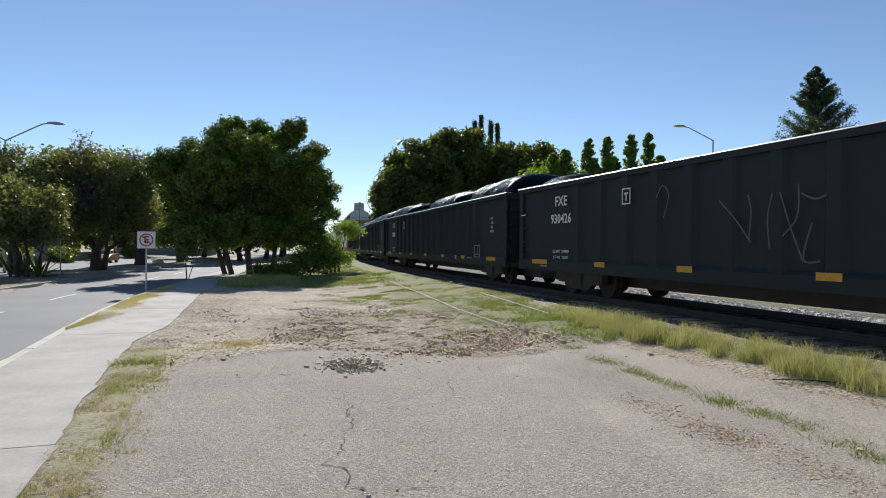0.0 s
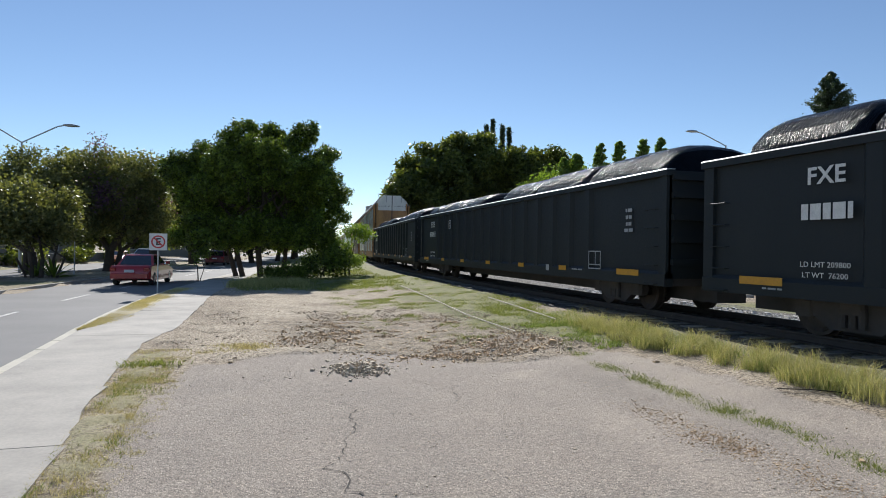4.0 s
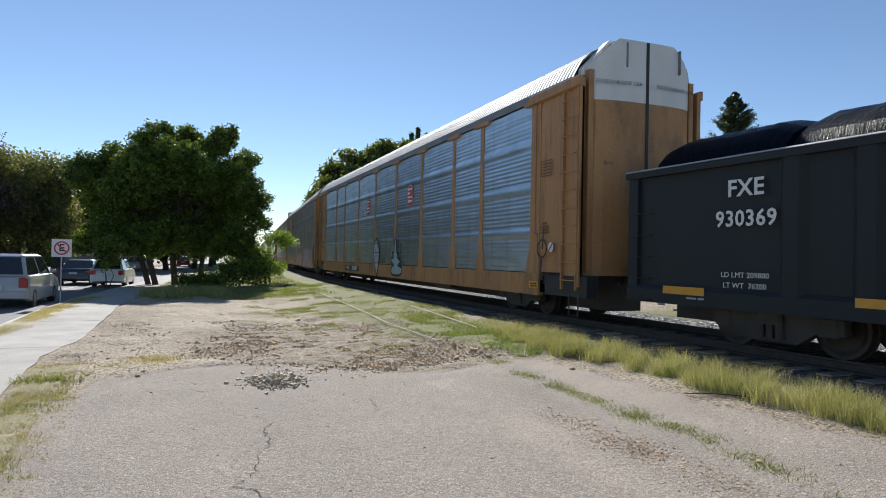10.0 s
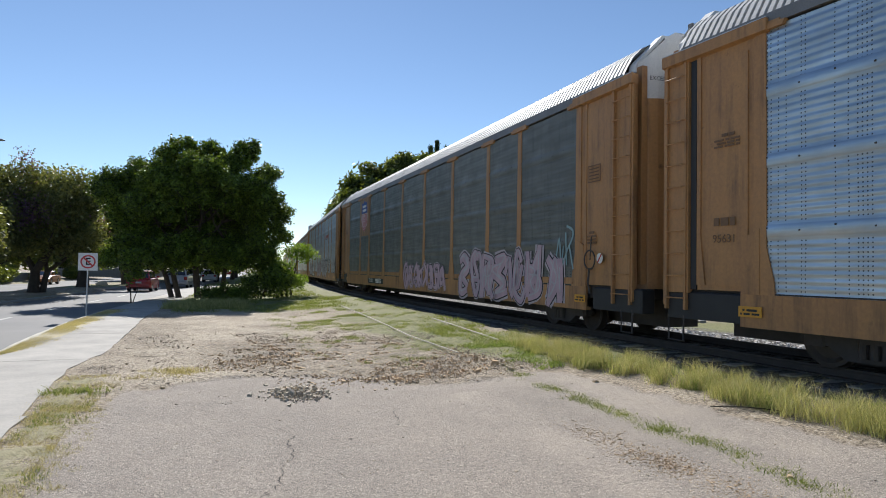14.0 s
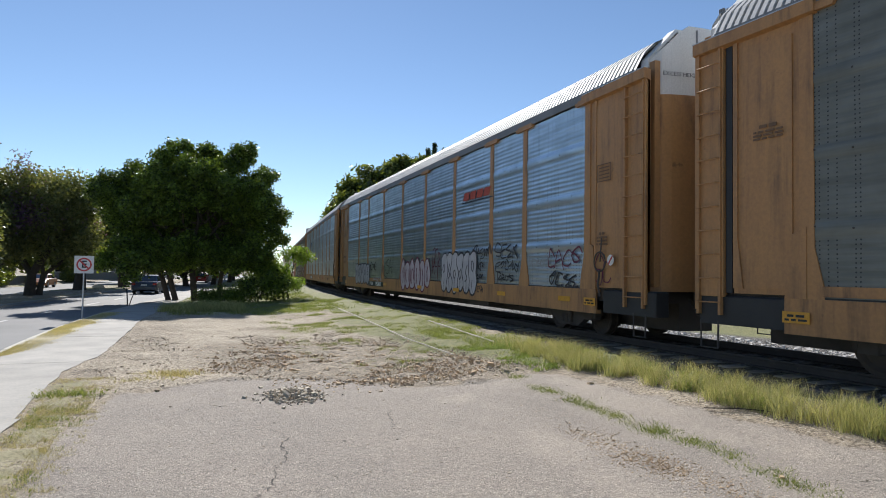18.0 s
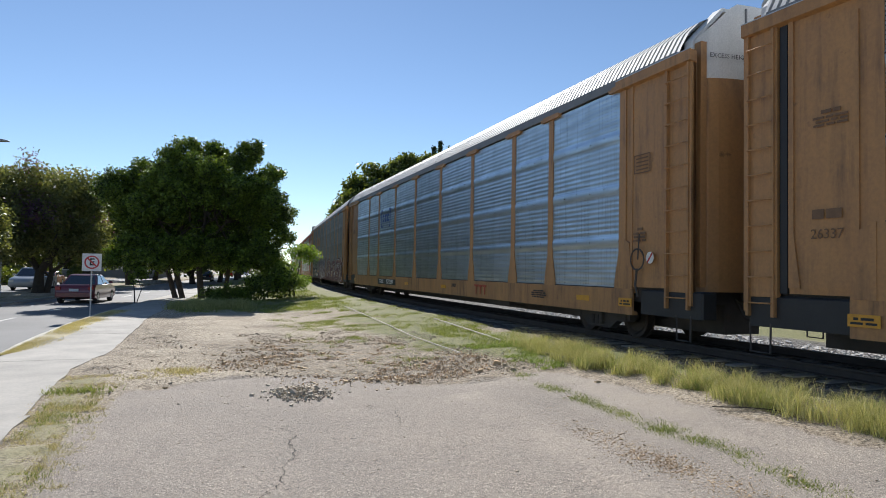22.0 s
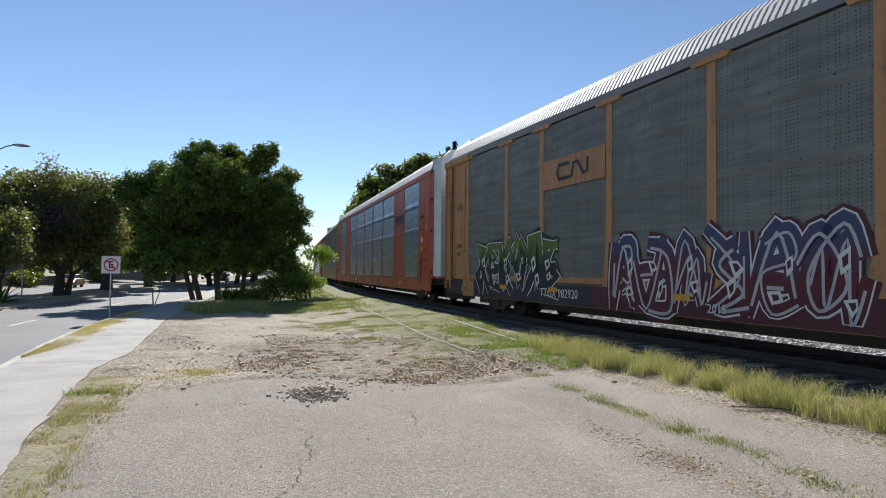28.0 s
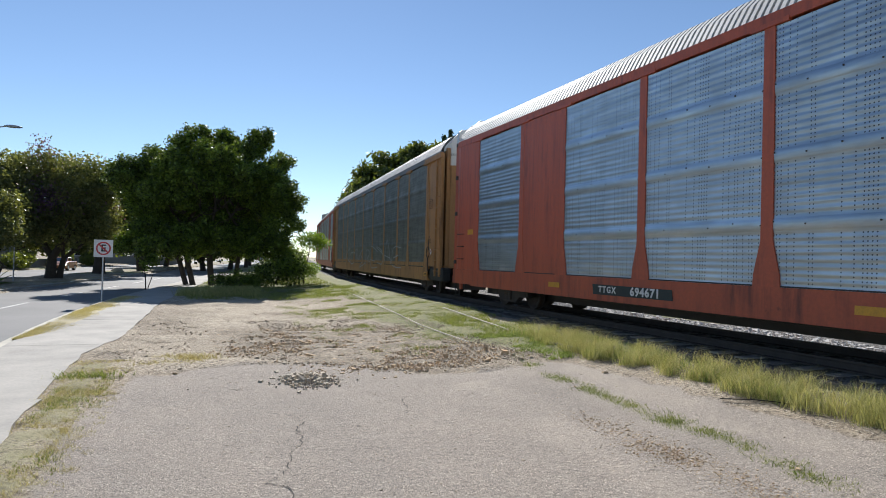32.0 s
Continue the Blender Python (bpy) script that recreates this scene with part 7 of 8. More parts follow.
def spire(label, base, height, width, seed, material, leaves=9000, size=0.3, category="tree", group="", rise=1.1, per=30, name="conifer", taper=0.9):
    """A pointed tree: short boughs all round a straight stem, each a spray of leaves."""
    r = np.random.default_rng(seed)
    ob = thing(name, label, category, pose(base[0], base[1], float(ground_z(*base))), group)
    G = Geo().tube([(0, 0, -0.3), (0, 0, height * 0.5), (0, 0, height * 0.98)], [0.25, 0.15, 0.02], 8)
    n = leaves // per
    h = r.random(n) ** 0.8
    a = r.uniform(0, 2 * np.pi, n)
    reach = width * ((1 - h) ** taper * np.clip(h * 6 + 0.25, 0, 1)) * r.uniform(0.5, 1.08, n) + 0.08
    z0 = height * (0.12 + 0.87 * h)
    P = []
    for k in range(n):
        t = r.random(per) ** (0.7 if per < 60 else 0.5)
        d = np.array([math.cos(a[k]), math.sin(a[k]), rise])
        q = np.array([0, 0, z0[k]]) + d * (reach[k] * t)[:, None] + r.normal(size=(per, 3)) * (0.16 if per < 60 else 0.05 + 0.035 * reach[k])
        P.append(q)
        if k % 3 == 0:
            G.tube([(0, 0, z0[k]), tuple(np.array([0, 0, z0[k]]) + d * reach[k])], [0.05, 0.01], 5)
    part("trunk", G, M_BARK, ob, "straight brown stem")
    part("crown", quads("crown", leaf_quads(np.concatenate(P), size, r, -0.2, 2.6)), material, ob)
    return ob


for k, (x, y, h, w) in enumerate(((40.7, 66, 14.2, 1.5), (43.2, 66, 14.6, 1.5), (46.4, 66, 15.1, 1.5), (48.9, 66, 15.4, 1.5), (50.6, 66, 12.8, 1.7), (38.2, 67, 12.9, 1.7), (36.6, 67, 12.4, 1.7), (41.9, 67, 12.0, 1.7), (44.8, 67, 12.4, 1.7))):
    spire("slender green tree with feathered boughs", (x, y), h, w * 1.15, 70 + k, M_LEAF_LIGHT, 16000, 0.13, group=rt, rise=0.7, per=70, name="slender_tree", taper=0.5)
for k, (x, y, h) in enumerate(((39.3, 98, 21.9), (40.4, 98, 22.9), (42.1, 98, 22.2), (43.3, 98, 22.0), (38.5, 98.5, 20.6))):
    spire("narrow dark cypress above the trees", (x, y), h, 0.80, 80 + k, M_LEAF_PINE, 9000, 0.13, group=rt)
spire("tall dark pine with open boughs", (51.3, 45), 18.3, 6.4, 90, M_LEAF_PINE, 80000, 0.07, group=rt, rise=0.75, per=190)
tree("low hedge of bushes beyond the rails", (21.5, 20.0), [(0, 0, 1.0, 1.4, 3.4, 1.0), (0.6, 5, 1.0, 1.4, 3.2, 1.1), (0.4, -5, 0.9, 1.4, 3.2, 0.9)], 9000, 0.2, M_LEAF_MED, ((0, 0, 0.08), (0, 3, 0.08), (0, -3, 0.08)), seed=41, category="hedge")
tree("green bushes along the far side of the rails", (25.5, 42.0), [(0, 0, 1.2, 2.0, 4.6, 1.2), (1.2, 8, 1.4, 2.0, 4.6, 1.5), (-1.6, -8, 1.1, 1.8, 4.2, 1.1), (4, 18, 1.8, 2.4, 5.0, 2.0)], 14000, 0.24, M_LEAF_MED, ((0, 0, 0.1), (0, 5, 0.1), (0, -5, 0.1)), seed=42, category="hedge")


# grass
def blades(P, h, w, r, lean=0.35):
    """Grass blades: slim triangles standing at P."""
    n = len(P)
    a = r.uniform(0, 2 * np.pi, n)
    s = np.stack([np.cos(a), np.sin(a), np.zeros(n)], 1) * (w * r.uniform(0.6, 1.4, n))[:, None]
    hh = h * r.uniform(0.45, 1.25, n)
    tip = np.stack([r.normal(size=n) * lean * hh, r.normal(size=n) * lean * hh, hh], 1)
    mid = P + tip * [0.35, 0.35, 0.6]
    return np.concatenate([np.stack([P - s, P + s, mid + s * 0.7, mid - s * 0.7], 1), np.stack([mid - s * 0.7, mid + s * 0.7, P + tip, P + tip], 1)])


def sward(name, label, xy, h, w, material, seed, lean=0.35, lift=0.0):
    r = np.random.default_rng(seed)
    z = surf_z(xy[:, 0], xy[:, 1])
    P = np.stack([xy[:, 0], xy[:, 1], z - 0.01 + lift], 1)
    solid(name, quads(name, blades(P, h, w, r, lean)), material, label, "grass", kind="stuff")


def scatter(n, x0, x1, y0, y1, seed, keep=None, clump=0.0, per=8):
    """Points over a rectangle, in tufts if clump is set; x runs beside the track's curve."""
    r = np.random.default_rng(seed)
    m = n // per if clump else n
    c = np.stack([r.uniform(x0, x1, m), r.uniform(y0, y1, m)], 1)
    if keep is not None:
        c = c[keep(c[:, 0], c[:, 1])]
    if clump:
        c = np.repeat(c, per, 0) + r.normal(size=(len(c) * per, 2)) * clump
    c[:, 0] += bend(c[:, 1])
    return c


def chance(seed, f):
    """Keeps a point by the probability f(x, y)."""
    return lambda x, y: np.random.default_rng(seed).random(len(x)) < f(x, y)


def verge_side(x, y):
    n = 0.35 + 1.1 * soft_noise(x, y, 0.28, 31) + 0.45 * soft_noise(x, y, 1.3, 32)
    return n * np.clip((x - 6.15 - 0.15 * soft_noise(x, y, 0.5, 9)) / 0.18, 0, 1) * np.clip((7.25 - x) / 0.3, 0, 1)


sward("tall_grass", "tall yellow-green grass along the ballast", scatter(42000, 6.1, 7.5, 1.0, 11.5, 1, chance(1, verge_side), 0.05), 0.25, 0.0026, M_GRASS, 1, 0.5)
sward("grass_stems", "thin seeding grass stems above the verge", scatter(13000, 6.3, 7.5, 1.0, 12.5, 21, chance(2, lambda x, y: verge_side(x, y) * 0.7), 0.04, 4), 0.30, 0.0020, M_GRASS_DRY, 21, 0.4)
sward("green_grass", "green grass in the verge", scatter(34000, 6.2, 7.45, 1.0, 12.0, 22, chance(3, lambda x, y: verge_side(x, y) * np.clip(0.2 + 1.4 * soft_noise(x, y, 0.8, 33), 0, 1)), 0.05), 0.17, 0.0032, M_GRASS_GREEN, 22, 0.5)
sward("tall_grass", "tall yellow-green grass along the ballast", scatter(30000, 5.9, 7.5, 10.2, 25.0, 2, chance(4, lambda x, y: np.clip(0.9 * soft_noise(x, y, 1.3, 5) + 0.7 * soft_noise(x, y, 0.4, 6), 0, 1)), 0.06), 0.095, 0.0045, M_GRASS_SHORT, 2, 0.6)
sward("short_grass", "short green grass and weeds among the stones", scatter(210000, 2.4, 7.5, 9.8, 34.0, 3, chance(5, lambda x, y: np.clip(-0.05 + 1.3 * soft_noise(x, y, 1.3, 7) + 1.2 * soft_noise(x, y, 0.4, 8), 0, 1) * np.clip((x - 2.4) / 2.2, 0, 1) * np.clip((y - 10.6) / 1.6 + np.clip(x - 5.0, 0, 1), 0, 1)), 0.07), 0.055, 0.005, M_GRASS_SHORT, 3, 0.7)
sward("green_weeds", "low bright green weeds near the verge", scatter(16000, 5.6, 7.3, 9.2, 13.5, 23, chance(6, lambda x, y: np.clip(0.1 + 1.5 * soft_noise(x, y, 0.6, 41) + 0.8 * soft_noise(x, y, 0.2, 42), 0, 1)), 0.05), 0.06, 0.007, M_GRASS_GREEN, 23, 0.8)
sward("short_grass", "green grass at the end of the clearing", scatter(16000, -0.5, 6.5, 26.0, 46.0, 4, lambda x, y: soft_noise(x, y, 2.5, 17) > -0.3, 0.1), 0.12, 0.008, M_GRASS_SHORT, 4)
sward("dry_grass", "tall dry grass in front of the dark tree", scatter(7000, -0.9, 2.2, 27.0, 31.5, 5, lambda x, y: (x + 0.0 > walk_right(y) + 0.15 - bend(y)) & (soft_noise(x, y, 1.2, 18) > -0.35), 0.16), 0.36, 0.008, M_GRASS, 5, 0.5)
sward("dry_grass", "dry grass along the sidewalk and broken asphalt", scatter(52000, -1.6, -0.64, 1.0, 11.6, 6, lambda x, y: np.random.default_rng(61).random(len(x)) < 0.6 + 0.6 * soft_noise(x, y, 0.12, 19) + 0.35 * soft_noise(x, y, 0.9, 20) - 2.4 * np.maximum(0, np.abs(x + 1.12) - 0.20), 0.03), 0.033, 0.0024, M_GRASS_DRY, 6, 0.9)
sward("weed_tufts", "green weeds along the broken asphalt edge", scatter(9000, -1.4, -0.8, 2.0, 10.5, 7, lambda x, y: np.random.default_rng(62).random(len(x)) < 0.6 * soft_noise(x, y, 0.6, 21) + 0.25, 0.03), 0.045, 0.0025, M_GRASS_SHORT, 7, 0.5)
sward("dry_grass", "dry grass between kerb and sidewalk", np.stack([(lambda yy: kerb_x(yy) + 0.14 + np.random.default_rng(9).uniform(0, 1, 15000) * (0.52 + 0.22 * soft_noise(yy * 0, yy, 0.5, 93) + 0.12 * np.random.default_rng(94).normal(size=15000)) * np.clip((yy - 14.2) / 2.5, 0.1, 1))(np.random.default_rng(8).uniform(14.4, 28.0, 15000)), np.random.default_rng(8).uniform(14.4, 28.0, 15000)], 1), 0.045, 0.003, M_GRASS_DRY, 8, 0.6, 0.065)
sward("weed_tufts", "bright green weeds at the broken asphalt edge", scatter(9000, -1.5, -0.95, 2.2, 5.2, 24, chance(8, lambda x, y: np.clip(-0.1 + 1.5 * soft_noise(x, y, 0.35, 25) - 0.10 * (y - 3.0), 0, 1)), 0.03), 0.05, 0.0026, M_GRASS_GREEN, 24, 0.7)
r9 = np.random.default_rng(10)
wl = r9.uniform(0, 1, 16000)
wy = 2.6 + 7.6 * wl
wx = np.interp(wy, [0, 3.5, 4.0, 5.0, 5.7, 6.9, 8.2, 9.5, 10.6], [4.3, 4.75, 4.85, 4.94, 4.95, 5.02, 5.12, 5.45, 5.8]) + r9.normal(size=16000) * 0.09
kw = soft_noise(wx, wy, 0.25, 22) + 0.6 * soft_noise(wx, wy, 0.9, 23) + r9.normal(size=16000) * 0.5 > 0.55
sward("weed_strip", "strip of green weeds in the asphalt seam", np.stack([wx, wy], 1)[kw], 0.042, 0.0028, M_GRASS_SHORT, 9, 0.8)
for k, (x, y, n, h, m_) in enumerate(((0.20, 11.6, 420, 0.075, M_GRASS_DRY), (-1.05, 10.1, 320, 0.08, M_GRASS_SHORT), (0.3, 11.25, 260, 0.07, M_GRASS_DRY), (-0.12, 10.95, 220, 0.065, M_GRASS_DRY))):
    rr = np.random.default_rng(100 + k)
    sward("grass_tuft", "dry tuft of grass on the bare earth", np.array([x, y]) + rr.normal(size=(n, 2)) * [0.22, 0.12], h, 0.006, m_, 100 + k, 0.8)


# stones
def stones(name, label, xy, size, material, seed, sink=0.3, heap=0.0):
    """Small angular stones, each a lopsided six-sided block."""
    r = np.random.default_rng(seed)
    n = len(xy)
    base = np.array([(-1, -1, -1), (1, -1, -1), (1, 1, -1), (-1, 1, -1), (-1, -1, 1), (1, -1, 1), (1, 1, 1), (-1, 1, 1)], float) * [0.7, 0.7, 0.5]
    base[4:, :2] *= 0.86
    faces = np.array([(3, 2, 1, 0), (4, 5, 6, 7), (0, 1, 5, 4), (1, 2, 6, 5), (2, 3, 7, 6), (3, 0, 4, 7)])
    s = size * r.lognormal(0, 0.45, n)
    V = base[None] * r.uniform(0.5, 1.25, (n, 8, 1)) * s[:, None, None] * r.uniform(0.7, 1.3, (n, 1, 3))
    a = r.uniform(0, 6.28, n)
    c, q = np.cos(a)[:, None], np.sin(a)[:, None]
    tip = r.normal(size=(n, 1)) * 0.15
    V = np.stack([V[..., 0] * c - V[..., 1] * q, V[..., 0] * q + V[..., 1] * c, V[..., 2] + V[..., 0] * tip], -1) + r.normal(size=(n, 8, 3)) * s[:, None, None] * 0.12
    z = surf_z(xy[:, 0], xy[:, 1]) + s * (0.4 - sink) * 0.7
    if heap:
        q = (xy - xy.mean(0)) / xy.std(0)
        z += heap * np.exp(-(q ** 2).sum(1) / 2) * r.random(n)
    V += np.stack([xy[:, 0], xy[:, 1], z], 1)[:, None]
    solid(name, quads(name, V[:, faces].reshape(-1, 3), 4), material, label, "stones", kind="stuff")


rs = np.random.default_rng(50)
pile = np.stack([1.76 + rs.normal(size=700) * 0.2, 9.2 + rs.normal(size=700) * 0.25], 1)
stones("stone_pile", "low heap of brown broken stones on the asphalt", pile, 0.020, M_STONE, 1, 0.2, 0.09)
rc = np.stack([rs.uniform(0.6, 5.6, 12000), rs.uniform(9.0, 16.2, 12000)], 1)
rd = inside(rc[:, 0], rc[:, 1], RUBBLE) + 0.5 * soft_noise(rc[:, 0], rc[:, 1], 0.7, 91) + rs.normal(size=12000) * 0.55
stones("rubble", "scattered dark clods and stones on bare earth", rc[(rd > 0.05) & (soft_noise(rc[:, 0], rc[:, 1], 0.35, 92) > -0.25)], 0.0125, M_CLOD_DARK, 2)
big = rc[(rd > 0.15)][:620]
stones("rubble", "larger clods of earth among the stones", big, 0.021, M_CLOD_DARK, 9, 0.25)
stones("rubble", "scattered clods and stones on bare earth", np.stack([rs.normal(size=200) * 0.6 + 3.4, rs.normal(size=200) * 0.16 + 9.85], 1), 0.018, M_CLOD_DARK, 3)
stones("pebbles", "loose pebbles over earth and asphalt", np.stack([rs.uniform(-0.8, 6, 5200), 2.5 + 22 * rs.random(5200) ** 0.8], 1), 0.0052, M_CLOD, 4)
stones("gravel_trail", "dark gravel strewn over the asphalt", np.stack([4.24 + rs.normal(size=3000) * 0.13, 4.7 + rs.normal(size=3000) * 0.8], 1), 0.0048, M_CLOD_DARK, 5)
gp = np.stack([rs.uniform(-1.2, 6.0, 13500), 9.4 + 8.5 * rs.random(13500) ** 1.2], 1)
stones("pebbles", "small stones strewn over the bare earth", gp[(inside(gp[:, 0], gp[:, 1], LOT) < 0) & (gp[:, 0] > walk_right(gp[:, 1]) + 0.1) & (rs.random(13500) < 0.25 + 0.75 * np.clip((gp[:, 0] - 0.8) / 1.5, 0, 1))], 0.011, M_CLOD, 12)
clod = np.array([[0.06, 10.15], [5.83, 7.9], [3.23, 8.74], [5.0, 7.4], [4.83, 3.89], [0.9, 14.6], [0.2, 16.0]])
stones("clod", "single dark clods on the asphalt", clod, 0.02, M_CLOD_DARK, 6, 0.35)
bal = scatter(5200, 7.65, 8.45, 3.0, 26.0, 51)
stones("ballast_stones", "loose ballast stones at the edge of the bed", bal, 0.026, M_STONE_SHADED, 7)
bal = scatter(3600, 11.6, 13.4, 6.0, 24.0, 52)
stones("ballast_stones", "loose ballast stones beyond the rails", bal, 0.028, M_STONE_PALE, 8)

# ---- street things ----
def street_lamp(m, label, h, arm, rise, arms=(1,)):
    ob = thing("street_lamp", label, "street lamp", m, "street lamps")
    part("pole", Geo().tube([(0, 0, -0.3), (0, 0, 0.4), (0, 0, h)], [0.10, 0.09, 0.055], 12), M_LAMPGREY, ob)
    for s in arms:
        part("arm", Geo().tube([(0, 0, h - 0.05), (s * arm * 0.45, 0, h + rise * 0.47), (s * arm * 0.86, 0, h + rise * 0.93), (s * arm, 0, h + rise)], 0.04, 8), M_LAMPGREY, ob)
        sec = []
        for t, w, d in ((0, 0.05, 0.05), (0.15, 0.13, 0.10), (0.45, 0.19, 0.13), (0.75, 0.15, 0.10), (0.95, 0.05, 0.04)):
            sec.append([(s * (arm - 0.05 + t), w * math.cos(a), h + rise + 0.02 + d * math.sin(a) * (1 if math.sin(a) > 0 else 0.55)) for a in np.linspace(0, 2 * math.pi, 13)])
        part("luminaire", Geo().grid(sec), M_LAMPGREY, ob, "cobra-head lamp housing", True)
    return ob


street_lamp(pose(-12.1, 46, -0.1, 0, 0, 8), "grey steel street lamp with two slanting arms", 8.0, 2.2, 1.2, (1, -1))
street_lamp(pose(35.4, 40, 0, 0, 0, 170), "grey steel street lamp behind the railway", 9.9, 2.3, 0.9)
cables = thing("overhead_cables", "thin black overhead cables beyond the lamp", "cables")
for k in range(3):
    part("cable", Geo().tube([(-60 + 26 * t, 60 + 12 * t, 10.2 - k * 0.45 - 1.6 * t - 1.2 * math.sin(math.pi * t)) for t in np.linspace(0, 1, 9)], 0.03, 5), M_BLACK, cables)

sign = thing("parking_sign", "white no-parking sign with a red ring on a galvanised post", "road sign", pose(-2.42, 25.8, 0.0, 0, 0, 4))
part("post", Geo().tube([(0, 0, -0.3), (0, 0, 1.75)], 0.026, 10), M_GALV, sign)
part("plate", Geo().bev(-0.30, -0.035, 1.52, 0.30, -0.028, 2.13, 0.003), M_WHITE, sign, "square white plate")
ring = Geo()
n = 40
ring.grid([[(r_ * math.cos(2 * math.pi * k / n), -0.040, 1.825 + r_ * math.sin(2 * math.pi * k / n)) for r_ in (0.185, 0.235)] for k in range(n + 1)])
part("ring", ring, M_RED, sign, "red ring")
part("slash", Geo().box(-0.20, -0.0435, -0.024, 0.20, -0.0425, 0.024, pose(0, 0, 1.825, 0, 45, 0)), M_RED, sign, "red diagonal bar")
cu = bpy.data.curves.new("letter", "FONT")
cu.body, cu.size, cu.align_x, cu.align_y, cu.extrude = "E", 0.34, "CENTER", "CENTER", 0.001
cu.offset = 0.008
o = bpy.data.objects.new("letter", cu)
letter = bpy.data.meshes.new_from_object(o)
bpy.data.objects.remove(o)
part("letter", letter, M_BLACK, sign, "black letter", m=pose(0, -0.0415, 1.825, 90))

# old rail lying in the weeds, and a second one
G = Geo()
pts = [(6.72, 26.15), (6.2, 21.3), (5.77, 17.41), (5.42, 14.6), (5.24, 11.4)]
G.tube([(x, y, float(ground_z(x, y)) + 0.055) for x, y in pts], 0.013, 6)
solid("old_rail", G, M_OLDRAIL, "old pale steel rail half buried in weeds", "rail")
G = Geo()
G.tube([(x, y, float(ground_z(x, y)) + 0.035) for x, y in ((7.44, 18.15), (7.05, 15.2), (6.7, 12.55))], 0.016, 6)
solid("old_rail", G, M_OLDRAIL, "short old rail half buried in weeds", "rail")
G = Geo().bev(-0.06, -0.45, 0, 0.06, 0.45, 0.035, 0.006)
solid("plank", G, M_PLANK, "weathered grey wooden plank lying in weeds", "plank", m=pose(6.5, 9.95, float(ground_z(6.5, 9.95)) + 0.02, 0, 2, 3))
G = Geo().bev(-0.07, -0.22, 0, 0.07, 0.22, 0.02, 0.004)
solid("board_scrap", G, M_PLANK, "pale scrap of board in the weeds", "board", m=pose(6.75, 10.25, float(ground_z(6.75, 10.25)) + 0.02, 3, 0, 28))
G = Geo().tube([(x, y, float(ground_z(x, y)) + 0.02) for x, y in ((5.94, 5.84), (6.06, 5.72), (6.2, 5.6), (6.32, 5.4), (6.38, 5.2))], 0.006, 6)
solid("branch", G, M_BARK, "thin dry branch on the asphalt edge", "branch")

# cracks in the asphalt
CRACKS = [[(1.02, 7.41), (1.25, 7.2), (1.31, 6.91), (1.22, 6.6), (1.19, 6.24), (1.0, 5.7), (0.9, 5.34), (0.73, 5.1), (0.88, 4.99), (0.83, 4.57), (1.15, 4.47), (1.53, 4.37)],
          [(2.76, 7.86), (2.6, 7.4), (2.55, 7.1), (2.45, 6.97)], [(1.66, 6.62), (1.78, 6.6), (1.89, 6.55)], [(2.2, 5.75), (2.47, 5.84), (2.8, 5.9), (3.06, 6.04)], [(2.6, 4.4), (3.2, 4.5), (3.9, 4.4)]]
cr = thing("asphalt_cracks", "dark ragged cracks in the old asphalt", "cracks", kind="structure")
for path in CRACKS:
    fine = []
    for (x0, y0), (x1, y1) in zip(path, path[1:]):
        for t in np.linspace(0, 1, 5, endpoint=False):
            fine.append((x0 + (x1 - x0) * t + random.uniform(-0.035, 0.035), y0 + (y1 - y0) * t + random.uniform(-0.03, 0.03)))
    fine.append(path[-1])
    rows = []
    for x, y in fine:
        w = random.uniform(0.002, 0.009)
        z = float(ground_z(x, y)) - 0.013
        rows.append([(x - w, y - w * 0.3, z), (x + w, y + w * 0.3, z)])
    part("crack", Geo().grid(rows), M_CRACK, cr)

# far side: walls, tower, fence
def house(m, w, d, h, material, label, windows=3):
    ob = thing("house", label, "house", m)
    part("wall", Geo().box(-w / 2, 0, 0, w / 2, d, h), material, ob)
    part("roof", Geo().box(-w / 2 - 0.15, -0.15, h, w / 2 + 0.15, d + 0.15, h + 0.18), M_CONC, ob)
    for k in range(windows):
        x = -w / 2 + (k + 0.5) * w / windows
        wd = part("window", Geo().box(x - 0.55, -0.05, 1.0, x + 0.55, 0.02, 2.1), M_WHITE, ob, "window frame")
        part("pane", Geo().box(x - 0.48, -0.06, 1.07, x + 0.48, -0.045, 2.03), M_DARKGLASS, wd)
    return ob


solid("rock", Geo().tube([(0, 0, -0.1), (0, 0, 0.1), (0.05, 0, 0.32), (0.05, 0, 0.4)], [0.5, 0.55, 0.35, 0.05], 9), M_STONE, "grey boulder lying on the median", "rock", smooth=True, m=pose(-4.9, 63.7, -0.05))
solid("thin_post", Geo().tube([(0, 0, -0.3), (0, 0, 2.2)], 0.03, 8), M_LAMPGREY, "thin grey post on the median", "post", m=pose(-8.1, 40.8, -0.02))
M_DARKGLASS = glass_mat("dark_glass", (0.02, 0.025, 0.03))
house(pose(-22, 74, 0, 0, 0, 12), 14, 8, 3.2, M_WALL, "low pale painted house across the street", 4)
house(pose(-38, 66, 0, 0, 0, 15), 12, 8, 3.4, M_CONC, "low grey house across the street", 3)
house(pose(-8, 112, 0, 0, 0, 5), 16, 8, 3.4, M_WALL, "low pale house at the end of the street", 4)
G = Geo()
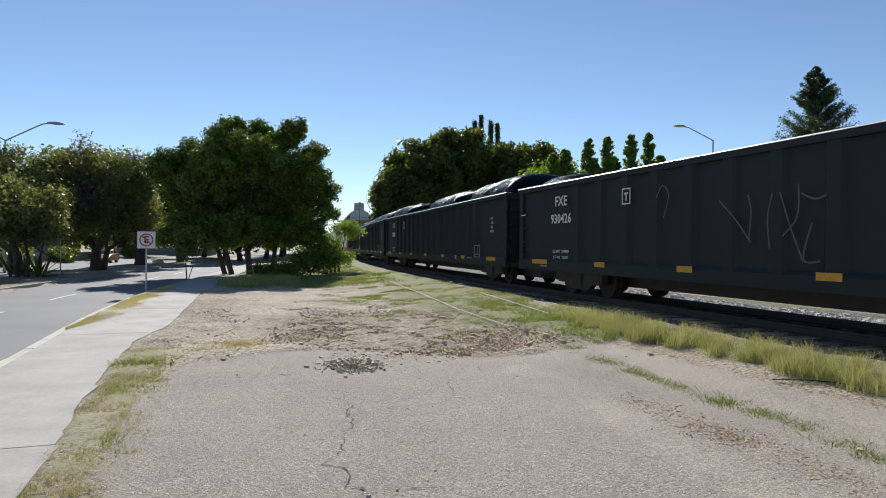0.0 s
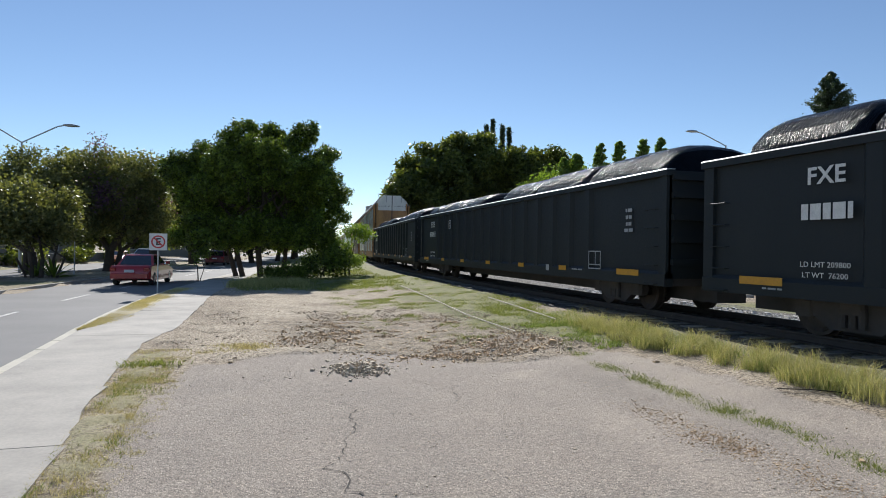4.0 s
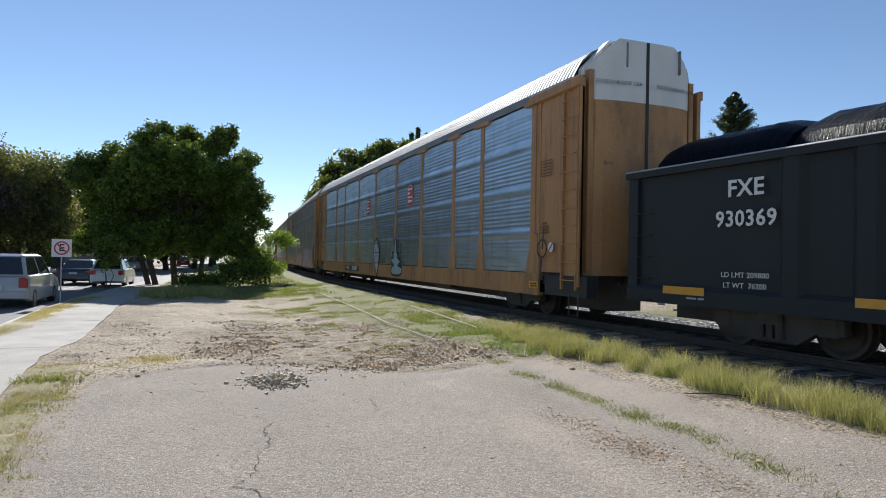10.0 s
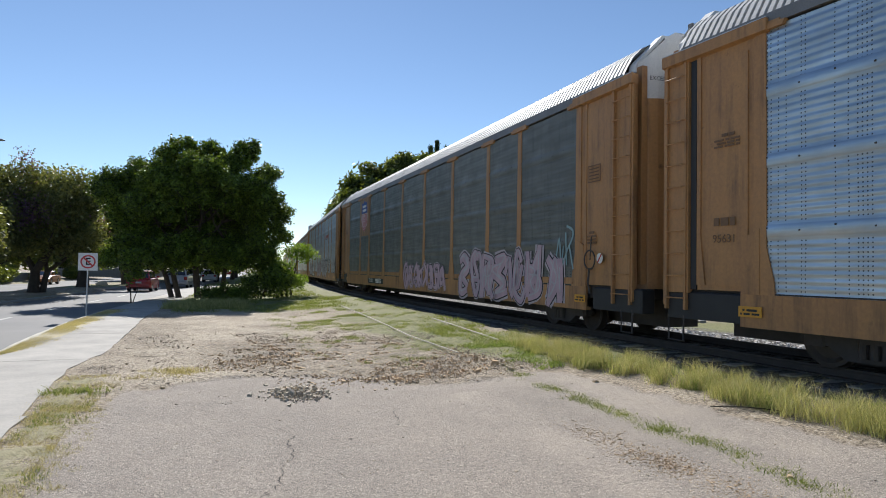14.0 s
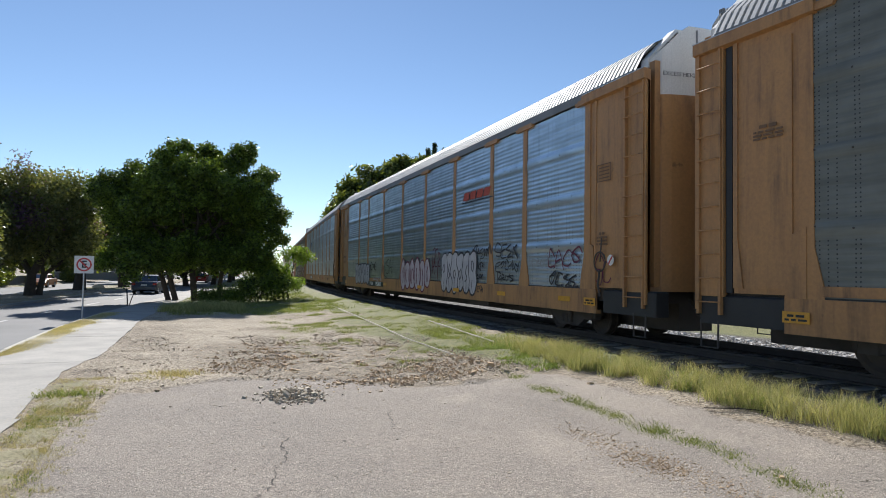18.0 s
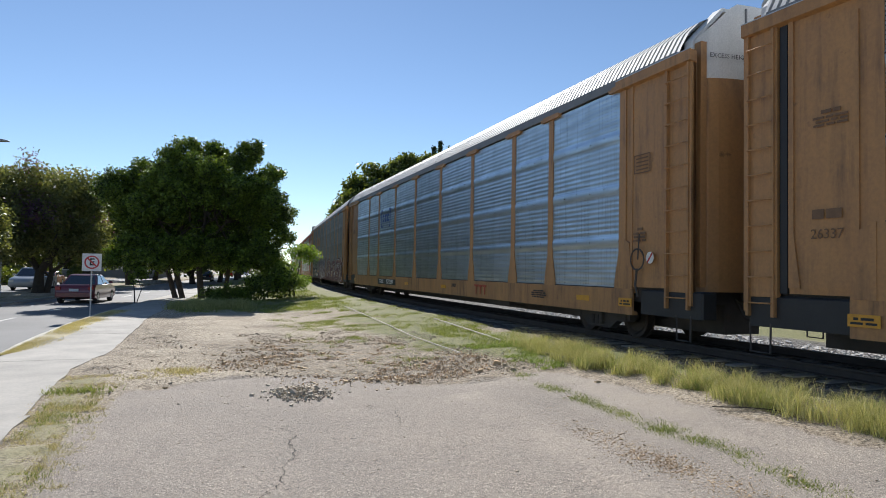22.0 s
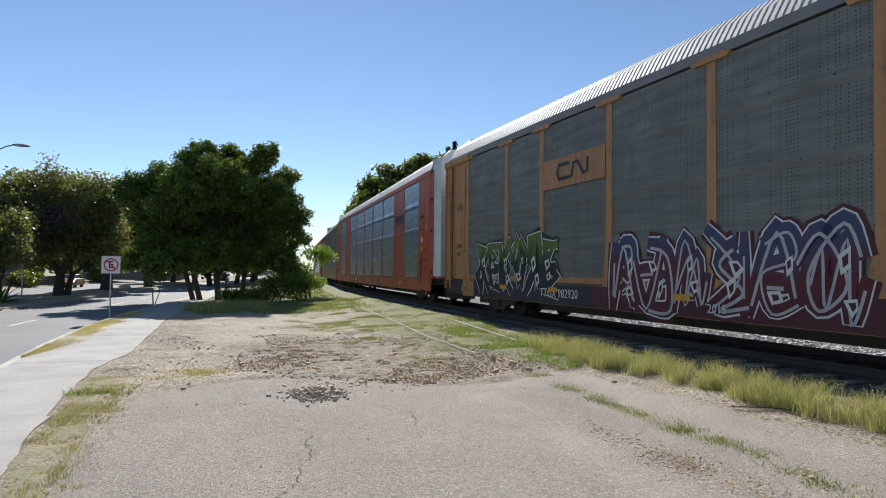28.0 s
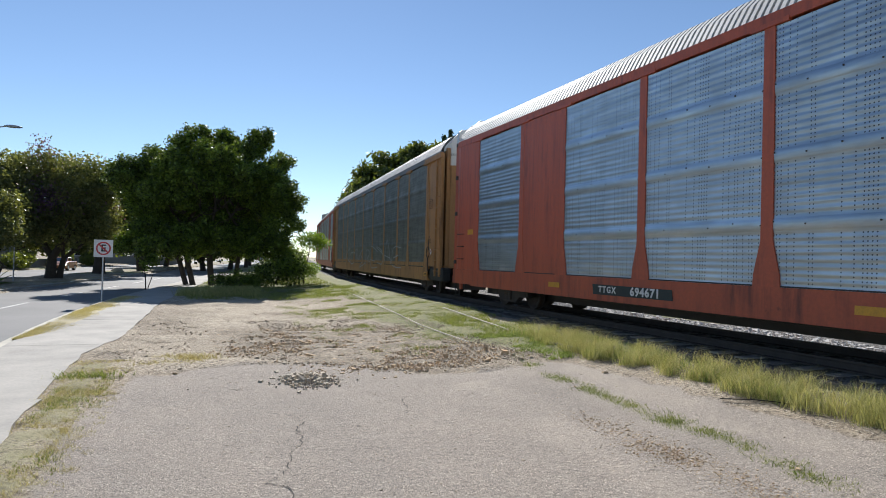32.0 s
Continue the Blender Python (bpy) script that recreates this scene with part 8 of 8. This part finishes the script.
for k in range(40):
    y = 30 + k * 1.5
    x = float(kerb_x(y)) - ROAD_W - MEDIAN_W - FAR_W - 2.2
    x2 = float(kerb_x(y + 1.5)) - ROAD_W - MEDIAN_W - FAR_W - 2.2
    G.prism([(x, y), (x - 0.2, y), (x2 - 0.2, y + 1.5), (x2, y + 1.5)], 2, -0.1, 0.8)
solid("wall_far", G, M_WALL, "low plastered wall along the opposite sidewalk", "wall", kind="structure")
tower = thing("silo_tower", "pale grey concrete tower in the distance", "tower", pose(34.5, 165, 0))
part("shaft", Geo().bev(-1.1, -1.1, 0, 1.1, 1.1, 12.6, 0.1), M_CONC, tower)
part("core", Geo().box(-0.3, -1.3, 0, 0.1, -1.1, 12.9), M_WALL, tower)
rr = random.Random(4)
for k in range(9):
    y = 7 + k * 2.6
    x = 17.6 + rr.uniform(-1.2, 1.2) + float(bend(y))
    solid("rubbish", Geo().bev(-0.14, -0.1, 0, 0.14 * rr.uniform(0.6, 1.4), 0.1, 0.08 * rr.uniform(0.5, 1.6), 0.02), rr.choice((M_WHITE, M_CONC, M_WALL)), "pale piece of rubbish lying beyond the rails", "rubbish", m=pose(x, y, float(ground_z(x, y)) - 0.01, 0, 0, rr.uniform(0, 180)))

# ---- vehicles ----
M_TYRE = mat("tyre_rubber", (0.02, 0.02, 0.02), (0.03, 0.03, 0.03), 0.85, scale=5)
M_RIM = mat("wheel_rim", (0.45, 0.45, 0.46), (0.35, 0.35, 0.36), 0.35, 0.8, scale=5)
M_TAIL = glow_mat("tail_lamp_red", (0.35, 0.015, 0.012))
M_HEAD = glow_mat("head_lamp", (0.7, 0.7, 0.68))
PLATE = mat("number_plate", (0.65, 0.65, 0.63), (0.5, 0.5, 0.5), 0.5, scale=9)


def car_paint(name, col):
    m, nt, b = nodes_of(name)
    n = noise_tex(nt, coords(nt), 1.5)
    nt.links.new(ramp(nt, n, [(0.3, tuple(c * 0.9 for c in col)), (0.7, col)]), b.inputs["Base Color"])
    b.inputs["Roughness"].default_value, b.inputs["Coat Weight"].default_value, b.inputs["Coat Roughness"].default_value = 0.35, 0.8, 0.05
    return m


CAR_WHEELS = []
SHAPES = {  # length, width, height, bonnet top, cabin: rear foot, rear top, front top, front foot (y from the rear)
    "sedan": (4.45, 1.72, 1.40, 0.90, 0.85, 1.45, 2.50, 3.30),
    "hatchback": (3.75, 1.64, 1.50, 0.95, 0.05, 0.42, 2.15, 2.90),
    "suv": (4.45, 1.78, 1.72, 1.05, 0.08, 0.42, 2.60, 3.30),
    "pickup": (4.9, 1.75, 1.62, 1.0, 1.9, 2.15, 3.0, 3.75),
    "compact": (3.55, 1.52, 1.24, 0.84, 0.55, 1.05, 2.0, 2.65),
    "van": (4.2, 1.70, 1.86, 1.05, 0.05, 0.25, 3.0, 3.70),
}


def vehicle(shape, paint, label, category="car"):
    """A road vehicle with its rear axle end at y = 0 and its nose towards +y; origin on the road."""
    L, W, H, B, rf, rt_, ft, ff = SHAPES[shape]
    w = W / 2
    ob = thing({"suv": "estate_car", "compact": "taxi"}.get(shape, shape), label, category)
    G = Geo()
    lower = [(0.02, 0.32), (0.0, 0.55), (0.06, B - 0.10), (0.14, B), (ff + 0.02, B), (L - 0.25, B - 0.16), (L - 0.04, B - 0.34), (L, 0.52), (L - 0.05, 0.28), (L - 0.4, 0.22), (0.4, 0.22)]
    secs = []
    for x, q in ((-w, 0.93), (-w + 0.05, 0.985), (-w + 0.14, 1.0), (w - 0.14, 1.0), (w - 0.05, 0.985), (w, 0.93)):
        secs.append([(x, L / 2 + (y - L / 2) * q, 0.55 + (z - 0.55) * (q if z > 0.5 else 1)) for y, z in lower + lower[:1]])
    G.grid(secs)
    G.add(secs[0], [tuple(range(len(lower)))])
    G.add(secs[-1], [tuple(range(len(lower)))])
    part("body", G, paint, ob, "", True)
    C = Geo()
    base, top = [(rf, B - 0.02), (ff, B - 0.02)], [(rt_, H - 0.05), (ft, H - 0.05)]
    wi, wt = w - 0.07, w - 0.24
    vs = [(-wi, rf, B - 0.02), (wi, rf, B - 0.02), (wi, ff, B - 0.02), (-wi, ff, B - 0.02), (-wt, rt_, H - 0.06), (wt, rt_, H - 0.06), (wt, ft, H - 0.06), (-wt, ft, H - 0.06), (-wt + 0.12, rt_ + 0.15, H), (wt - 0.12, rt_ + 0.15, H), (wt - 0.12, ft - 0.12, H), (-wt + 0.12, ft - 0.12, H)]
    C.add(vs, [(0, 1, 5, 4), (1, 2, 6, 5), (2, 3, 7, 6), (3, 0, 4, 7), (4, 5, 9, 8), (5, 6, 10, 9), (6, 7, 11, 10), (7, 4, 8, 11), (8, 9, 10, 11)])
    part("cabin", C, paint, ob)

    def pane(name, a, b, c, d, inset=0.12, out=0.012):
        a, b, c, d = (Vector(p) for p in (a, b, c, d))
        m = (a + b + c + d) / 4
        nrm = (b - a).cross(d - a).normalized()
        if nrm.dot(m - Vector((0, (rf + ff) / 2, B))) < 0:
            nrm = -nrm
        q = [p.lerp(m, inset) + nrm * out for p in (a, b, c, d)]
        q2 = [p - nrm * 0.03 for p in q]
        part(name, Geo().add(q + q2, [(0, 1, 2, 3), (7, 6, 5, 4), (0, 1, 5, 4), (1, 2, 6, 5), (2, 3, 7, 6), (3, 0, 4, 7)]), M_DARKGLASS, ob, "dark glass")
    pane("rear_window", vs[0], vs[1], vs[5], vs[4], 0.14)
    pane("windscreen", vs[2], vs[3], vs[7], vs[6], 0.12)
    mid = 0.5
    for i, j, k, l in ((1, 2, 6, 5), (3, 0, 4, 7)):
        A, Bv, Cc, D = (Vector(vs[n]) for n in (i, j, k, l))
        pane("side_window", A, A.lerp(Bv, mid), D.lerp(Cc, mid), D, 0.13)
        pane("side_window", A.lerp(Bv, mid), Bv, Cc, D.lerp(Cc, mid), 0.13)
    for sx in (-1, 1):
        part("tail_lamp", Geo().bev(sx * (w - 0.16) - 0.12, -0.015, 0.66, sx * (w - 0.16) + 0.12, 0.12, B - 0.08, 0.02), M_TAIL, ob, "red tail lamp")
        part("head_lamp", Geo().bev(sx * (w - 0.22) - 0.16, L - 0.22, 0.58, sx * (w - 0.22) + 0.16, L - 0.015, 0.74, 0.03), M_HEAD, ob, "clear head lamp")
        part("wing_mirror", Geo().bev(sx * (w + 0.06) - 0.09, ff - 0.35, B + 0.02, sx * (w + 0.06) + 0.09, ff - 0.22, B + 0.15, 0.02), paint, ob)
        for y in (0.78, L - 0.85):
            t = part("wheel", cached("tyre", lambda: Geo().tube([(-0.1, 0, 0), (-0.08, 0, 0), (0.08, 0, 0), (0.1, 0, 0)], [0.28, 0.31, 0.31, 0.28], 18).mesh("wheel")), M_TYRE, ob, "black tyre", m=pose(sx * (w - 0.10), y, 0.31))
            part("rim", cached("rim", lambda: Geo().tube([(-0.105, 0, 0), (0.105, 0, 0)], 0.19, 5).mesh("rim")), M_RIM, t)
            CAR_WHEELS.append((ob, t, sx * (w - 0.10), y))
    part("rear_bumper", Geo().bev(-w + 0.08, -0.06, 0.34, w - 0.08, 0.08, 0.56, 0.03), paint, ob)
    part("number_plate", Geo().box(-0.2, -0.075, 0.60, 0.2, -0.02, 0.72), PLATE, ob, "pale plate")
    return ob


RED_PAINT, MAROON_PAINT = car_paint("paint_red", (0.40, 0.018, 0.022)), car_paint("paint_maroon", (0.16, 0.015, 0.025))
WHITE_PAINT, SILVER_PAINT = car_paint("paint_white", (0.72, 0.72, 0.72)), car_paint("paint_silver", (0.42, 0.43, 0.44))
NAVY_PAINT, BLACK_PAINT, ORANGE_PAINT = car_paint("paint_navy", (0.03, 0.045, 0.08)), car_paint("paint_black", (0.015, 0.015, 0.018)), car_paint("paint_orange", (0.55, 0.20, 0.03))
NEAR, FAR = -1.25, -3.0             # lane centres, from the near kerb
OPPOSITE = -ROAD_W - MEDIAN_W - 1.3


def lane_pose(y, off, back=False):
    x = float(kerb_x(y)) + off
    k = float(kerb_x(y + 1) - kerb_x(y - 1)) / 2
    return pose(x, y, -0.12, 0, 0, -math.degrees(math.atan(k)) + (180 if back else 0))


def trip(keys, off, back=False):
    """Rows for a drive along a lane: keys of (seconds, y of the rear), held to constant speed outside."""
    (t0, y0), (t1, y1) = keys[0], keys[1]
    (ta, ya), (tb, yb) = keys[-2], keys[-1]
    v0, v1 = (y1 - y0) / (t1 - t0), (yb - ya) / (tb - ta)
    rows = []
    for t in sorted({0.0, 32.0, *[float(k) for k in range(1, 32)], *[t for t, _ in keys]}):
        y = y0 + (t - t0) * v0 if t < t0 else yb + (t - tb) * v1 if t > tb else float(np.interp(t, [a for a, _ in keys], [b for _, b in keys]))
        rows.append((t, lane_pose(max(-260, min(330, y)), off, back)))
    return rows


TRIPS = [
    (vehicle("sedan", MAROON_PAINT, "dark red sedan driving away along the street"), trip([(0.0, 17.6), (0.3, 22.8), (0.6, 28.6), (1.2, 35.4), (2.0, 42.3), (2.5, 48)], FAR - 1.5)),
    (vehicle("sedan", RED_PAINT, "bright red sedan driving away along the street"), trip([(2.0, 9.5), (2.5, 18.0), (4.5, 36.3), (6.0, 47.5), (7.0, 60)], FAR + 0.4)),
    (vehicle("hatchback", SILVER_PAINT, "grey hatchback driving away along the street"), trip([(5.0, 13.0), (6.0, 23.4), (7.0, 37.2), (7.5, 42.6), (8.0, 47.8), (8.5, 53.2), (9.5, 64)], FAR - 1.4)),
    (vehicle("hatchback", WHITE_PAINT, "white hatchback driving away along the street"), trip([(8.0, 17.0), (8.5, 23.4), (9.5, 34.0), (10.0, 38.2), (10.5, 43.6), (11.5, 55)], NEAR + 0.3)),
    (vehicle("sedan", NAVY_PAINT, "dark blue sedan driving away along the street"), trip([(9.5, 36.4), (10.0, 40.5), (10.5, 45.5), (11.5, 56)], FAR)),
    (vehicle("suv", SILVER_PAINT, "silver estate car driving away along the street"), trip([(10.5, 28.5), (11.0, 32.8), (11.5, 37.3), (12.5, 44.5), (14, 60)], NEAR - 0.3)),
    (vehicle("hatchback", RED_PAINT, "red hatchback driving away along the street"), trip([(11.0, 21.4), (11.5, 28.2), (12.5, 35.8), (13.0, 40.4), (13.6, 46), (14.4, 55)], FAR + 0.2)),
    (vehicle("sedan", NAVY_PAINT, "dark blue sedan driving away along the street"), trip([(14.4, 20.5), (16.5, 39.7), (17.0, 43.7), (17.5, 47.5), (18.5, 55.5), (19.5, 65)], FAR + 0.6)),
    (vehicle("sedan", MAROON_PAINT, "dark red sedan driving away along the street"), trip([(21.0, 20.3), (21.2, 24.6), (21.5, 29.8), (22.0, 35.2), (22.5, 41.0), (23.0, 45.8), (24.5, 60)], FAR)),
    (vehicle("pickup", SILVER_PAINT, "silver pickup approaching on the opposite carriageway", "pickup"), trip([(20.5, 84.0), (20.9, 76.5), (21.2, 69.5), (22.0, 58)], OPPOSITE, True)),
    (vehicle("hatchback", WHITE_PAINT, "white hatchback approaching on the opposite carriageway"), trip([(4.5, 60.5), (5.0, 52.6), (5.3, 48)], OPPOSITE, True)),
]
taxi = vehicle("compact", ORANGE_PAINT, "orange and white taxi waiting beside the opposite wall", "taxi")
TRIPS.append((taxi, [(t, lane_pose(y, OPPOSITE - 2.8, True)) for t, y in ((0, 70.6), (32, 70.6))]))

TRAVEL = [(0.0, -174.76), (1.0, -167.23), (2.0, -159.70), (2.5, -155.93), (4.5, -140.86), (5.0, -137.10), (6.0, -129.52), (7.0, -121.99), (8.0, -114.42), (9.0, -106.84), (10.0, -99.18), (11.0, -91.68), (12.0, -84.10), (13.0, -76.45), (14.0, -68.66), (14.5, -64.78), (16.5, -49.72), (17.0, -45.94), (18.0, -38.28), (19.0, -30.48), (20.0, -22.83), (21.0, -15.23), (22.0, -7.57), (23.0, 0.06), (24.0, 7.62), (25.0, 14.97), (25.5, 18.74), (27.5, 33.95), (28.0, 37.76), (29.0, 45.51), (30.0, 53.47), (31.0, 61.39), (32.0, 69.31)]

# ---- what moves ----
def travel(t):
    return float(np.interp(t, [a for a, _ in TRAVEL], [b for _, b in TRAVEL]))


def car_pose(s, t):
    y = s - travel(t)
    k = 2 * 0.00122 * max(-60, min(60, y))
    return pose(9.8 + float(bend(y)) + 0.06, y, RAIL_TOP + 0.16, 0, 0, -math.degrees(math.atan(k)))


def turning(place, way, radius, sign, rate=15):
    """Rows for a wheel that rolls while it is near enough to be seen; way gives the distance rolled and whether it is near."""
    rows, last, turn0 = [], 0.0, None
    for k in range(0, 32 * rate + 1):
        t = k / rate
        d, near = way(t)
        if near:
            turn0 = d if turn0 is None else turn0
            last = sign * math.degrees((d - turn0) / radius)
            rows.append((t, place @ pose(0, 0, 0, last)))
    if not rows:
        return []
    if rows[0][0] > 0:
        rows.insert(0, (0.0, rows[0][1]))
    if rows[-1][0] < 32:
        rows.append((32.0, rows[-1][1]))
    return rows


def motions():
    for ob, rows in TRIPS:
        walk(ob, rows)
        ts, ys = [t for t, _ in rows], [m.translation.y for _, m in rows]
        for owner, wheel, x, y in CAR_WHEELS:
            if owner is ob:
                spin = turning(pose(x, y, 0.31), lambda t: (abs(float(np.interp(t, ts, ys)) - ys[0]), 14 < float(np.interp(t, ts, ys)) < 48), 0.31, -1, 30)
                if spin:
                    walk(wheel, spin)
    for car, s in CARS:
        walk(car, [(t, car_pose(s, t)) for t, _ in TRAVEL])
    for wheel, y, s in WHEELS:
        spin = turning(pose(0, y, 0.42), lambda t: (travel(t) - TRAVEL[0][1], -16 < s - travel(t) < 46), 0.42, 1)
        if spin:
            walk(wheel, spin)


motions()
